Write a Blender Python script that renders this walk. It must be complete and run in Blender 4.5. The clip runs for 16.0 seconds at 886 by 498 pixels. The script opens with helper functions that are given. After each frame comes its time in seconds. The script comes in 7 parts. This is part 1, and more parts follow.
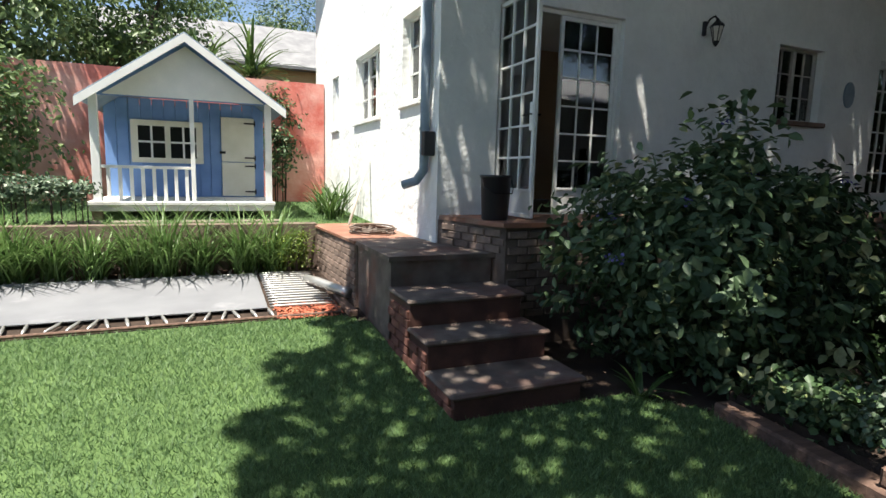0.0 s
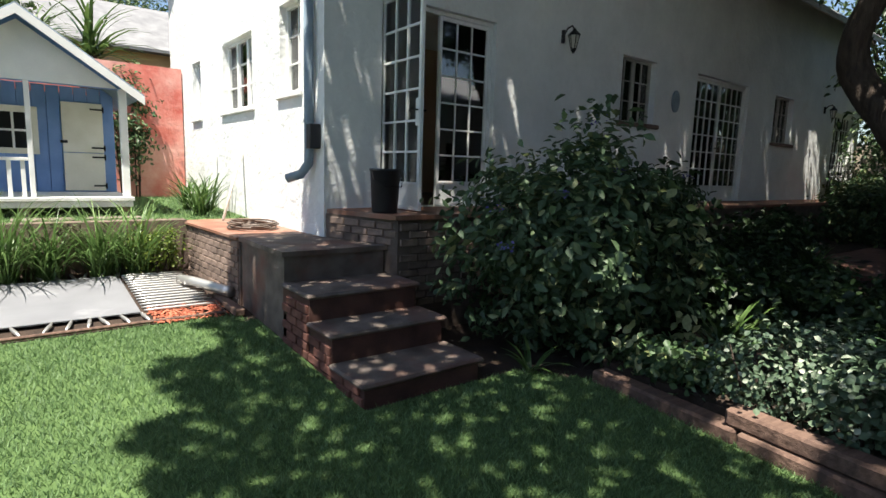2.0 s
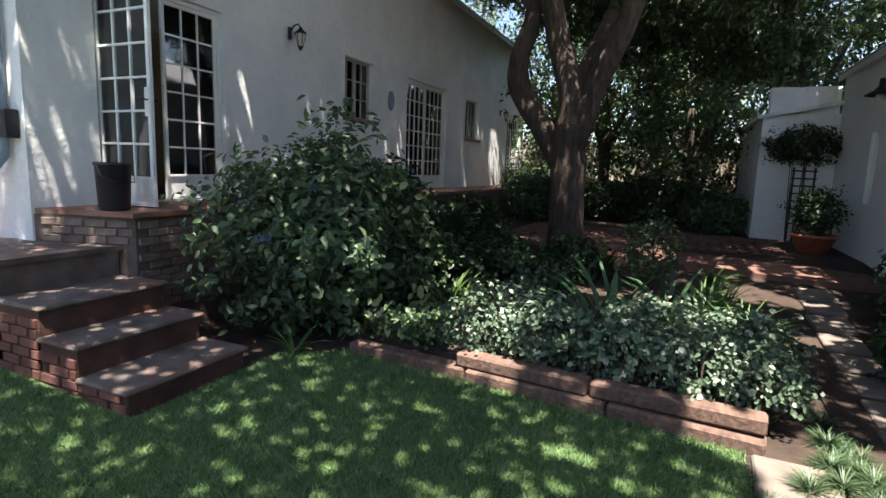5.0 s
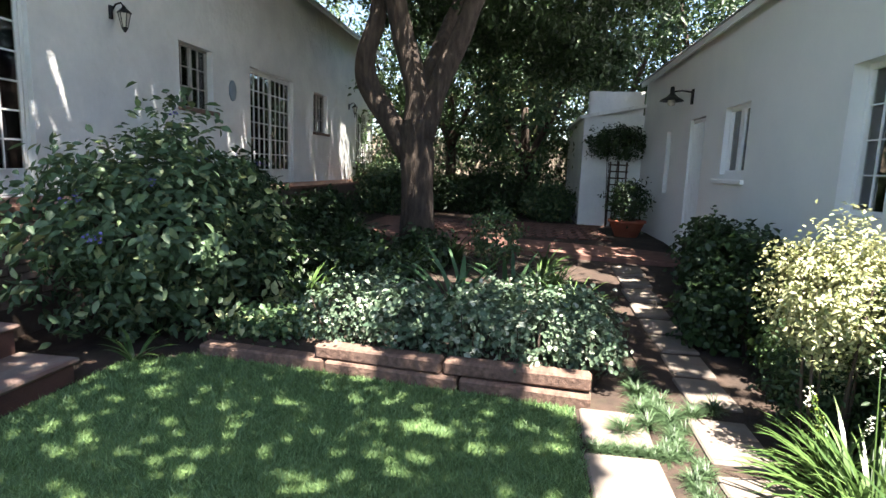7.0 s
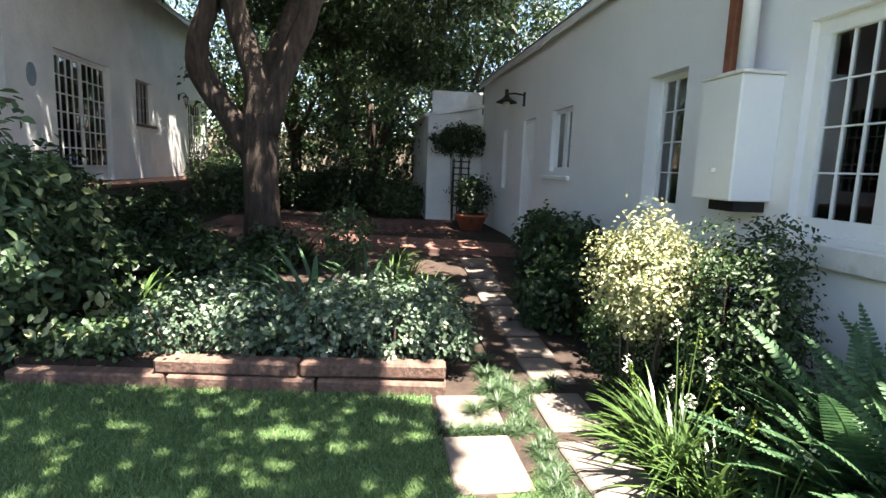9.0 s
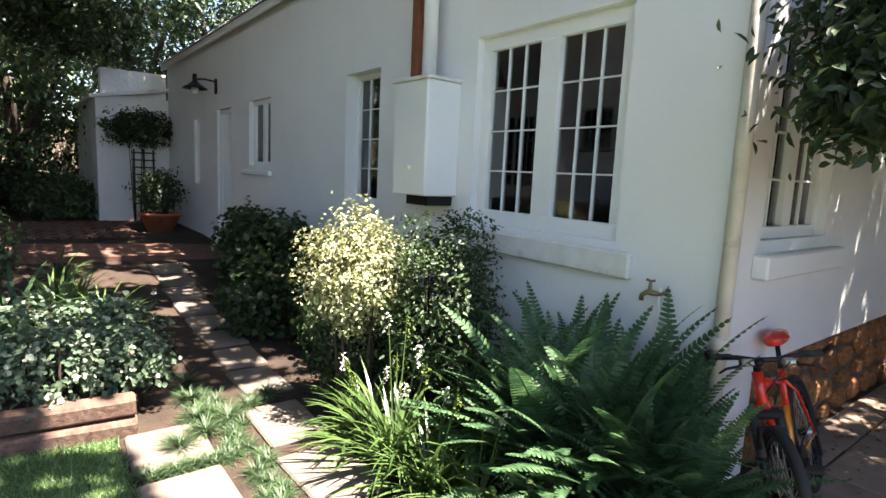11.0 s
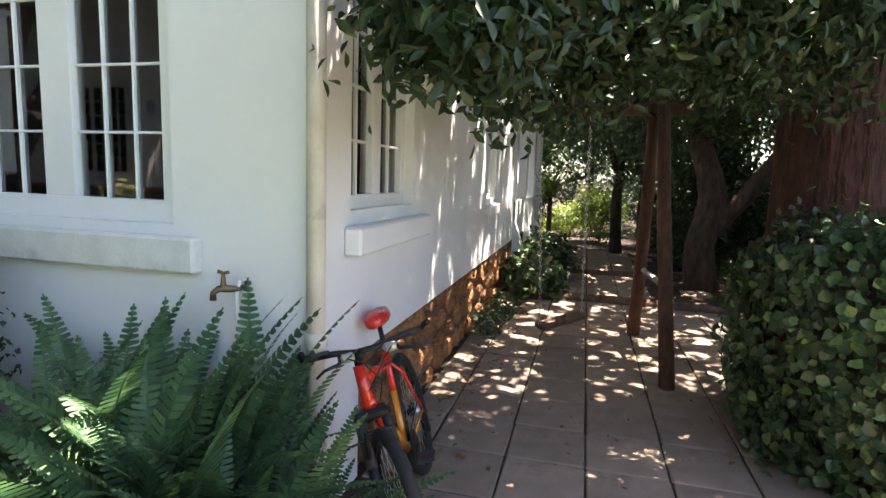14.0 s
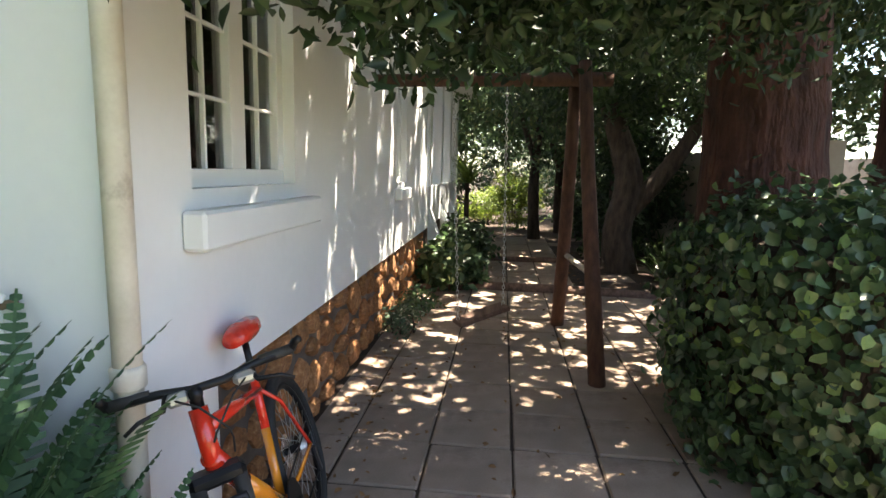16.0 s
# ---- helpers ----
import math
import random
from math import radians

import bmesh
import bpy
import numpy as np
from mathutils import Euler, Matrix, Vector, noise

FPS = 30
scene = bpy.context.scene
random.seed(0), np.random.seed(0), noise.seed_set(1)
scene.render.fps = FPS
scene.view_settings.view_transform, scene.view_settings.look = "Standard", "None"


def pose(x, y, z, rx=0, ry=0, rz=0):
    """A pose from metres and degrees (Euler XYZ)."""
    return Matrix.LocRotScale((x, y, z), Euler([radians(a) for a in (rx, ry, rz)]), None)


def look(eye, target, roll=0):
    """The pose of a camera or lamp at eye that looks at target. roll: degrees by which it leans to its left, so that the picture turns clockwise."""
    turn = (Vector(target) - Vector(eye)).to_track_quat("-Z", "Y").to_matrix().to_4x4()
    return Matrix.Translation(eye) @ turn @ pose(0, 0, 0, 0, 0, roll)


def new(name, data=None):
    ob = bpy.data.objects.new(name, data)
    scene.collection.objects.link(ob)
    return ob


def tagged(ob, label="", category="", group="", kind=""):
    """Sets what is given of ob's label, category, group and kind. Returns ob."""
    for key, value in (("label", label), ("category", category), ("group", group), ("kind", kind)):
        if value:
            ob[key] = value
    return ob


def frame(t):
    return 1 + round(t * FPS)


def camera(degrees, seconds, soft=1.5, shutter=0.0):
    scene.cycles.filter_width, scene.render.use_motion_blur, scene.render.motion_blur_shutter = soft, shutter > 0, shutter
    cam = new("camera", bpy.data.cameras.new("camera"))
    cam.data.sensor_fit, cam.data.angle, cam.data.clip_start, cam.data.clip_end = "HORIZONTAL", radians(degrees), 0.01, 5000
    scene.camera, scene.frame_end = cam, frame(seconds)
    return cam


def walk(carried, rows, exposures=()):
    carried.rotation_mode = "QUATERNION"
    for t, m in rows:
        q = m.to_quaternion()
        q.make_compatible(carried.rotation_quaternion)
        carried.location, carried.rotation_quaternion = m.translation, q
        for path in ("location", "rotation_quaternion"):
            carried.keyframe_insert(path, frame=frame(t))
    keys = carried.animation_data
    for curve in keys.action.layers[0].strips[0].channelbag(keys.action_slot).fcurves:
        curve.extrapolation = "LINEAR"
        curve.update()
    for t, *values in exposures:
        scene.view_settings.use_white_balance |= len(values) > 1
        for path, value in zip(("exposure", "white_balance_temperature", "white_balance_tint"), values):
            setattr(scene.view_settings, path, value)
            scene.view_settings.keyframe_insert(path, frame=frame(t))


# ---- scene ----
cam = camera(78.0, 16.0)
PATH = [
    (0, (0.623, -0.101, 1.676), (1.408, 1.718, 1.401), 1.5),
    (0.5, (0.571, -0.041, 1.683), (1.462, 1.727, 1.405), 1.6),
    (1, (0.508, -0.001, 1.686), (1.511, 1.706, 1.406), 1.7),
    (1.5, (0.424, -0.026, 1.686), (1.53, 1.616, 1.402), 1.7),
    (2, (0.313, -0.06, 1.67), (1.526, 1.504, 1.386), 1.8),
    (2.5, (0.198, -0.061, 1.693), (1.51, 1.42, 1.403), 1.8),
    (3, (0.106, -0.031, 1.726), (1.512, 1.361, 1.427), 1.9),
    (3.5, (0.008, -0.017, 1.732), (1.537, 1.237, 1.432), 2.0),
    (4, (-0.081, -0.017, 1.717), (1.571, 1.07, 1.419), 2.1),
    (4.5, (-0.162, -0.099, 1.736), (1.585, 0.828, 1.44), 2.1),
    (5, (-0.225, -0.16, 1.731), (1.589, 0.628, 1.436), 2.0),
    (7.5, (-0.417, -0.202, 1.723), (1.553, -0.03, 1.426), 2.0),
    (8, (-0.451, -0.193, 1.737), (1.526, -0.126, 1.44), 1.9),
    (10.5, (-0.304, -0.176, 1.744), (1.422, -1.149, 1.47), 2.7),
    (11, (-0.257, -0.241, 1.756), (1.308, -1.457, 1.486), 2.7),
    (11.5, (-0.22, -0.324, 1.763), (1.138, -1.767, 1.493), 2.8),
    (12, (-0.183, -0.423, 1.757), (0.901, -2.085, 1.502), 2.7),
    (12.5, (-0.119, -0.539, 1.73), (0.727, -2.335, 1.481), 2.6),
    (13, (-0.079, -0.722, 1.685), (0.613, -2.582, 1.44), 2.4),
    (13.5, (-0.07, -0.884, 1.654), (0.514, -2.781, 1.408), 2.1),
    (14, (-0.029, -1.07, 1.641), (0.466, -2.991, 1.384), 1.9),
    (14.5, (0.015, -1.237, 1.62), (0.423, -3.177, 1.357), 1.7),
    (15, (0.004, -1.411, 1.594), (0.337, -3.364, 1.324), 1.6),
    (15.5, (-0.017, -1.563, 1.578), (0.256, -3.525, 1.3), 1.4),
    (16, (-0.014, -1.692, 1.555), (0.195, -3.661, 1.27), 1.3),
]
walk(cam, [(t, look(eye, target, roll)) for t, eye, target, roll in PATH], [(0, 1.45, 6500, 9), (3.5, 1.6, 6500, 10), (5, 2.2, 6500, 14), (7.5, 2.95, 6500, 13), (10.5, 2.75, 6800, 16), (13.5, 3.3, 7000, 16), (16, 3.4, 7200, 12)])

# ---- light ----
SUN_TO = Vector((-0.30, -0.17, 1.0)).normalized()
world = bpy.data.worlds.new("sky")
scene.world = world
world.use_nodes = True
wn = world.node_tree.nodes
sky = wn.new("ShaderNodeTexSky")
sky.sky_type, sky.sun_disc = "NISHITA", False
sky.sun_elevation, sky.sun_rotation = math.asin(SUN_TO.z), math.atan2(SUN_TO.x, SUN_TO.y)
wn["Background"].inputs["Strength"].default_value = 0.068
world.node_tree.links.new(sky.outputs["Color"], wn["Background"].inputs["Color"])
sun_data = bpy.data.lights.new("sun", "SUN")
sun_data.energy, sun_data.angle, sun_data.color = 5.0, radians(0.6), (1.0, 0.94, 0.84)
sun = new("sun", sun_data)
sun.matrix_world = look(SUN_TO * 60, (0, 0, 0))


# ---- mesh and material helpers ----
class Build:
    """Collects vertices and faces of one mesh."""

    def __init__(self):
        self.v, self.f = [], []

    def add(self, verts, faces):
        n = len(self.v)
        self.v += [tuple(p) for p in verts]
        self.f += [tuple(i + n for i in q) for q in faces]
        return self

    def box(self, a, b, m=None, bevel=0.0):
        (x0, y0, z0), (x1, y1, z1) = a, b
        if bevel <= 0:
            vs = [(x, y, z) for z in (z0, z1) for y in (y0, y1) for x in (x0, x1)]
            fs = [(0, 2, 3, 1), (4, 5, 7, 6), (0, 1, 5, 4), (2, 6, 7, 3), (0, 4, 6, 2), (1, 3, 7, 5)]
        else:
            c, h = Vector(((x0 + x1) / 2, (y0 + y1) / 2, (z0 + z1) / 2)), (abs(x1 - x0) / 2, abs(y1 - y0) / 2, abs(z1 - z0) / 2)
            e = min(bevel, min(h) * 0.9)
            vs, at = [], {}
            for sx in (-1, 1):
                for sy in (-1, 1):
                    for sz in (-1, 1):
                        for k in range(3):
                            p = [sx * (h[0] - (k != 0) * e), sy * (h[1] - (k != 1) * e), sz * (h[2] - (k != 2) * e)]
                            at[sx, sy, sz, k] = len(vs)
                            vs.append(c + Vector(p))
            fs = []
            for k in range(3):
                i, j = [q for q in range(3) if q != k]
                for s in (-1, 1):
                    q = []
                    for si, sj in ((-1, -1), (1, -1), (1, 1), (-1, 1)):
                        w = [0, 0, 0]
                        w[k], w[i], w[j] = s, si, sj
                        q.append(at[(*w, k)])
                    fs.append(q)
            for k in range(3):
                i, j = [q for q in range(3) if q != k]
                for si in (-1, 1):
                    for sj in (-1, 1):
                        w0, w1 = [0, 0, 0], [0, 0, 0]
                        w0[k], w1[k] = -1, 1
                        w0[i] = w1[i] = si
                        w0[j] = w1[j] = sj
                        fs.append((at[(*w0, i)], at[(*w1, i)], at[(*w1, j)], at[(*w0, j)]))
            for sx in (-1, 1):
                for sy in (-1, 1):
                    for sz in (-1, 1):
                        fs.append([at[sx, sy, sz, k] for k in range(3)])
        if m is not None:
            vs = [m @ Vector(p) for p in vs]
        return self.add(vs, fs)

    def tube(self, pts, radii, n=8, closed=False):
        pts = [Vector(p) for p in pts]
        if not isinstance(radii, (list, tuple)):
            radii = [radii] * len(pts)
        vs, fs, up = [], [], Vector((0.13, 0.21, 0.97))
        for i, p in enumerate(pts):
            d = (pts[(i + 1) % len(pts)] - pts[i - 1]) if closed else (pts[min(i + 1, len(pts) - 1)] - pts[max(i - 1, 0)])
            d.normalize()
            if abs(d.dot(up)) > 0.95:
                up = Vector((0.97, 0.2, 0.13))
            a = d.cross(up).normalized()
            b = a.cross(d)
            up = b
            for k in range(n):
                w = 2 * math.pi * k / n
                vs.append(p + radii[i] * (math.cos(w) * a + math.sin(w) * b))
        rings = len(pts)
        for i in range(rings if closed else rings - 1):
            for k in range(n):
                j = (i + 1) % rings
                fs.append((i * n + k, i * n + (k + 1) % n, j * n + (k + 1) % n, j * n + k))
        if not closed:
            fs.append(tuple(range(n))[::-1])
            fs.append(tuple((rings - 1) * n + k for k in range(n)))
        return self.add(vs, fs)

    def lathe(self, c, prof, n=16):
        c = Vector(c)
        vs = [c + Vector((r * math.cos(2 * math.pi * k / n), r * math.sin(2 * math.pi * k / n), z)) for r, z in prof for k in range(n)]
        fs = [(i * n + k, i * n + (k + 1) % n, (i + 1) * n + (k + 1) % n, (i + 1) * n + k) for i in range(len(prof) - 1) for k in range(n)]
        fs.append(tuple(range(n))[::-1])
        fs.append(tuple((len(prof) - 1) * n + k for k in range(n)))
        return self.add(vs, fs)

    def prism(self, poly, z0, z1):
        n = len(poly)
        zt = z1 if isinstance(z1, (list, tuple)) else [z1] * n
        vs = [(x, y, z0) for x, y in poly] + [(x, y, z) for (x, y), z in zip(poly, zt)]
        fs = [tuple(range(n))[::-1], tuple(range(n, 2 * n))] + [(i, (i + 1) % n, n + (i + 1) % n, n + i) for i in range(n)]
        return self.add(vs, fs)

    def mesh(self, name, material=None, smooth=False):
        me = bpy.data.meshes.new(name)
        me.from_pydata(self.v, [], self.f)
        bm = bmesh.new()
        bm.from_mesh(me)
        bmesh.ops.recalc_face_normals(bm, faces=bm.faces)
        bm.to_mesh(me)
        bm.free()
        if smooth:
            me.polygons.foreach_set("use_smooth", [True] * len(me.polygons))
        if material:
            me.materials.append(material)
        return me


def part(name, b, material, parent, label="", smooth=False, kind=""):
    me = b.mesh(name, material, smooth) if isinstance(b, Build) else b
    if not isinstance(b, Build) and material and not len(me.materials):
        me.materials.append(material)
    ob = new(name, me)
    ob.parent = parent
    return tagged(ob, label, kind=kind)


def thing(name, label, category, group="", kind="", at=(0, 0, 0)):
    ob = new(name)
    ob.location = at
    return tagged(ob, label, category, group, kind)


def solid(name, b, material, label, category, kind="", smooth=False, group=""):
    return tagged(new(name, b.mesh(name, material, smooth)), label, category, group, kind)


def raw_mesh(name, verts, faces, material):
    """A mesh from arrays of vertices and equal-sized faces."""
    verts, faces = np.asarray(verts, dtype=np.float32), np.asarray(faces, dtype=np.int32)
    me = bpy.data.meshes.new(name)
    k = faces.shape[1]
    me.vertices.add(len(verts))
    me.vertices.foreach_set("co", verts.ravel())
    me.loops.add(faces.size)
    me.loops.foreach_set("vertex_index", faces.ravel())
    me.polygons.add(len(faces))
    me.polygons.foreach_set("loop_start", np.arange(0, faces.size, k, dtype=np.int32))
    me.update(calc_edges=True)
    me.materials.append(material)
    return me


def nodes_of(name):
    m = bpy.data.materials.new(name)
    m.use_nodes = True
    nt = m.node_tree
    return m, nt, nt.nodes["Principled BSDF"]


def surface(name, dark, light, scale=6.0, rough=0.8, bump=0.2, fine=80.0, metal=0.0, stain=None, stain_scale=1.2, stain_at=0.58, stain_amount=0.7, vary=0.0, stretch=(1, 1, 1), spec=0.4, depth=0.01, coat=0.0):
    """Colour varied at two scales, stains and relief."""
    m, nt, p = nodes_of(name)
    N, L = nt.nodes, nt.links
    co = N.new("ShaderNodeTexCoord")
    mp = N.new("ShaderNodeMapping")
    mp.inputs["Scale"].default_value = stretch
    L.new(co.outputs["Object"], mp.inputs["Vector"])
    big, small = N.new("ShaderNodeTexNoise"), N.new("ShaderNodeTexNoise")
    big.inputs["Scale"].default_value, big.inputs["Detail"].default_value = scale, 6
    small.inputs["Scale"].default_value, small.inputs["Detail"].default_value = fine, 4
    for t in (big, small):
        L.new(mp.outputs["Vector"], t.inputs["Vector"])
    mixf = N.new("ShaderNodeMath")
    mixf.operation = "MULTIPLY_ADD"
    mixf.inputs[1].default_value = 0.35
    L.new(small.outputs["Fac"], mixf.inputs[0])
    sub = N.new("ShaderNodeMath")
    sub.operation = "MULTIPLY_ADD"
    sub.inputs[1].default_value, sub.inputs[2].default_value = 1.3, -0.32
    L.new(big.outputs["Fac"], sub.inputs[0])
    L.new(sub.outputs[0], mixf.inputs[2])
    ramp = N.new("ShaderNodeValToRGB")
    ramp.color_ramp.elements[0].position, ramp.color_ramp.elements[1].position = 0.2, 0.85
    ramp.color_ramp.elements[0].color, ramp.color_ramp.elements[1].color = (*dark, 1), (*light, 1)
    L.new(mixf.outputs[0], ramp.inputs["Fac"])
    col = ramp.outputs["Color"]
    if stain:
        sn = N.new("ShaderNodeTexNoise")
        sn.inputs["Scale"].default_value, sn.inputs["Detail"].default_value, sn.inputs["Roughness"].default_value = stain_scale, 8, 0.65
        L.new(co.outputs["Object"], sn.inputs["Vector"])
        sr = N.new("ShaderNodeMapRange")
        sr.inputs["From Min"].default_value, sr.inputs["From Max"].default_value, sr.inputs["To Max"].default_value = stain_at, stain_at + 0.16, stain_amount
        L.new(sn.outputs["Fac"], sr.inputs["Value"])
        mx = N.new("ShaderNodeMix")
        mx.data_type = "RGBA"
        L.new(sr.outputs["Result"], mx.inputs["Factor"])
        L.new(col, mx.inputs["A"])
        mx.inputs["B"].default_value = (*stain, 1)
        col = mx.outputs["Result"]
    if vary:
        oi = N.new("ShaderNodeObjectInfo")
        mr = N.new("ShaderNodeMapRange")
        mr.inputs["To Min"].default_value, mr.inputs["To Max"].default_value = 1 - vary, 1 + vary
        L.new(oi.outputs["Random"], mr.inputs["Value"])
        hs = N.new("ShaderNodeHueSaturation")
        L.new(mr.outputs["Result"], hs.inputs["Value"])
        L.new(col, hs.inputs["Color"])
        col = hs.outputs["Color"]
    L.new(col, p.inputs["Base Color"])
    p.inputs["Roughness"].default_value, p.inputs["Metallic"].default_value = rough, metal
    p.inputs["Specular IOR Level"].default_value = spec
    p.inputs["Coat Weight"].default_value = coat
    if bump:
        bp = N.new("ShaderNodeBump")
        bp.inputs["Strength"].default_value, bp.inputs["Distance"].default_value = bump, depth
        L.new(mixf.outputs[0], bp.inputs["Height"])
        L.new(bp.outputs["Normal"], p.inputs["Normal"])
    return m


def leafy(name, dark, light, rough=0.5, through_light=0.25, third=None):
    """Leaves: each island its own tone, some light passes through."""
    m, nt, p = nodes_of(name)
    N, L = nt.nodes, nt.links
    g = N.new("ShaderNodeNewGeometry")
    ramp = N.new("ShaderNodeValToRGB")
    e = ramp.color_ramp.elements
    e[0].color, e[1].color = (*dark, 1), (*light, 1)
    if third:
        e[1].position = 0.82
        x = e.new(0.97)
        x.color = (*third, 1)
    L.new(g.outputs["Random Per Island"], ramp.inputs["Fac"])
    co = N.new("ShaderNodeTexCoord")
    nz = N.new("ShaderNodeTexNoise")
    nz.inputs["Scale"].default_value = 45
    L.new(co.outputs["Object"], nz.inputs["Vector"])
    hs = N.new("ShaderNodeHueSaturation")
    mr = N.new("ShaderNodeMapRange")
    mr.inputs["To Min"].default_value, mr.inputs["To Max"].default_value = 0.65, 1.35
    L.new(nz.outputs["Fac"], mr.inputs["Value"])
    L.new(mr.outputs["Result"], hs.inputs["Value"])
    L.new(ramp.outputs["Color"], hs.inputs["Color"])
    L.new(hs.outputs["Color"], p.inputs["Base Color"])
    p.inputs["Roughness"].default_value = rough
    tr = N.new("ShaderNodeBsdfTranslucent")
    L.new(hs.outputs["Color"], tr.inputs["Color"])
    mix = N.new("ShaderNodeMixShader")
    mix.inputs[0].default_value = through_light
    L.new(p.outputs[0], mix.inputs[1])
    L.new(tr.outputs[0], mix.inputs[2])
    L.new(mix.outputs[0], N["Material Output"].inputs["Surface"])
    return m


def plain(name, colour, rough=0.5, metal=0.0, coat=0.0):
    m, nt, p = nodes_of(name)
    nz = nt.nodes.new("ShaderNodeTexNoise")
    nz.inputs["Scale"].default_value = 40
    mr = nt.nodes.new("ShaderNodeMapRange")
    mr.inputs["To Min"].default_value, mr.inputs["To Max"].default_value = rough * 0.8, min(1, rough * 1.25)
    nt.links.new(nz.outputs["Fac"], mr.inputs["Value"])
    nt.links.new(mr.outputs["Result"], p.inputs["Roughness"])
    p.inputs["Base Color"].default_value, p.inputs["Metallic"].default_value, p.inputs["Coat Weight"].default_value = (*colour, 1), metal, coat
    return m


def glass_pane():
    m, nt, p = nodes_of("window_glass")
    N, L = nt.nodes, nt.links
    gl, tp, fr, mx = N.new("ShaderNodeBsdfGlossy"), N.new("ShaderNodeBsdfTransparent"), N.new("ShaderNodeFresnel"), N.new("ShaderNodeMixShader")
    gl.inputs["Roughness"].default_value = 0.02
    tp.inputs["Color"].default_value = (0.86, 0.9, 0.88, 1)
    fr.inputs["IOR"].default_value = 2.3
    L.new(fr.outputs[0], mx.inputs[0])
    L.new(tp.outputs[0], mx.inputs[1])
    L.new(gl.outputs[0], mx.inputs[2])
    L.new(mx.outputs[0], N["Material Output"].inputs["Surface"])
    return m


WHITE_WALL = surface("white_plaster", (0.66, 0.67, 0.66), (0.81, 0.82, 0.80), 1.6, 0.88, 0.9, 12, stain=(0.44, 0.38, 0.30), stain_scale=0.8, stain_at=0.60, stain_amount=0.5, depth=0.04)
WHITE_SMOOTH = surface("smooth_white_paint", (0.74, 0.76, 0.76), (0.82, 0.83, 0.82), 1.2, 0.7, 0.15, 22, stain=(0.52, 0.5, 0.46), stain_scale=1.3, stain_at=0.66, stain_amount=0.3)
GREY_SILL = surface("weathered_painted_sill", (0.55, 0.55, 0.53), (0.78, 0.78, 0.76), 5, 0.85, 0.5, 60, stain=(0.25, 0.24, 0.22), stain_scale=3.5, stain_at=0.58)
WHITE_PAINT = surface("white_painted_metal", (0.68, 0.69, 0.67), (0.80, 0.80, 0.78), 8, 0.42, 0.08, 90, stain=(0.45, 0.35, 0.25), stain_scale=5, stain_at=0.68, stain_amount=0.5)
OLD_STEEL = surface("dull_painted_steel", (0.30, 0.28, 0.25), (0.48, 0.46, 0.42), 9, 0.6, 0.2, 90, stain=(0.2, 0.12, 0.07), stain_scale=6, stain_at=0.6)
BROWN_SILL = surface("brown_quarry_sill", (0.10, 0.06, 0.045), (0.22, 0.15, 0.12), 6, 0.85, 0.4, 60)
RED_FLOOR = surface("red_polished_cement", (0.17, 0.075, 0.048), (0.31, 0.15, 0.10), 3, 0.6, 0.3, 50, stain=(0.30, 0.22, 0.17), stain_scale=1.6, stain_at=0.5)
CONCRETE = surface("worn_concrete", (0.075, 0.06, 0.05), (0.21, 0.17, 0.145), 5, 0.9, 0.6, 130, stain=(0.16, 0.07, 0.05), stain_scale=1.8, stain_at=0.5)
BRICK = surface("old_red_brick", (0.11, 0.045, 0.033), (0.22, 0.095, 0.07), 9, 0.9, 0.6, 110, stain=(0.36, 0.30, 0.25), stain_scale=4, stain_at=0.6, vary=0.28)
BRICK_GREY = surface("grimy_brick", (0.12, 0.085, 0.07), (0.26, 0.19, 0.15), 9, 0.92, 0.6, 110, stain=(0.40, 0.30, 0.18), stain_scale=3, stain_at=0.6, vary=0.25)
RISER = surface("dark_red_cement_riser", (0.05, 0.024, 0.018), (0.13, 0.06, 0.045), 5, 0.85, 0.5, 90, stain=(0.03, 0.024, 0.02), stain_scale=2.5)
MORTAR = surface("grimy_mortar", (0.085, 0.062, 0.05), (0.17, 0.13, 0.105), 7, 0.95, 0.6, 90)
STONE = surface("brown_fieldstone", (0.17, 0.07, 0.03), (0.44, 0.21, 0.085), 5, 0.85, 0.8, 40, stain=(0.42, 0.33, 0.22), stain_scale=5, stain_at=0.6, vary=0.3)
SLAB = surface("paving_slab_concrete", (0.19, 0.14, 0.105), (0.33, 0.255, 0.20), 3, 0.9, 0.4, 120, stain=(0.13, 0.085, 0.065), stain_scale=2, stain_at=0.52, vary=0.14)
STEP_STONE = surface("pale_stepping_stone", (0.12, 0.098, 0.08), (0.22, 0.185, 0.155), 3, 0.9, 0.5, 120, stain=(0.12, 0.085, 0.06), stain_scale=2.5, stain_at=0.5, vary=0.1)
SOIL = surface("red_brown_soil", (0.022, 0.015, 0.011), (0.062, 0.04, 0.028), 4, 1.0, 1.0, 60, stain=(0.06, 0.055, 0.03), stain_scale=1.5, depth=0.03)
PATIO = surface("red_brick_patio", (0.09, 0.045, 0.035), (0.19, 0.10, 0.075), 6, 0.9, 0.4, 70, vary=0.2)
TURF = surface("turf", (0.045, 0.085, 0.025), (0.10, 0.16, 0.05), 3, 1.0, 0.6, 90)
SLEEPER = surface("old_railway_sleeper", (0.075, 0.044, 0.033), (0.20, 0.125, 0.092), 4, 0.92, 0.8, 40, stretch=(6, 0.6, 6), stain=(0.06, 0.04, 0.035), stain_scale=3)
POLE_WOOD = surface("brown_gum_pole", (0.05, 0.023, 0.015), (0.13, 0.062, 0.04), 5, 0.8, 0.6, 50, stretch=(5, 5, 0.6))
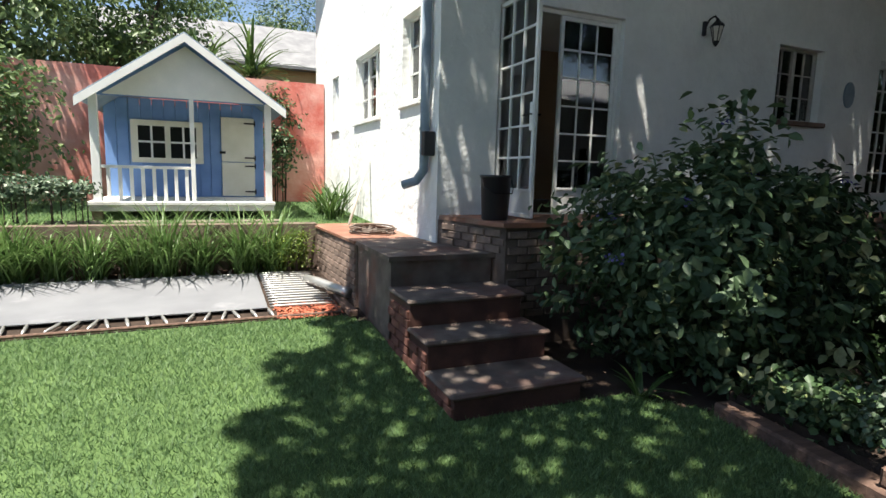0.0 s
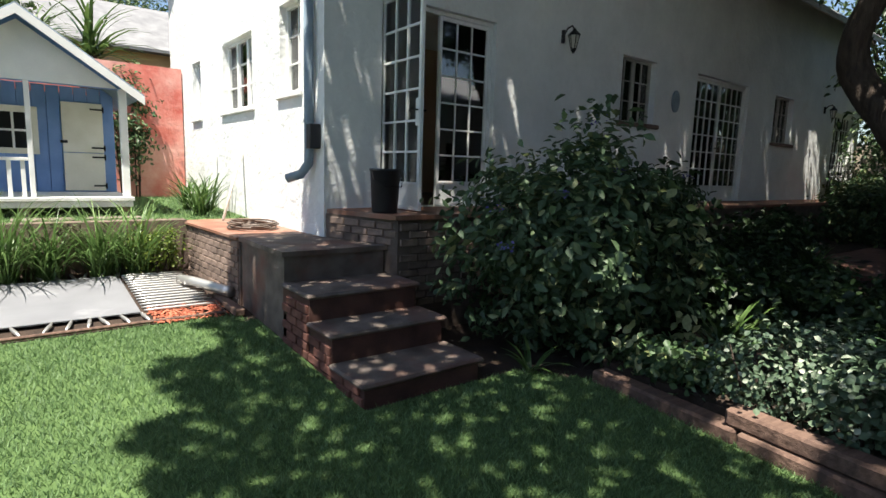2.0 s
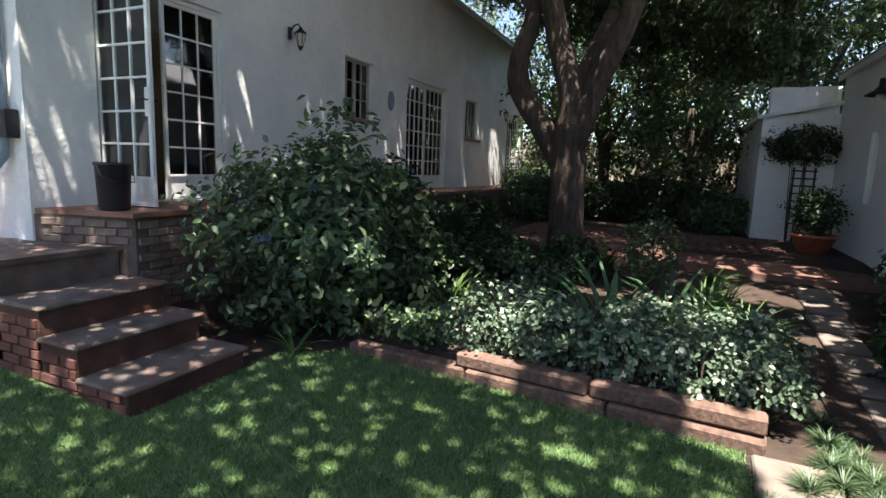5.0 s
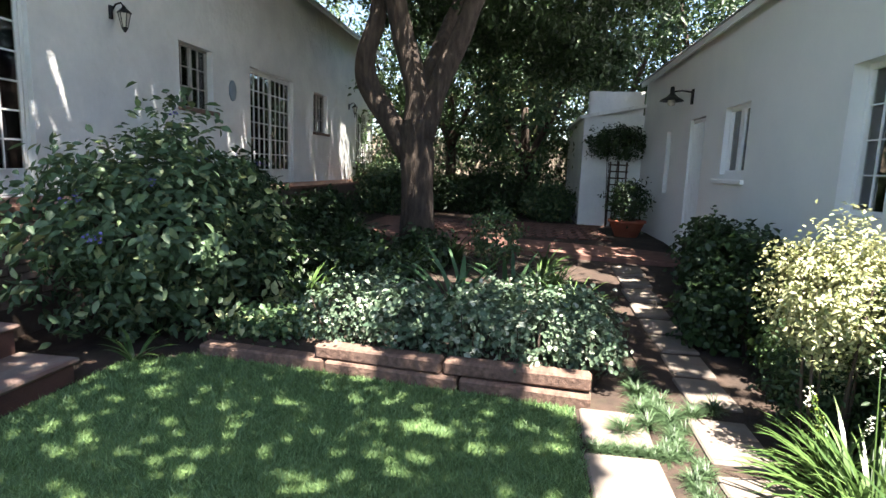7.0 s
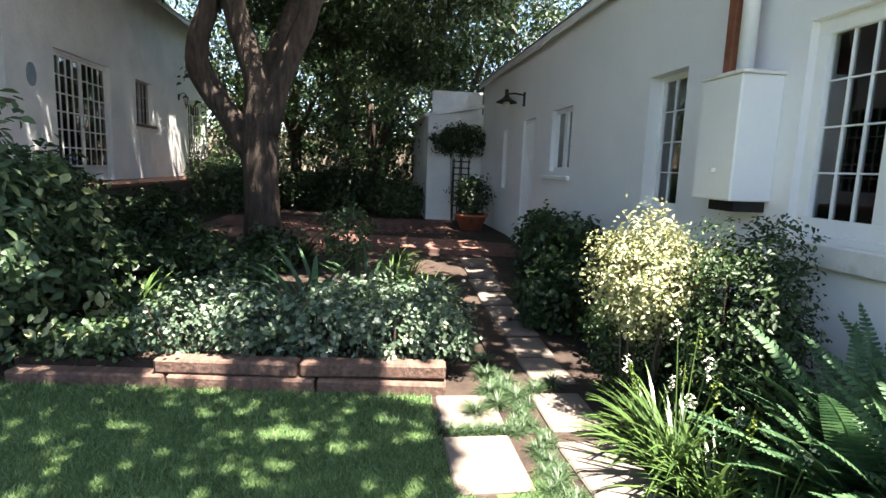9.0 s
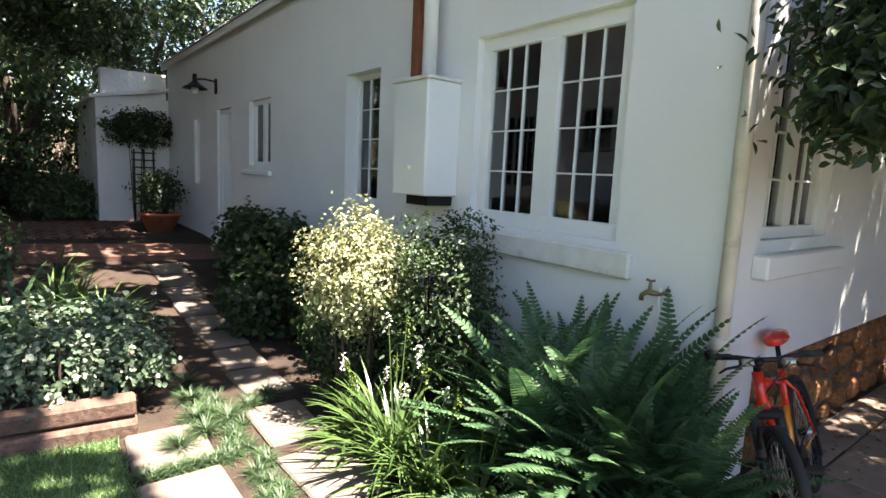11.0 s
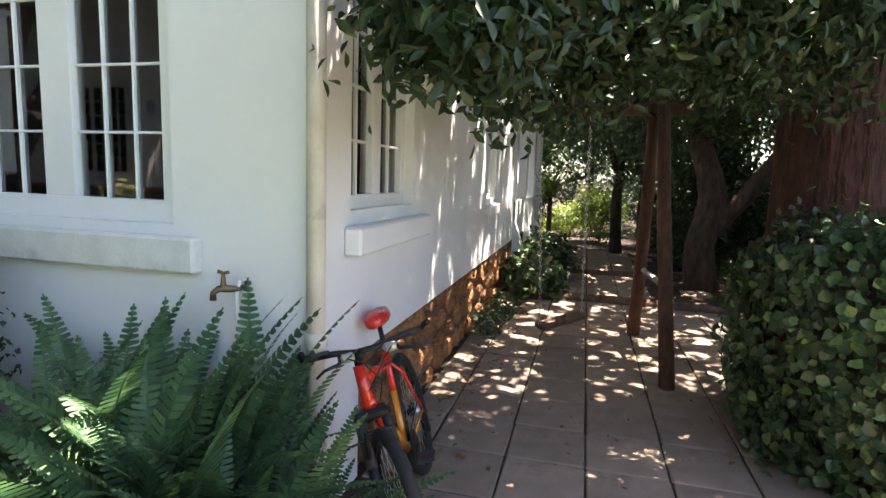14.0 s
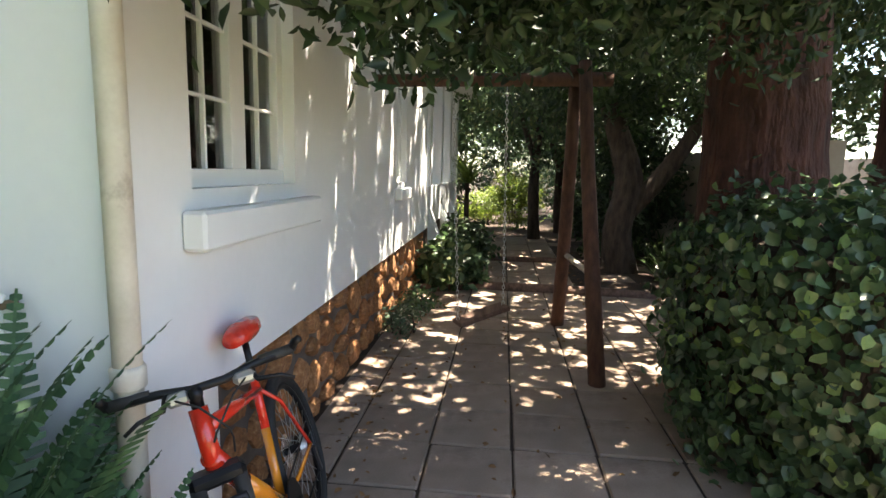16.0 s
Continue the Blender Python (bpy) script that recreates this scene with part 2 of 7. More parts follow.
BARK = surface("grey_brown_bark", (0.028, 0.020, 0.015), (0.095, 0.07, 0.053), 5, 0.95, 1.0, 30, stretch=(3, 3, 0.8), depth=0.04)
BARK_RED = surface("red_fibrous_bark", (0.032, 0.012, 0.008), (0.115, 0.045, 0.03), 4, 0.95, 1.0, 14, stretch=(2.6, 2.6, 0.7), depth=0.09, stain=(0.02, 0.01, 0.008), stain_scale=5, stain_at=0.5)
BARK_PALE = surface("pale_bark", (0.30, 0.27, 0.23), (0.55, 0.51, 0.45), 8, 0.85, 0.5, 40, stain=(0.12, 0.10, 0.08), stain_scale=9, stain_at=0.56)
BLUE_BOARD = surface("blue_painted_board", (0.13, 0.24, 0.50), (0.20, 0.33, 0.62), 3, 0.65, 0.2, 60, vary=0.05)
CREAM = surface("cream_paint", (0.66, 0.64, 0.54), (0.78, 0.76, 0.68), 4, 0.6, 0.1, 60)
TOY_WHITE = surface("white_painted_wood", (0.70, 0.71, 0.70), (0.82, 0.82, 0.80), 4, 0.6, 0.2, 60, stain=(0.4, 0.36, 0.3), stain_scale=4, stain_at=0.68)
RED_WALL = surface("faded_red_wall", (0.48, 0.10, 0.075), (0.66, 0.24, 0.19), 1.5, 0.9, 0.8, 18, stain=(0.72, 0.45, 0.38), stain_scale=0.7, stain_at=0.46, depth=0.02)
YELLOW_WALL = surface("ochre_plaster", (0.55, 0.36, 0.17), (0.66, 0.46, 0.24), 2, 0.9, 0.3, 20)
BEIGE_WALL = surface("beige_boundary_wall", (0.34, 0.28, 0.21), (0.48, 0.41, 0.32), 1.5, 0.9, 0.5, 20, stain=(0.2, 0.16, 0.12), stain_scale=1.0)
SHEET_ROOF = surface("galvanised_sheet", (0.30, 0.31, 0.32), (0.50, 0.51, 0.52), 4, 0.5, 0.1, 60, metal=0.6, stain=(0.3, 0.2, 0.14), stain_scale=2, stain_at=0.62)
GREY_ROOF = surface("grey_fibre_roof", (0.14, 0.14, 0.145), (0.24, 0.24, 0.24), 3, 0.85, 0.2, 40)
PIPE_BLUE = surface("grey_blue_gutter_paint", (0.18, 0.24, 0.29), (0.28, 0.34, 0.40), 6, 0.5, 0.1, 60)
PIPE_CREAM = surface("old_cream_pipe_paint", (0.50, 0.47, 0.40), (0.68, 0.65, 0.58), 5, 0.55, 0.3, 60, stain=(0.20, 0.17, 0.13), stain_scale=6, stain_at=0.58)
MAT_GREY = surface("trampoline_fabric", (0.15, 0.153, 0.165), (0.21, 0.213, 0.225), 2, 0.5, 0.1, 300, stain=(0.36, 0.36, 0.37), stain_scale=1.2)
STEEL = plain("galvanised_steel", (0.55, 0.54, 0.52), 0.4, 0.8)
BLACK_IRON = plain("black_iron", (0.02, 0.02, 0.022), 0.45, 0.6)
BLACK_PLASTIC = plain("black_plastic", (0.02, 0.021, 0.025), 0.4)
RUBBER = plain("black_rubber", (0.018, 0.018, 0.018), 0.8)
GRIP = plain("dark_rubber_grip", (0.035, 0.033, 0.03), 0.65)
BIKE_RED = plain("glossy_red_paint", (0.72, 0.035, 0.015), 0.25, 0.0, 0.8)
BIKE_ORANGE = plain("glossy_orange_paint", (0.75, 0.26, 0.02), 0.25, 0.0, 0.8)
SADDLE_RED = surface("red_plastic_cover", (0.55, 0.02, 0.012), (0.80, 0.06, 0.03), 20, 0.25, 0.8, 45, coat=0.4)
CHROME = plain("chrome", (0.75, 0.75, 0.76), 0.15, 1.0)
BRASS = plain("weathered_brass", (0.20, 0.15, 0.09), 0.45, 0.8)
LAMP_GLASS = plain("milky_lamp_glass", (0.55, 0.52, 0.45), 0.2)
COPPER_BOARD = surface("rusty_brown_pipe", (0.16, 0.05, 0.025), (0.32, 0.12, 0.06), 5, 0.7, 0.3, 40)
TERRACOTTA = surface("terracotta", (0.30, 0.08, 0.045), (0.45, 0.15, 0.08), 5, 0.85, 0.2, 50)
HOSE = plain("brown_rubber_hose", (0.12, 0.09, 0.07), 0.6)
INNER = surface("room_plaster", (0.50, 0.36, 0.24), (0.64, 0.48, 0.33), 1, 0.9, 0.1, 20)
INNER_FLOOR = surface("dark_floorboards", (0.07, 0.04, 0.025), (0.14, 0.08, 0.05), 2, 0.5, 0.1, 30, stretch=(0.5, 6, 1))
BLIND = surface("straw_roller_blind", (0.48, 0.40, 0.20), (0.62, 0.54, 0.30), 3, 0.85, 0.3, 60, stretch=(1, 1, 30))
DRAPE = surface("pale_curtain", (0.45, 0.44, 0.40), (0.62, 0.60, 0.55), 3, 0.95, 0.1, 60)
DARK_WOOD = surface("dark_stained_trellis", (0.03, 0.018, 0.012), (0.08, 0.05, 0.035), 6, 0.7, 0.2, 60)
GLASS = glass_pane()
LEAF_DARK = leafy("dark_evergreen_leaves", (0.016, 0.036, 0.012), (0.045, 0.085, 0.025))
LEAF_MID = leafy("green_shrub_leaves", (0.032, 0.066, 0.026), (0.085, 0.15, 0.058), third=(0.22, 0.25, 0.10))
LEAF_SAGE = leafy("grey_green_leaves", (0.045, 0.085, 0.05), (0.13, 0.19, 0.11), 0.6, third=(0.42, 0.46, 0.36))
LEAF_VARIEG = leafy("cream_variegated_leaves", (0.12, 0.15, 0.05), (0.42, 0.42, 0.22), 0.45, third=(0.6, 0.58, 0.36))
LEAF_BRIGHT = leafy("yellow_green_leaves", (0.09, 0.15, 0.02), (0.22, 0.28, 0.05), 0.45, 0.4)
LEAF_STRAP = leafy("strap_leaves", (0.035, 0.075, 0.02), (0.11, 0.18, 0.05), 0.35, 0.25)
LEAF_FERN = leafy("fern_green", (0.032, 0.085, 0.035), (0.095, 0.185, 0.075), 0.55, 0.3)
LEAF_IVY = leafy("ivy_leaves", (0.025, 0.056, 0.024), (0.068, 0.125, 0.052), 0.4, 0.2, third=(0.16, 0.25, 0.07))
LEAF_LIGHT = leafy("light_green_leaves", (0.06, 0.105, 0.035), (0.17, 0.24, 0.09), 0.5, 0.35)
LEAF_GRASSY = leafy("grassy_leaves", (0.06, 0.125, 0.03), (0.18, 0.28, 0.09), 0.45, 0.3)
LEAF_YARD = leafy("dark_glossy_tree_leaves", (0.013, 0.03, 0.011), (0.034, 0.066, 0.021), 0.5, 0.25)
LEAF_BUSH = leafy("matt_green_bush_leaves", (0.042, 0.08, 0.036), (0.115, 0.18, 0.085), 0.55, 0.3, third=(0.24, 0.27, 0.12))
LEAF_MONDO = leafy("dark_mondo_leaves", (0.03, 0.06, 0.025), (0.085, 0.14, 0.06), 0.5, 0.2)
LEAF_PALE = leafy("pale_new_leaves", (0.22, 0.26, 0.10), (0.48, 0.50, 0.28), 0.45, 0.35)
GRASS = leafy("grass_blades", (0.075, 0.145, 0.055), (0.20, 0.31, 0.125), 0.6, 0.35)
FLOWER_BLUE = leafy("blue_flowers", (0.08, 0.07, 0.25), (0.2, 0.18, 0.5), 0.6)
FLOWER_WHITE = leafy("white_flowers", (0.6, 0.6, 0.5), (0.8, 0.8, 0.72), 0.6)
DRY = leafy("dry_leaves", (0.10, 0.05, 0.02), (0.28, 0.15, 0.06), 0.8)


# ---- ground ----
def clamp01(a):
    return max(0.0, min(1.0, a))


def ground_z(x, y):
    z = 0.38 * clamp01((x - 6.3) / 4.7)
    if x < 3.4:
        z += 0.065 * max(0.0, min(y - 3.1, 4.6)) * clamp01((3.4 - x) / 1.0)
    return z


def axis_steps(lo, hi, step, far):
    near = list(np.arange(lo, hi + step / 2, step))
    out = [hi + 1.6 ** k for k in range(1, 18) if 1.6 ** k < far]
    return [lo - (o - hi) for o in reversed(out)] + near + out


def ground():
    xs, ys = axis_steps(-6, 22, 0.4, 900), axis_steps(-14, 12, 0.4, 900)
    vs = [(x, y, ground_z(x, y) - 0.012 + 0.01 * noise.noise((x * 1.3, y * 1.3, 0))) for y in ys for x in xs]
    n = len(xs)
    fs = [(j * n + i, j * n + i + 1, (j + 1) * n + i + 1, (j + 1) * n + i) for j in range(len(ys) - 1) for i in range(n - 1)]
    tagged(new("ground", raw_mesh("ground", vs, fs, SOIL)), "bare red-brown garden soil between the beds", "ground", kind="structure")


ground()


def in_lawn(x, y):
    if x > 2.08 and y > 3.06:
        return False
    if y > 5.45 and x < 1.98:
        return False
    if y > 7.0 or y < -1.25 + 0.12 * math.sin(3 * x) or x < -6.5:
        return False
    edge = 3.56 + 0.14 * (y + 0.82)
    if y < -0.66:
        edge = 2.35 + 0.15 * math.sin(9 * y)
    if y > 2.6:
        edge = 3.95 - 0.7 * (y - 2.6)
    return x < edge - 0.04 and not (x > 1.98 and y > 5.45)


def lawn():
    st = 0.12
    vs, fs, idx = [], [], {}
    for j, y in enumerate(np.arange(-1.6, 7.2, st)):
        for i, x in enumerate(np.arange(-6.4, 4.2, st)):
            if in_lawn(x + st / 2, y + st / 2):
                q = []
                for a, b in ((0, 0), (1, 0), (1, 1), (0, 1)):
                    if (i + a, j + b) not in idx:
                        idx[i + a, j + b] = len(vs)
                        vs.append((x + a * st, y + b * st, ground_z(x + a * st, y + b * st) + 0.006))
                    q.append(idx[i + a, j + b])
                fs.append(q)
    base = tagged(new("lawn", raw_mesh("lawn", vs, fs, TURF)), "close-mown green lawn dappled with shade", "lawn", kind="structure")
    rng = np.random.default_rng(3)
    n = 420000
    px, py = rng.uniform(-4.5, 4.1, n), -1.4 + 8.6 * rng.random(n) ** 1.15
    keep = np.array([in_lawn(a, b) for a, b in zip(px, py)])
    px, py = px[keep], py[keep]
    pz = np.array([ground_z(a, b) for a, b in zip(px, py)])
    n = len(px)
    h, w = rng.uniform(0.02, 0.055, n), rng.uniform(0.0022, 0.0042, n) * 1.5
    az, le, la = rng.uniform(0, 6.283, n), rng.uniform(0.2, 1.1, n), rng.uniform(0, 6.283, n)
    root = np.stack([px, py, pz], 1)
    side = np.stack([np.cos(az) * w, np.sin(az) * w, np.zeros(n)], 1)
    tip = root + np.stack([np.cos(la) * le * h, np.sin(la) * le * h, h], 1)
    v = np.concatenate([root - side, root + side, tip], 1).reshape(-1, 3)
    part("grass_blades", raw_mesh("grass_blades", v, np.arange(3 * n).reshape(-1, 3), GRASS), None, base, kind="stuff")


lawn()


# ---- walls with openings ----
def wall_mesh(axis, at, thick, u0, u1, z0, z1, holes, wobble=0.0):
    """A wall in the plane axis = at, going back by thick; holes are (u0, u1, z0, z1)."""
    us = sorted({u0, u1, *[h[0] for h in holes], *[h[1] for h in holes]})
    zs = sorted({z0, z1, *[h[2] for h in holes], *[h[3] for h in holes]})
    full = {}
    for i in range(len(us) - 1):
        for j in range(len(zs) - 1):
            u, z = (us[i] + us[i + 1]) / 2, (zs[j] + zs[j + 1]) / 2
            full[i, j] = not any(h[0] < u < h[1] and h[2] < z < h[3] for h in holes)
    b = Build()

    def p(u, d, z):
        return (u, at + d, z) if axis == "y" else (at + d, u, z)

    for (i, j), on in full.items():
        if not on:
            continue
        a, c, e, g = us[i], us[i + 1], zs[j], zs[j + 1]
        b.add([p(a, 0, e), p(c, 0, e), p(c, 0, g), p(a, 0, g)], [(0, 1, 2, 3)])
        b.add([p(a, thick, e), p(c, thick, e), p(c, thick, g), p(a, thick, g)], [(0, 3, 2, 1)])
        for di, dj, q in ((-1, 0, (a, e, a, g)), (1, 0, (c, e, c, g)), (0, -1, (a, e, c, e)), (0, 1, (a, g, c, g))):
            if not full.get((i + di, j + dj), False):
                b.add([p(q[0], 0, q[1]), p(q[2], 0, q[3]), p(q[2], thick, q[3]), p(q[0], thick, q[1])], [(0, 1, 2, 3)])
    return b


def grid_window(name, axis, at, u0, u1, z0, z1, out, lights, cols, rows, label, rebate=0.07, fw=0.05, bar=0.012, material=None, kind="structure", drape=None):
    """A window in its opening: frame, mullions between lights, glazing bars, panes. out: +1 or -1, the side it faces; rebate: how deep it sits."""
    material = material or WHITE_PAINT
    root = thing(name, label, "window", kind=kind)
    d0 = at - out * rebate

    def bx(b, ua, ub, za, zb, t, off=0.0):
        lo, hi = d0 - t / 2 + off, d0 + t / 2 + off
        b.box((ua, lo, za), (ub, hi, zb), bevel=0.003) if axis == "y" else b.box((lo, ua, za), (hi, ub, zb), bevel=0.003)

    f = Build()
    bx(f, u0, u1, z0, z0 + fw, 0.06)
    bx(f, u0, u1, z1 - fw, z1, 0.06)
    bx(f, u0, u0 + fw, z0 + fw, z1 - fw, 0.06)
    bx(f, u1 - fw, u1, z0 + fw, z1 - fw, 0.06)
    lw = (u1 - u0) / lights
    for k in range(1, lights):
        bx(f, u0 + k * lw - fw * 0.9, u0 + k * lw + fw * 0.9, z0 + fw, z1 - fw, 0.055)
    part("window_frame", f, material, root)
    for k in range(lights):
        a = u0 + k * lw + (fw if k == 0 else fw * 0.9)
        c = u0 + (k + 1) * lw - (fw if k == lights - 1 else fw * 0.9)
        g = Build()
        for i in range(1, cols):
            u = a + (c - a) * i / cols
            bx(g, u - bar / 2, u + bar / 2, z0 + fw, z1 - fw, 0.022)
        for j in range(1, rows):
            z = z0 + fw + (z1 - z0 - 2 * fw) * j / rows
            bx(g, a, c, z - bar / 2, z + bar / 2, 0.018)
        if cols * rows > 1:
            part("glazing_bars", g, material, root)
        pane = Build()
        bx(pane, a, c, z0 + fw, z1 - fw, 0.004, -out * 0.012)
        o = part("pane", pane, GLASS, root)
        o.visible_shadow = False
    return root


def sill(name, axis, at, u0, u1, z0, z1, out, reach, material, label):
    lo, hi = sorted((at, at + out * reach))
    b = Build()
    b.box((u0, lo, z0), (u1, hi, z1), bevel=0.012) if axis == "y" else b.box((lo, u0, z0), (hi, u1, z1), bevel=0.012)
    return solid(name, b, material, label, "window sill", "structure")


# ---- first house: white wall with french doors over a red stoep ----
NY, WX, ENDX, EAVE = 5.43, 2.92, 19.6, 5.75
DECK = 1.22
holes_n = [(3.62, 5.34, DECK, 3.58), (8.10, 9.08, 2.56, 3.60), (10.44, 12.56, DECK, 3.60), (13.86, 14.88, 2.53, 3.57), (17.6, 19.1, DECK, 3.52)]
solid("wall_north", wall_mesh("y", NY, 0.3, WX, ENDX, -0.2, EAVE, holes_n), WHITE_WALL, "rough white plastered house wall in dappled shade", "wall", "structure")
holes_w = [(6.04, 6.66, 2.53, 3.56), (7.66, 9.02, 2.47, 3.47), (10.3, 10.85, 2.45, 3.42)]
solid("wall_west", wall_mesh("x", WX, 0.3, NY + 0.3, 12.6, -0.2, EAVE, holes_w), WHITE_WALL, "sunlit rough white plastered house wall", "wall", "structure")
solid("wall_back", wall_mesh("y", 12.3, 0.3, WX + 0.3, ENDX, -0.2, EAVE, [(4.0, 6.0, 2.0, 3.6), (8.0, 10.0, 2.0, 3.6), (12.0, 14.0, 2.0, 3.6), (16.0, 18.0, 2.0, 3.6)]), WHITE_WALL, "white plastered house wall", "wall", "structure")
solid("wall_east", Build().box((ENDX - 0.3, NY + 0.3, -0.2), (ENDX, 12.3, EAVE)), WHITE_WALL, "white plastered gable wall", "wall", "structure")
solid("floor", Build().box((WX + 0.3, NY + 0.3, DECK - 0.2), (ENDX - 0.3, 12.3, DECK - 0.01)), INNER_FLOOR, "dark timber floor inside the house", "floor", "structure")
solid("ceiling", Build().box((WX + 0.3, NY + 0.3, 4.0), (ENDX - 0.3, 12.3, 4.1)), WHITE_SMOOTH, "plain white ceiling inside the house", "ceiling", "structure")
solid("wall_inner", wall_mesh("y", 9.0, 0.15, WX + 0.3, ENDX - 0.3, DECK, 4.0, [(3.6, 4.6, DECK, 3.3), (8.8, 10.4, DECK, 3.3), (14.5, 16.2, DECK, 3.3)]), INNER, "dim tan plastered inner wall", "wall", "structure")


def roof_sheet(name, x0, x1, y0, z0, y1, z1, label):
    b = Build()
    n = int((x1 - x0) / 0.06)
    vs = []
    for k in range(n + 1):
        x = x0 + (x1 - x0) * k / n
        w = 0.012 * (1 if k % 2 else -1)
        vs += [(x, y0, z0 + w), (x, y1, z1 + w), (x, y0, z0 + w - 0.02), (x, y1, z1 + w - 0.02)]
    fs = []
    for k in range(n):
        a, c = 4 * k, 4 * k + 4
        fs += [(a, a + 1, c + 1, c), (a + 2, c + 2, c + 3, a + 3), (a, c, c + 2, a + 2), (a + 1, a + 3, c + 3, c + 1)]
    fs += [(0, 2, 3, 1), (4 * n, 4 * n + 1, 4 * n + 3, 4 * n + 2)]
    return solid(name, b.add(vs, fs), SHEET_ROOF, label, "roof", "structure")


roof_sheet("roof_north", WX - 0.4, ENDX + 0.3, 4.98, 5.56, 9.0, 7.5, "corrugated metal roof with an overhanging eave")
roof_sheet("roof_south", WX - 0.4, ENDX + 0.3, 13.0, 5.56, 9.0, 7.5, "corrugated metal roof slope")
solid("trim_eave", Build().box((WX - 0.35, 5.0, 5.44), (ENDX + 0.25, 5.03, 5.545)), GREY_SILL, "weathered eave board under the roof edge", "trim", "structure")
solid("wall_gable", Build().add([(WX + 0.02, NY, EAVE), (WX + 0.02, 12.6, EAVE), (WX + 0.02, 9.0, 7.44), (WX + 0.28, NY, EAVE), (WX + 0.28, 12.6, EAVE), (WX + 0.28, 9.0, 7.44)], [(0, 1, 2), (3, 5, 4), (0, 3, 4, 1), (1, 4, 5, 2), (2, 5, 3, 0)]), WHITE_WALL, "white plastered gable", "wall", "structure")

grid_window("window_1", "y", NY, 8.10, 9.08, 2.56, 3.60, -1, 2, 2, 3, "small-paned white steel window in the shaded wall", 0.14, 0.035, 0.02, OLD_STEEL)
grid_window("window_2", "y", NY, 13.86, 14.88, 2.53, 3.57, -1, 2, 2, 3, "small-paned white steel window in the shaded wall", 0.14, 0.035, 0.02, OLD_STEEL)
sill("sill_1", "y", NY, 8.02, 9.18, 2.49, 2.56, -1, 0.07, BROWN_SILL, "brown weathered sill under the steel window")
sill("sill_2", "y", NY, 13.8, 14.95, 2.46, 2.53, -1, 0.07, BROWN_SILL, "brown weathered sill under the steel window")
grid_window("window_3", "x", WX, 6.04, 6.66, 2.53, 3.56, -1, 1, 2, 3, "narrow steel window in the sunlit wall", 0.12, 0.04, 0.02)
grid_window("window_4", "x", WX, 7.66, 9.02, 2.47, 3.47, -1, 3, 1, 3, "wide steel window in the sunlit wall", 0.12, 0.04, 0.02)
grid_window("window_5", "x", WX, 10.3, 10.85, 2.45, 3.42, -1, 1, 2, 3, "narrow steel window at the far end of the sunlit wall", 0.12, 0.04, 0.02)
sill("sill_3", "x", WX, 5.98, 6.72, 2.46, 2.53, -1, 0.04, GREY_SILL, "grey weathered sill")
sill("sill_4", "x", WX, 7.58, 9.1, 2.40, 2.47, -1, 0.04, GREY_SILL, "grey weathered sill")
sill("sill_5", "x", WX, 10.25, 10.9, 2.39, 2.45, -1, 0.04, GREY_SILL, "grey weathered sill")


def door_leaf(parent, name, w, h, m, cols, rows, handle_at=None, kick=0.30):
    """A glazed steel leaf: hinge at the local origin, reaching along +x."""
    s = Build()
    st = 0.045
    for a, b in (((0, -0.02, 0), (st, 0.02, h)), ((w - st, -0.02, 0), (w, 0.02, h)), ((st, -0.02, h - st), (w - st, 0.02, h)), ((st, -0.02, kick - 0.03), (w - st, 0.02, kick)), ((st, -0.02, 0), (w - st, 0.02, 0.04))):
        s.box(a, b, m, 0.003)
    leaf = part(name, s, WHITE_PAINT, parent)
    k = Build().box((st, -0.006, 0.04), (w - st, 0.006, kick - 0.03), m)
    part("kick_panel", k, WHITE_PAINT, leaf)
    g = Build()
    for i in range(1, cols):
        x = st + (w - 2 * st) * i / cols
        g.box((x - 0.011, -0.014, kick), (x + 0.011, 0.014, h - st), m, 0.002)
    for j in range(1, rows):
        z = kick + (h - st - kick) * j / rows
        g.box((st, -0.012, z - 0.011), (w - st, 0.012, z + 0.011), m, 0.002)
    part("glazing_bars", g, WHITE_PAINT, leaf)
    o = part("pane", Build().box((st, 0.002, kick), (w - st, 0.006, h - st), m), GLASS, leaf)
    o.visible_shadow = False
    if handle_at:
        x, z = handle_at
        hb = Build().box((x - 0.045, -0.03, z - 0.16), (x + 0.02, -0.02, z + 0.12), m, 0.003)
        hb.box((x - 0.045, 0.02, z - 0.16), (x + 0.02, 0.03, z + 0.12), m, 0.003)
        part("lock_plate", hb, WHITE_PAINT, leaf)
        t = Build().tube([m @ Vector(q) for q in ((x, -0.03, z), (x, -0.07, z), (x - 0.03, -0.075, z), (x - 0.11, -0.07, z - 0.01))], 0.009)
        t.tube([m @ Vector(q) for q in ((x, 0.03, z), (x, 0.07, z), (x - 0.03, 0.075, z), (x - 0.11, 0.07, z - 0.01))], 0.009)
        part("door_handle", t, BLACK_IRON, leaf)


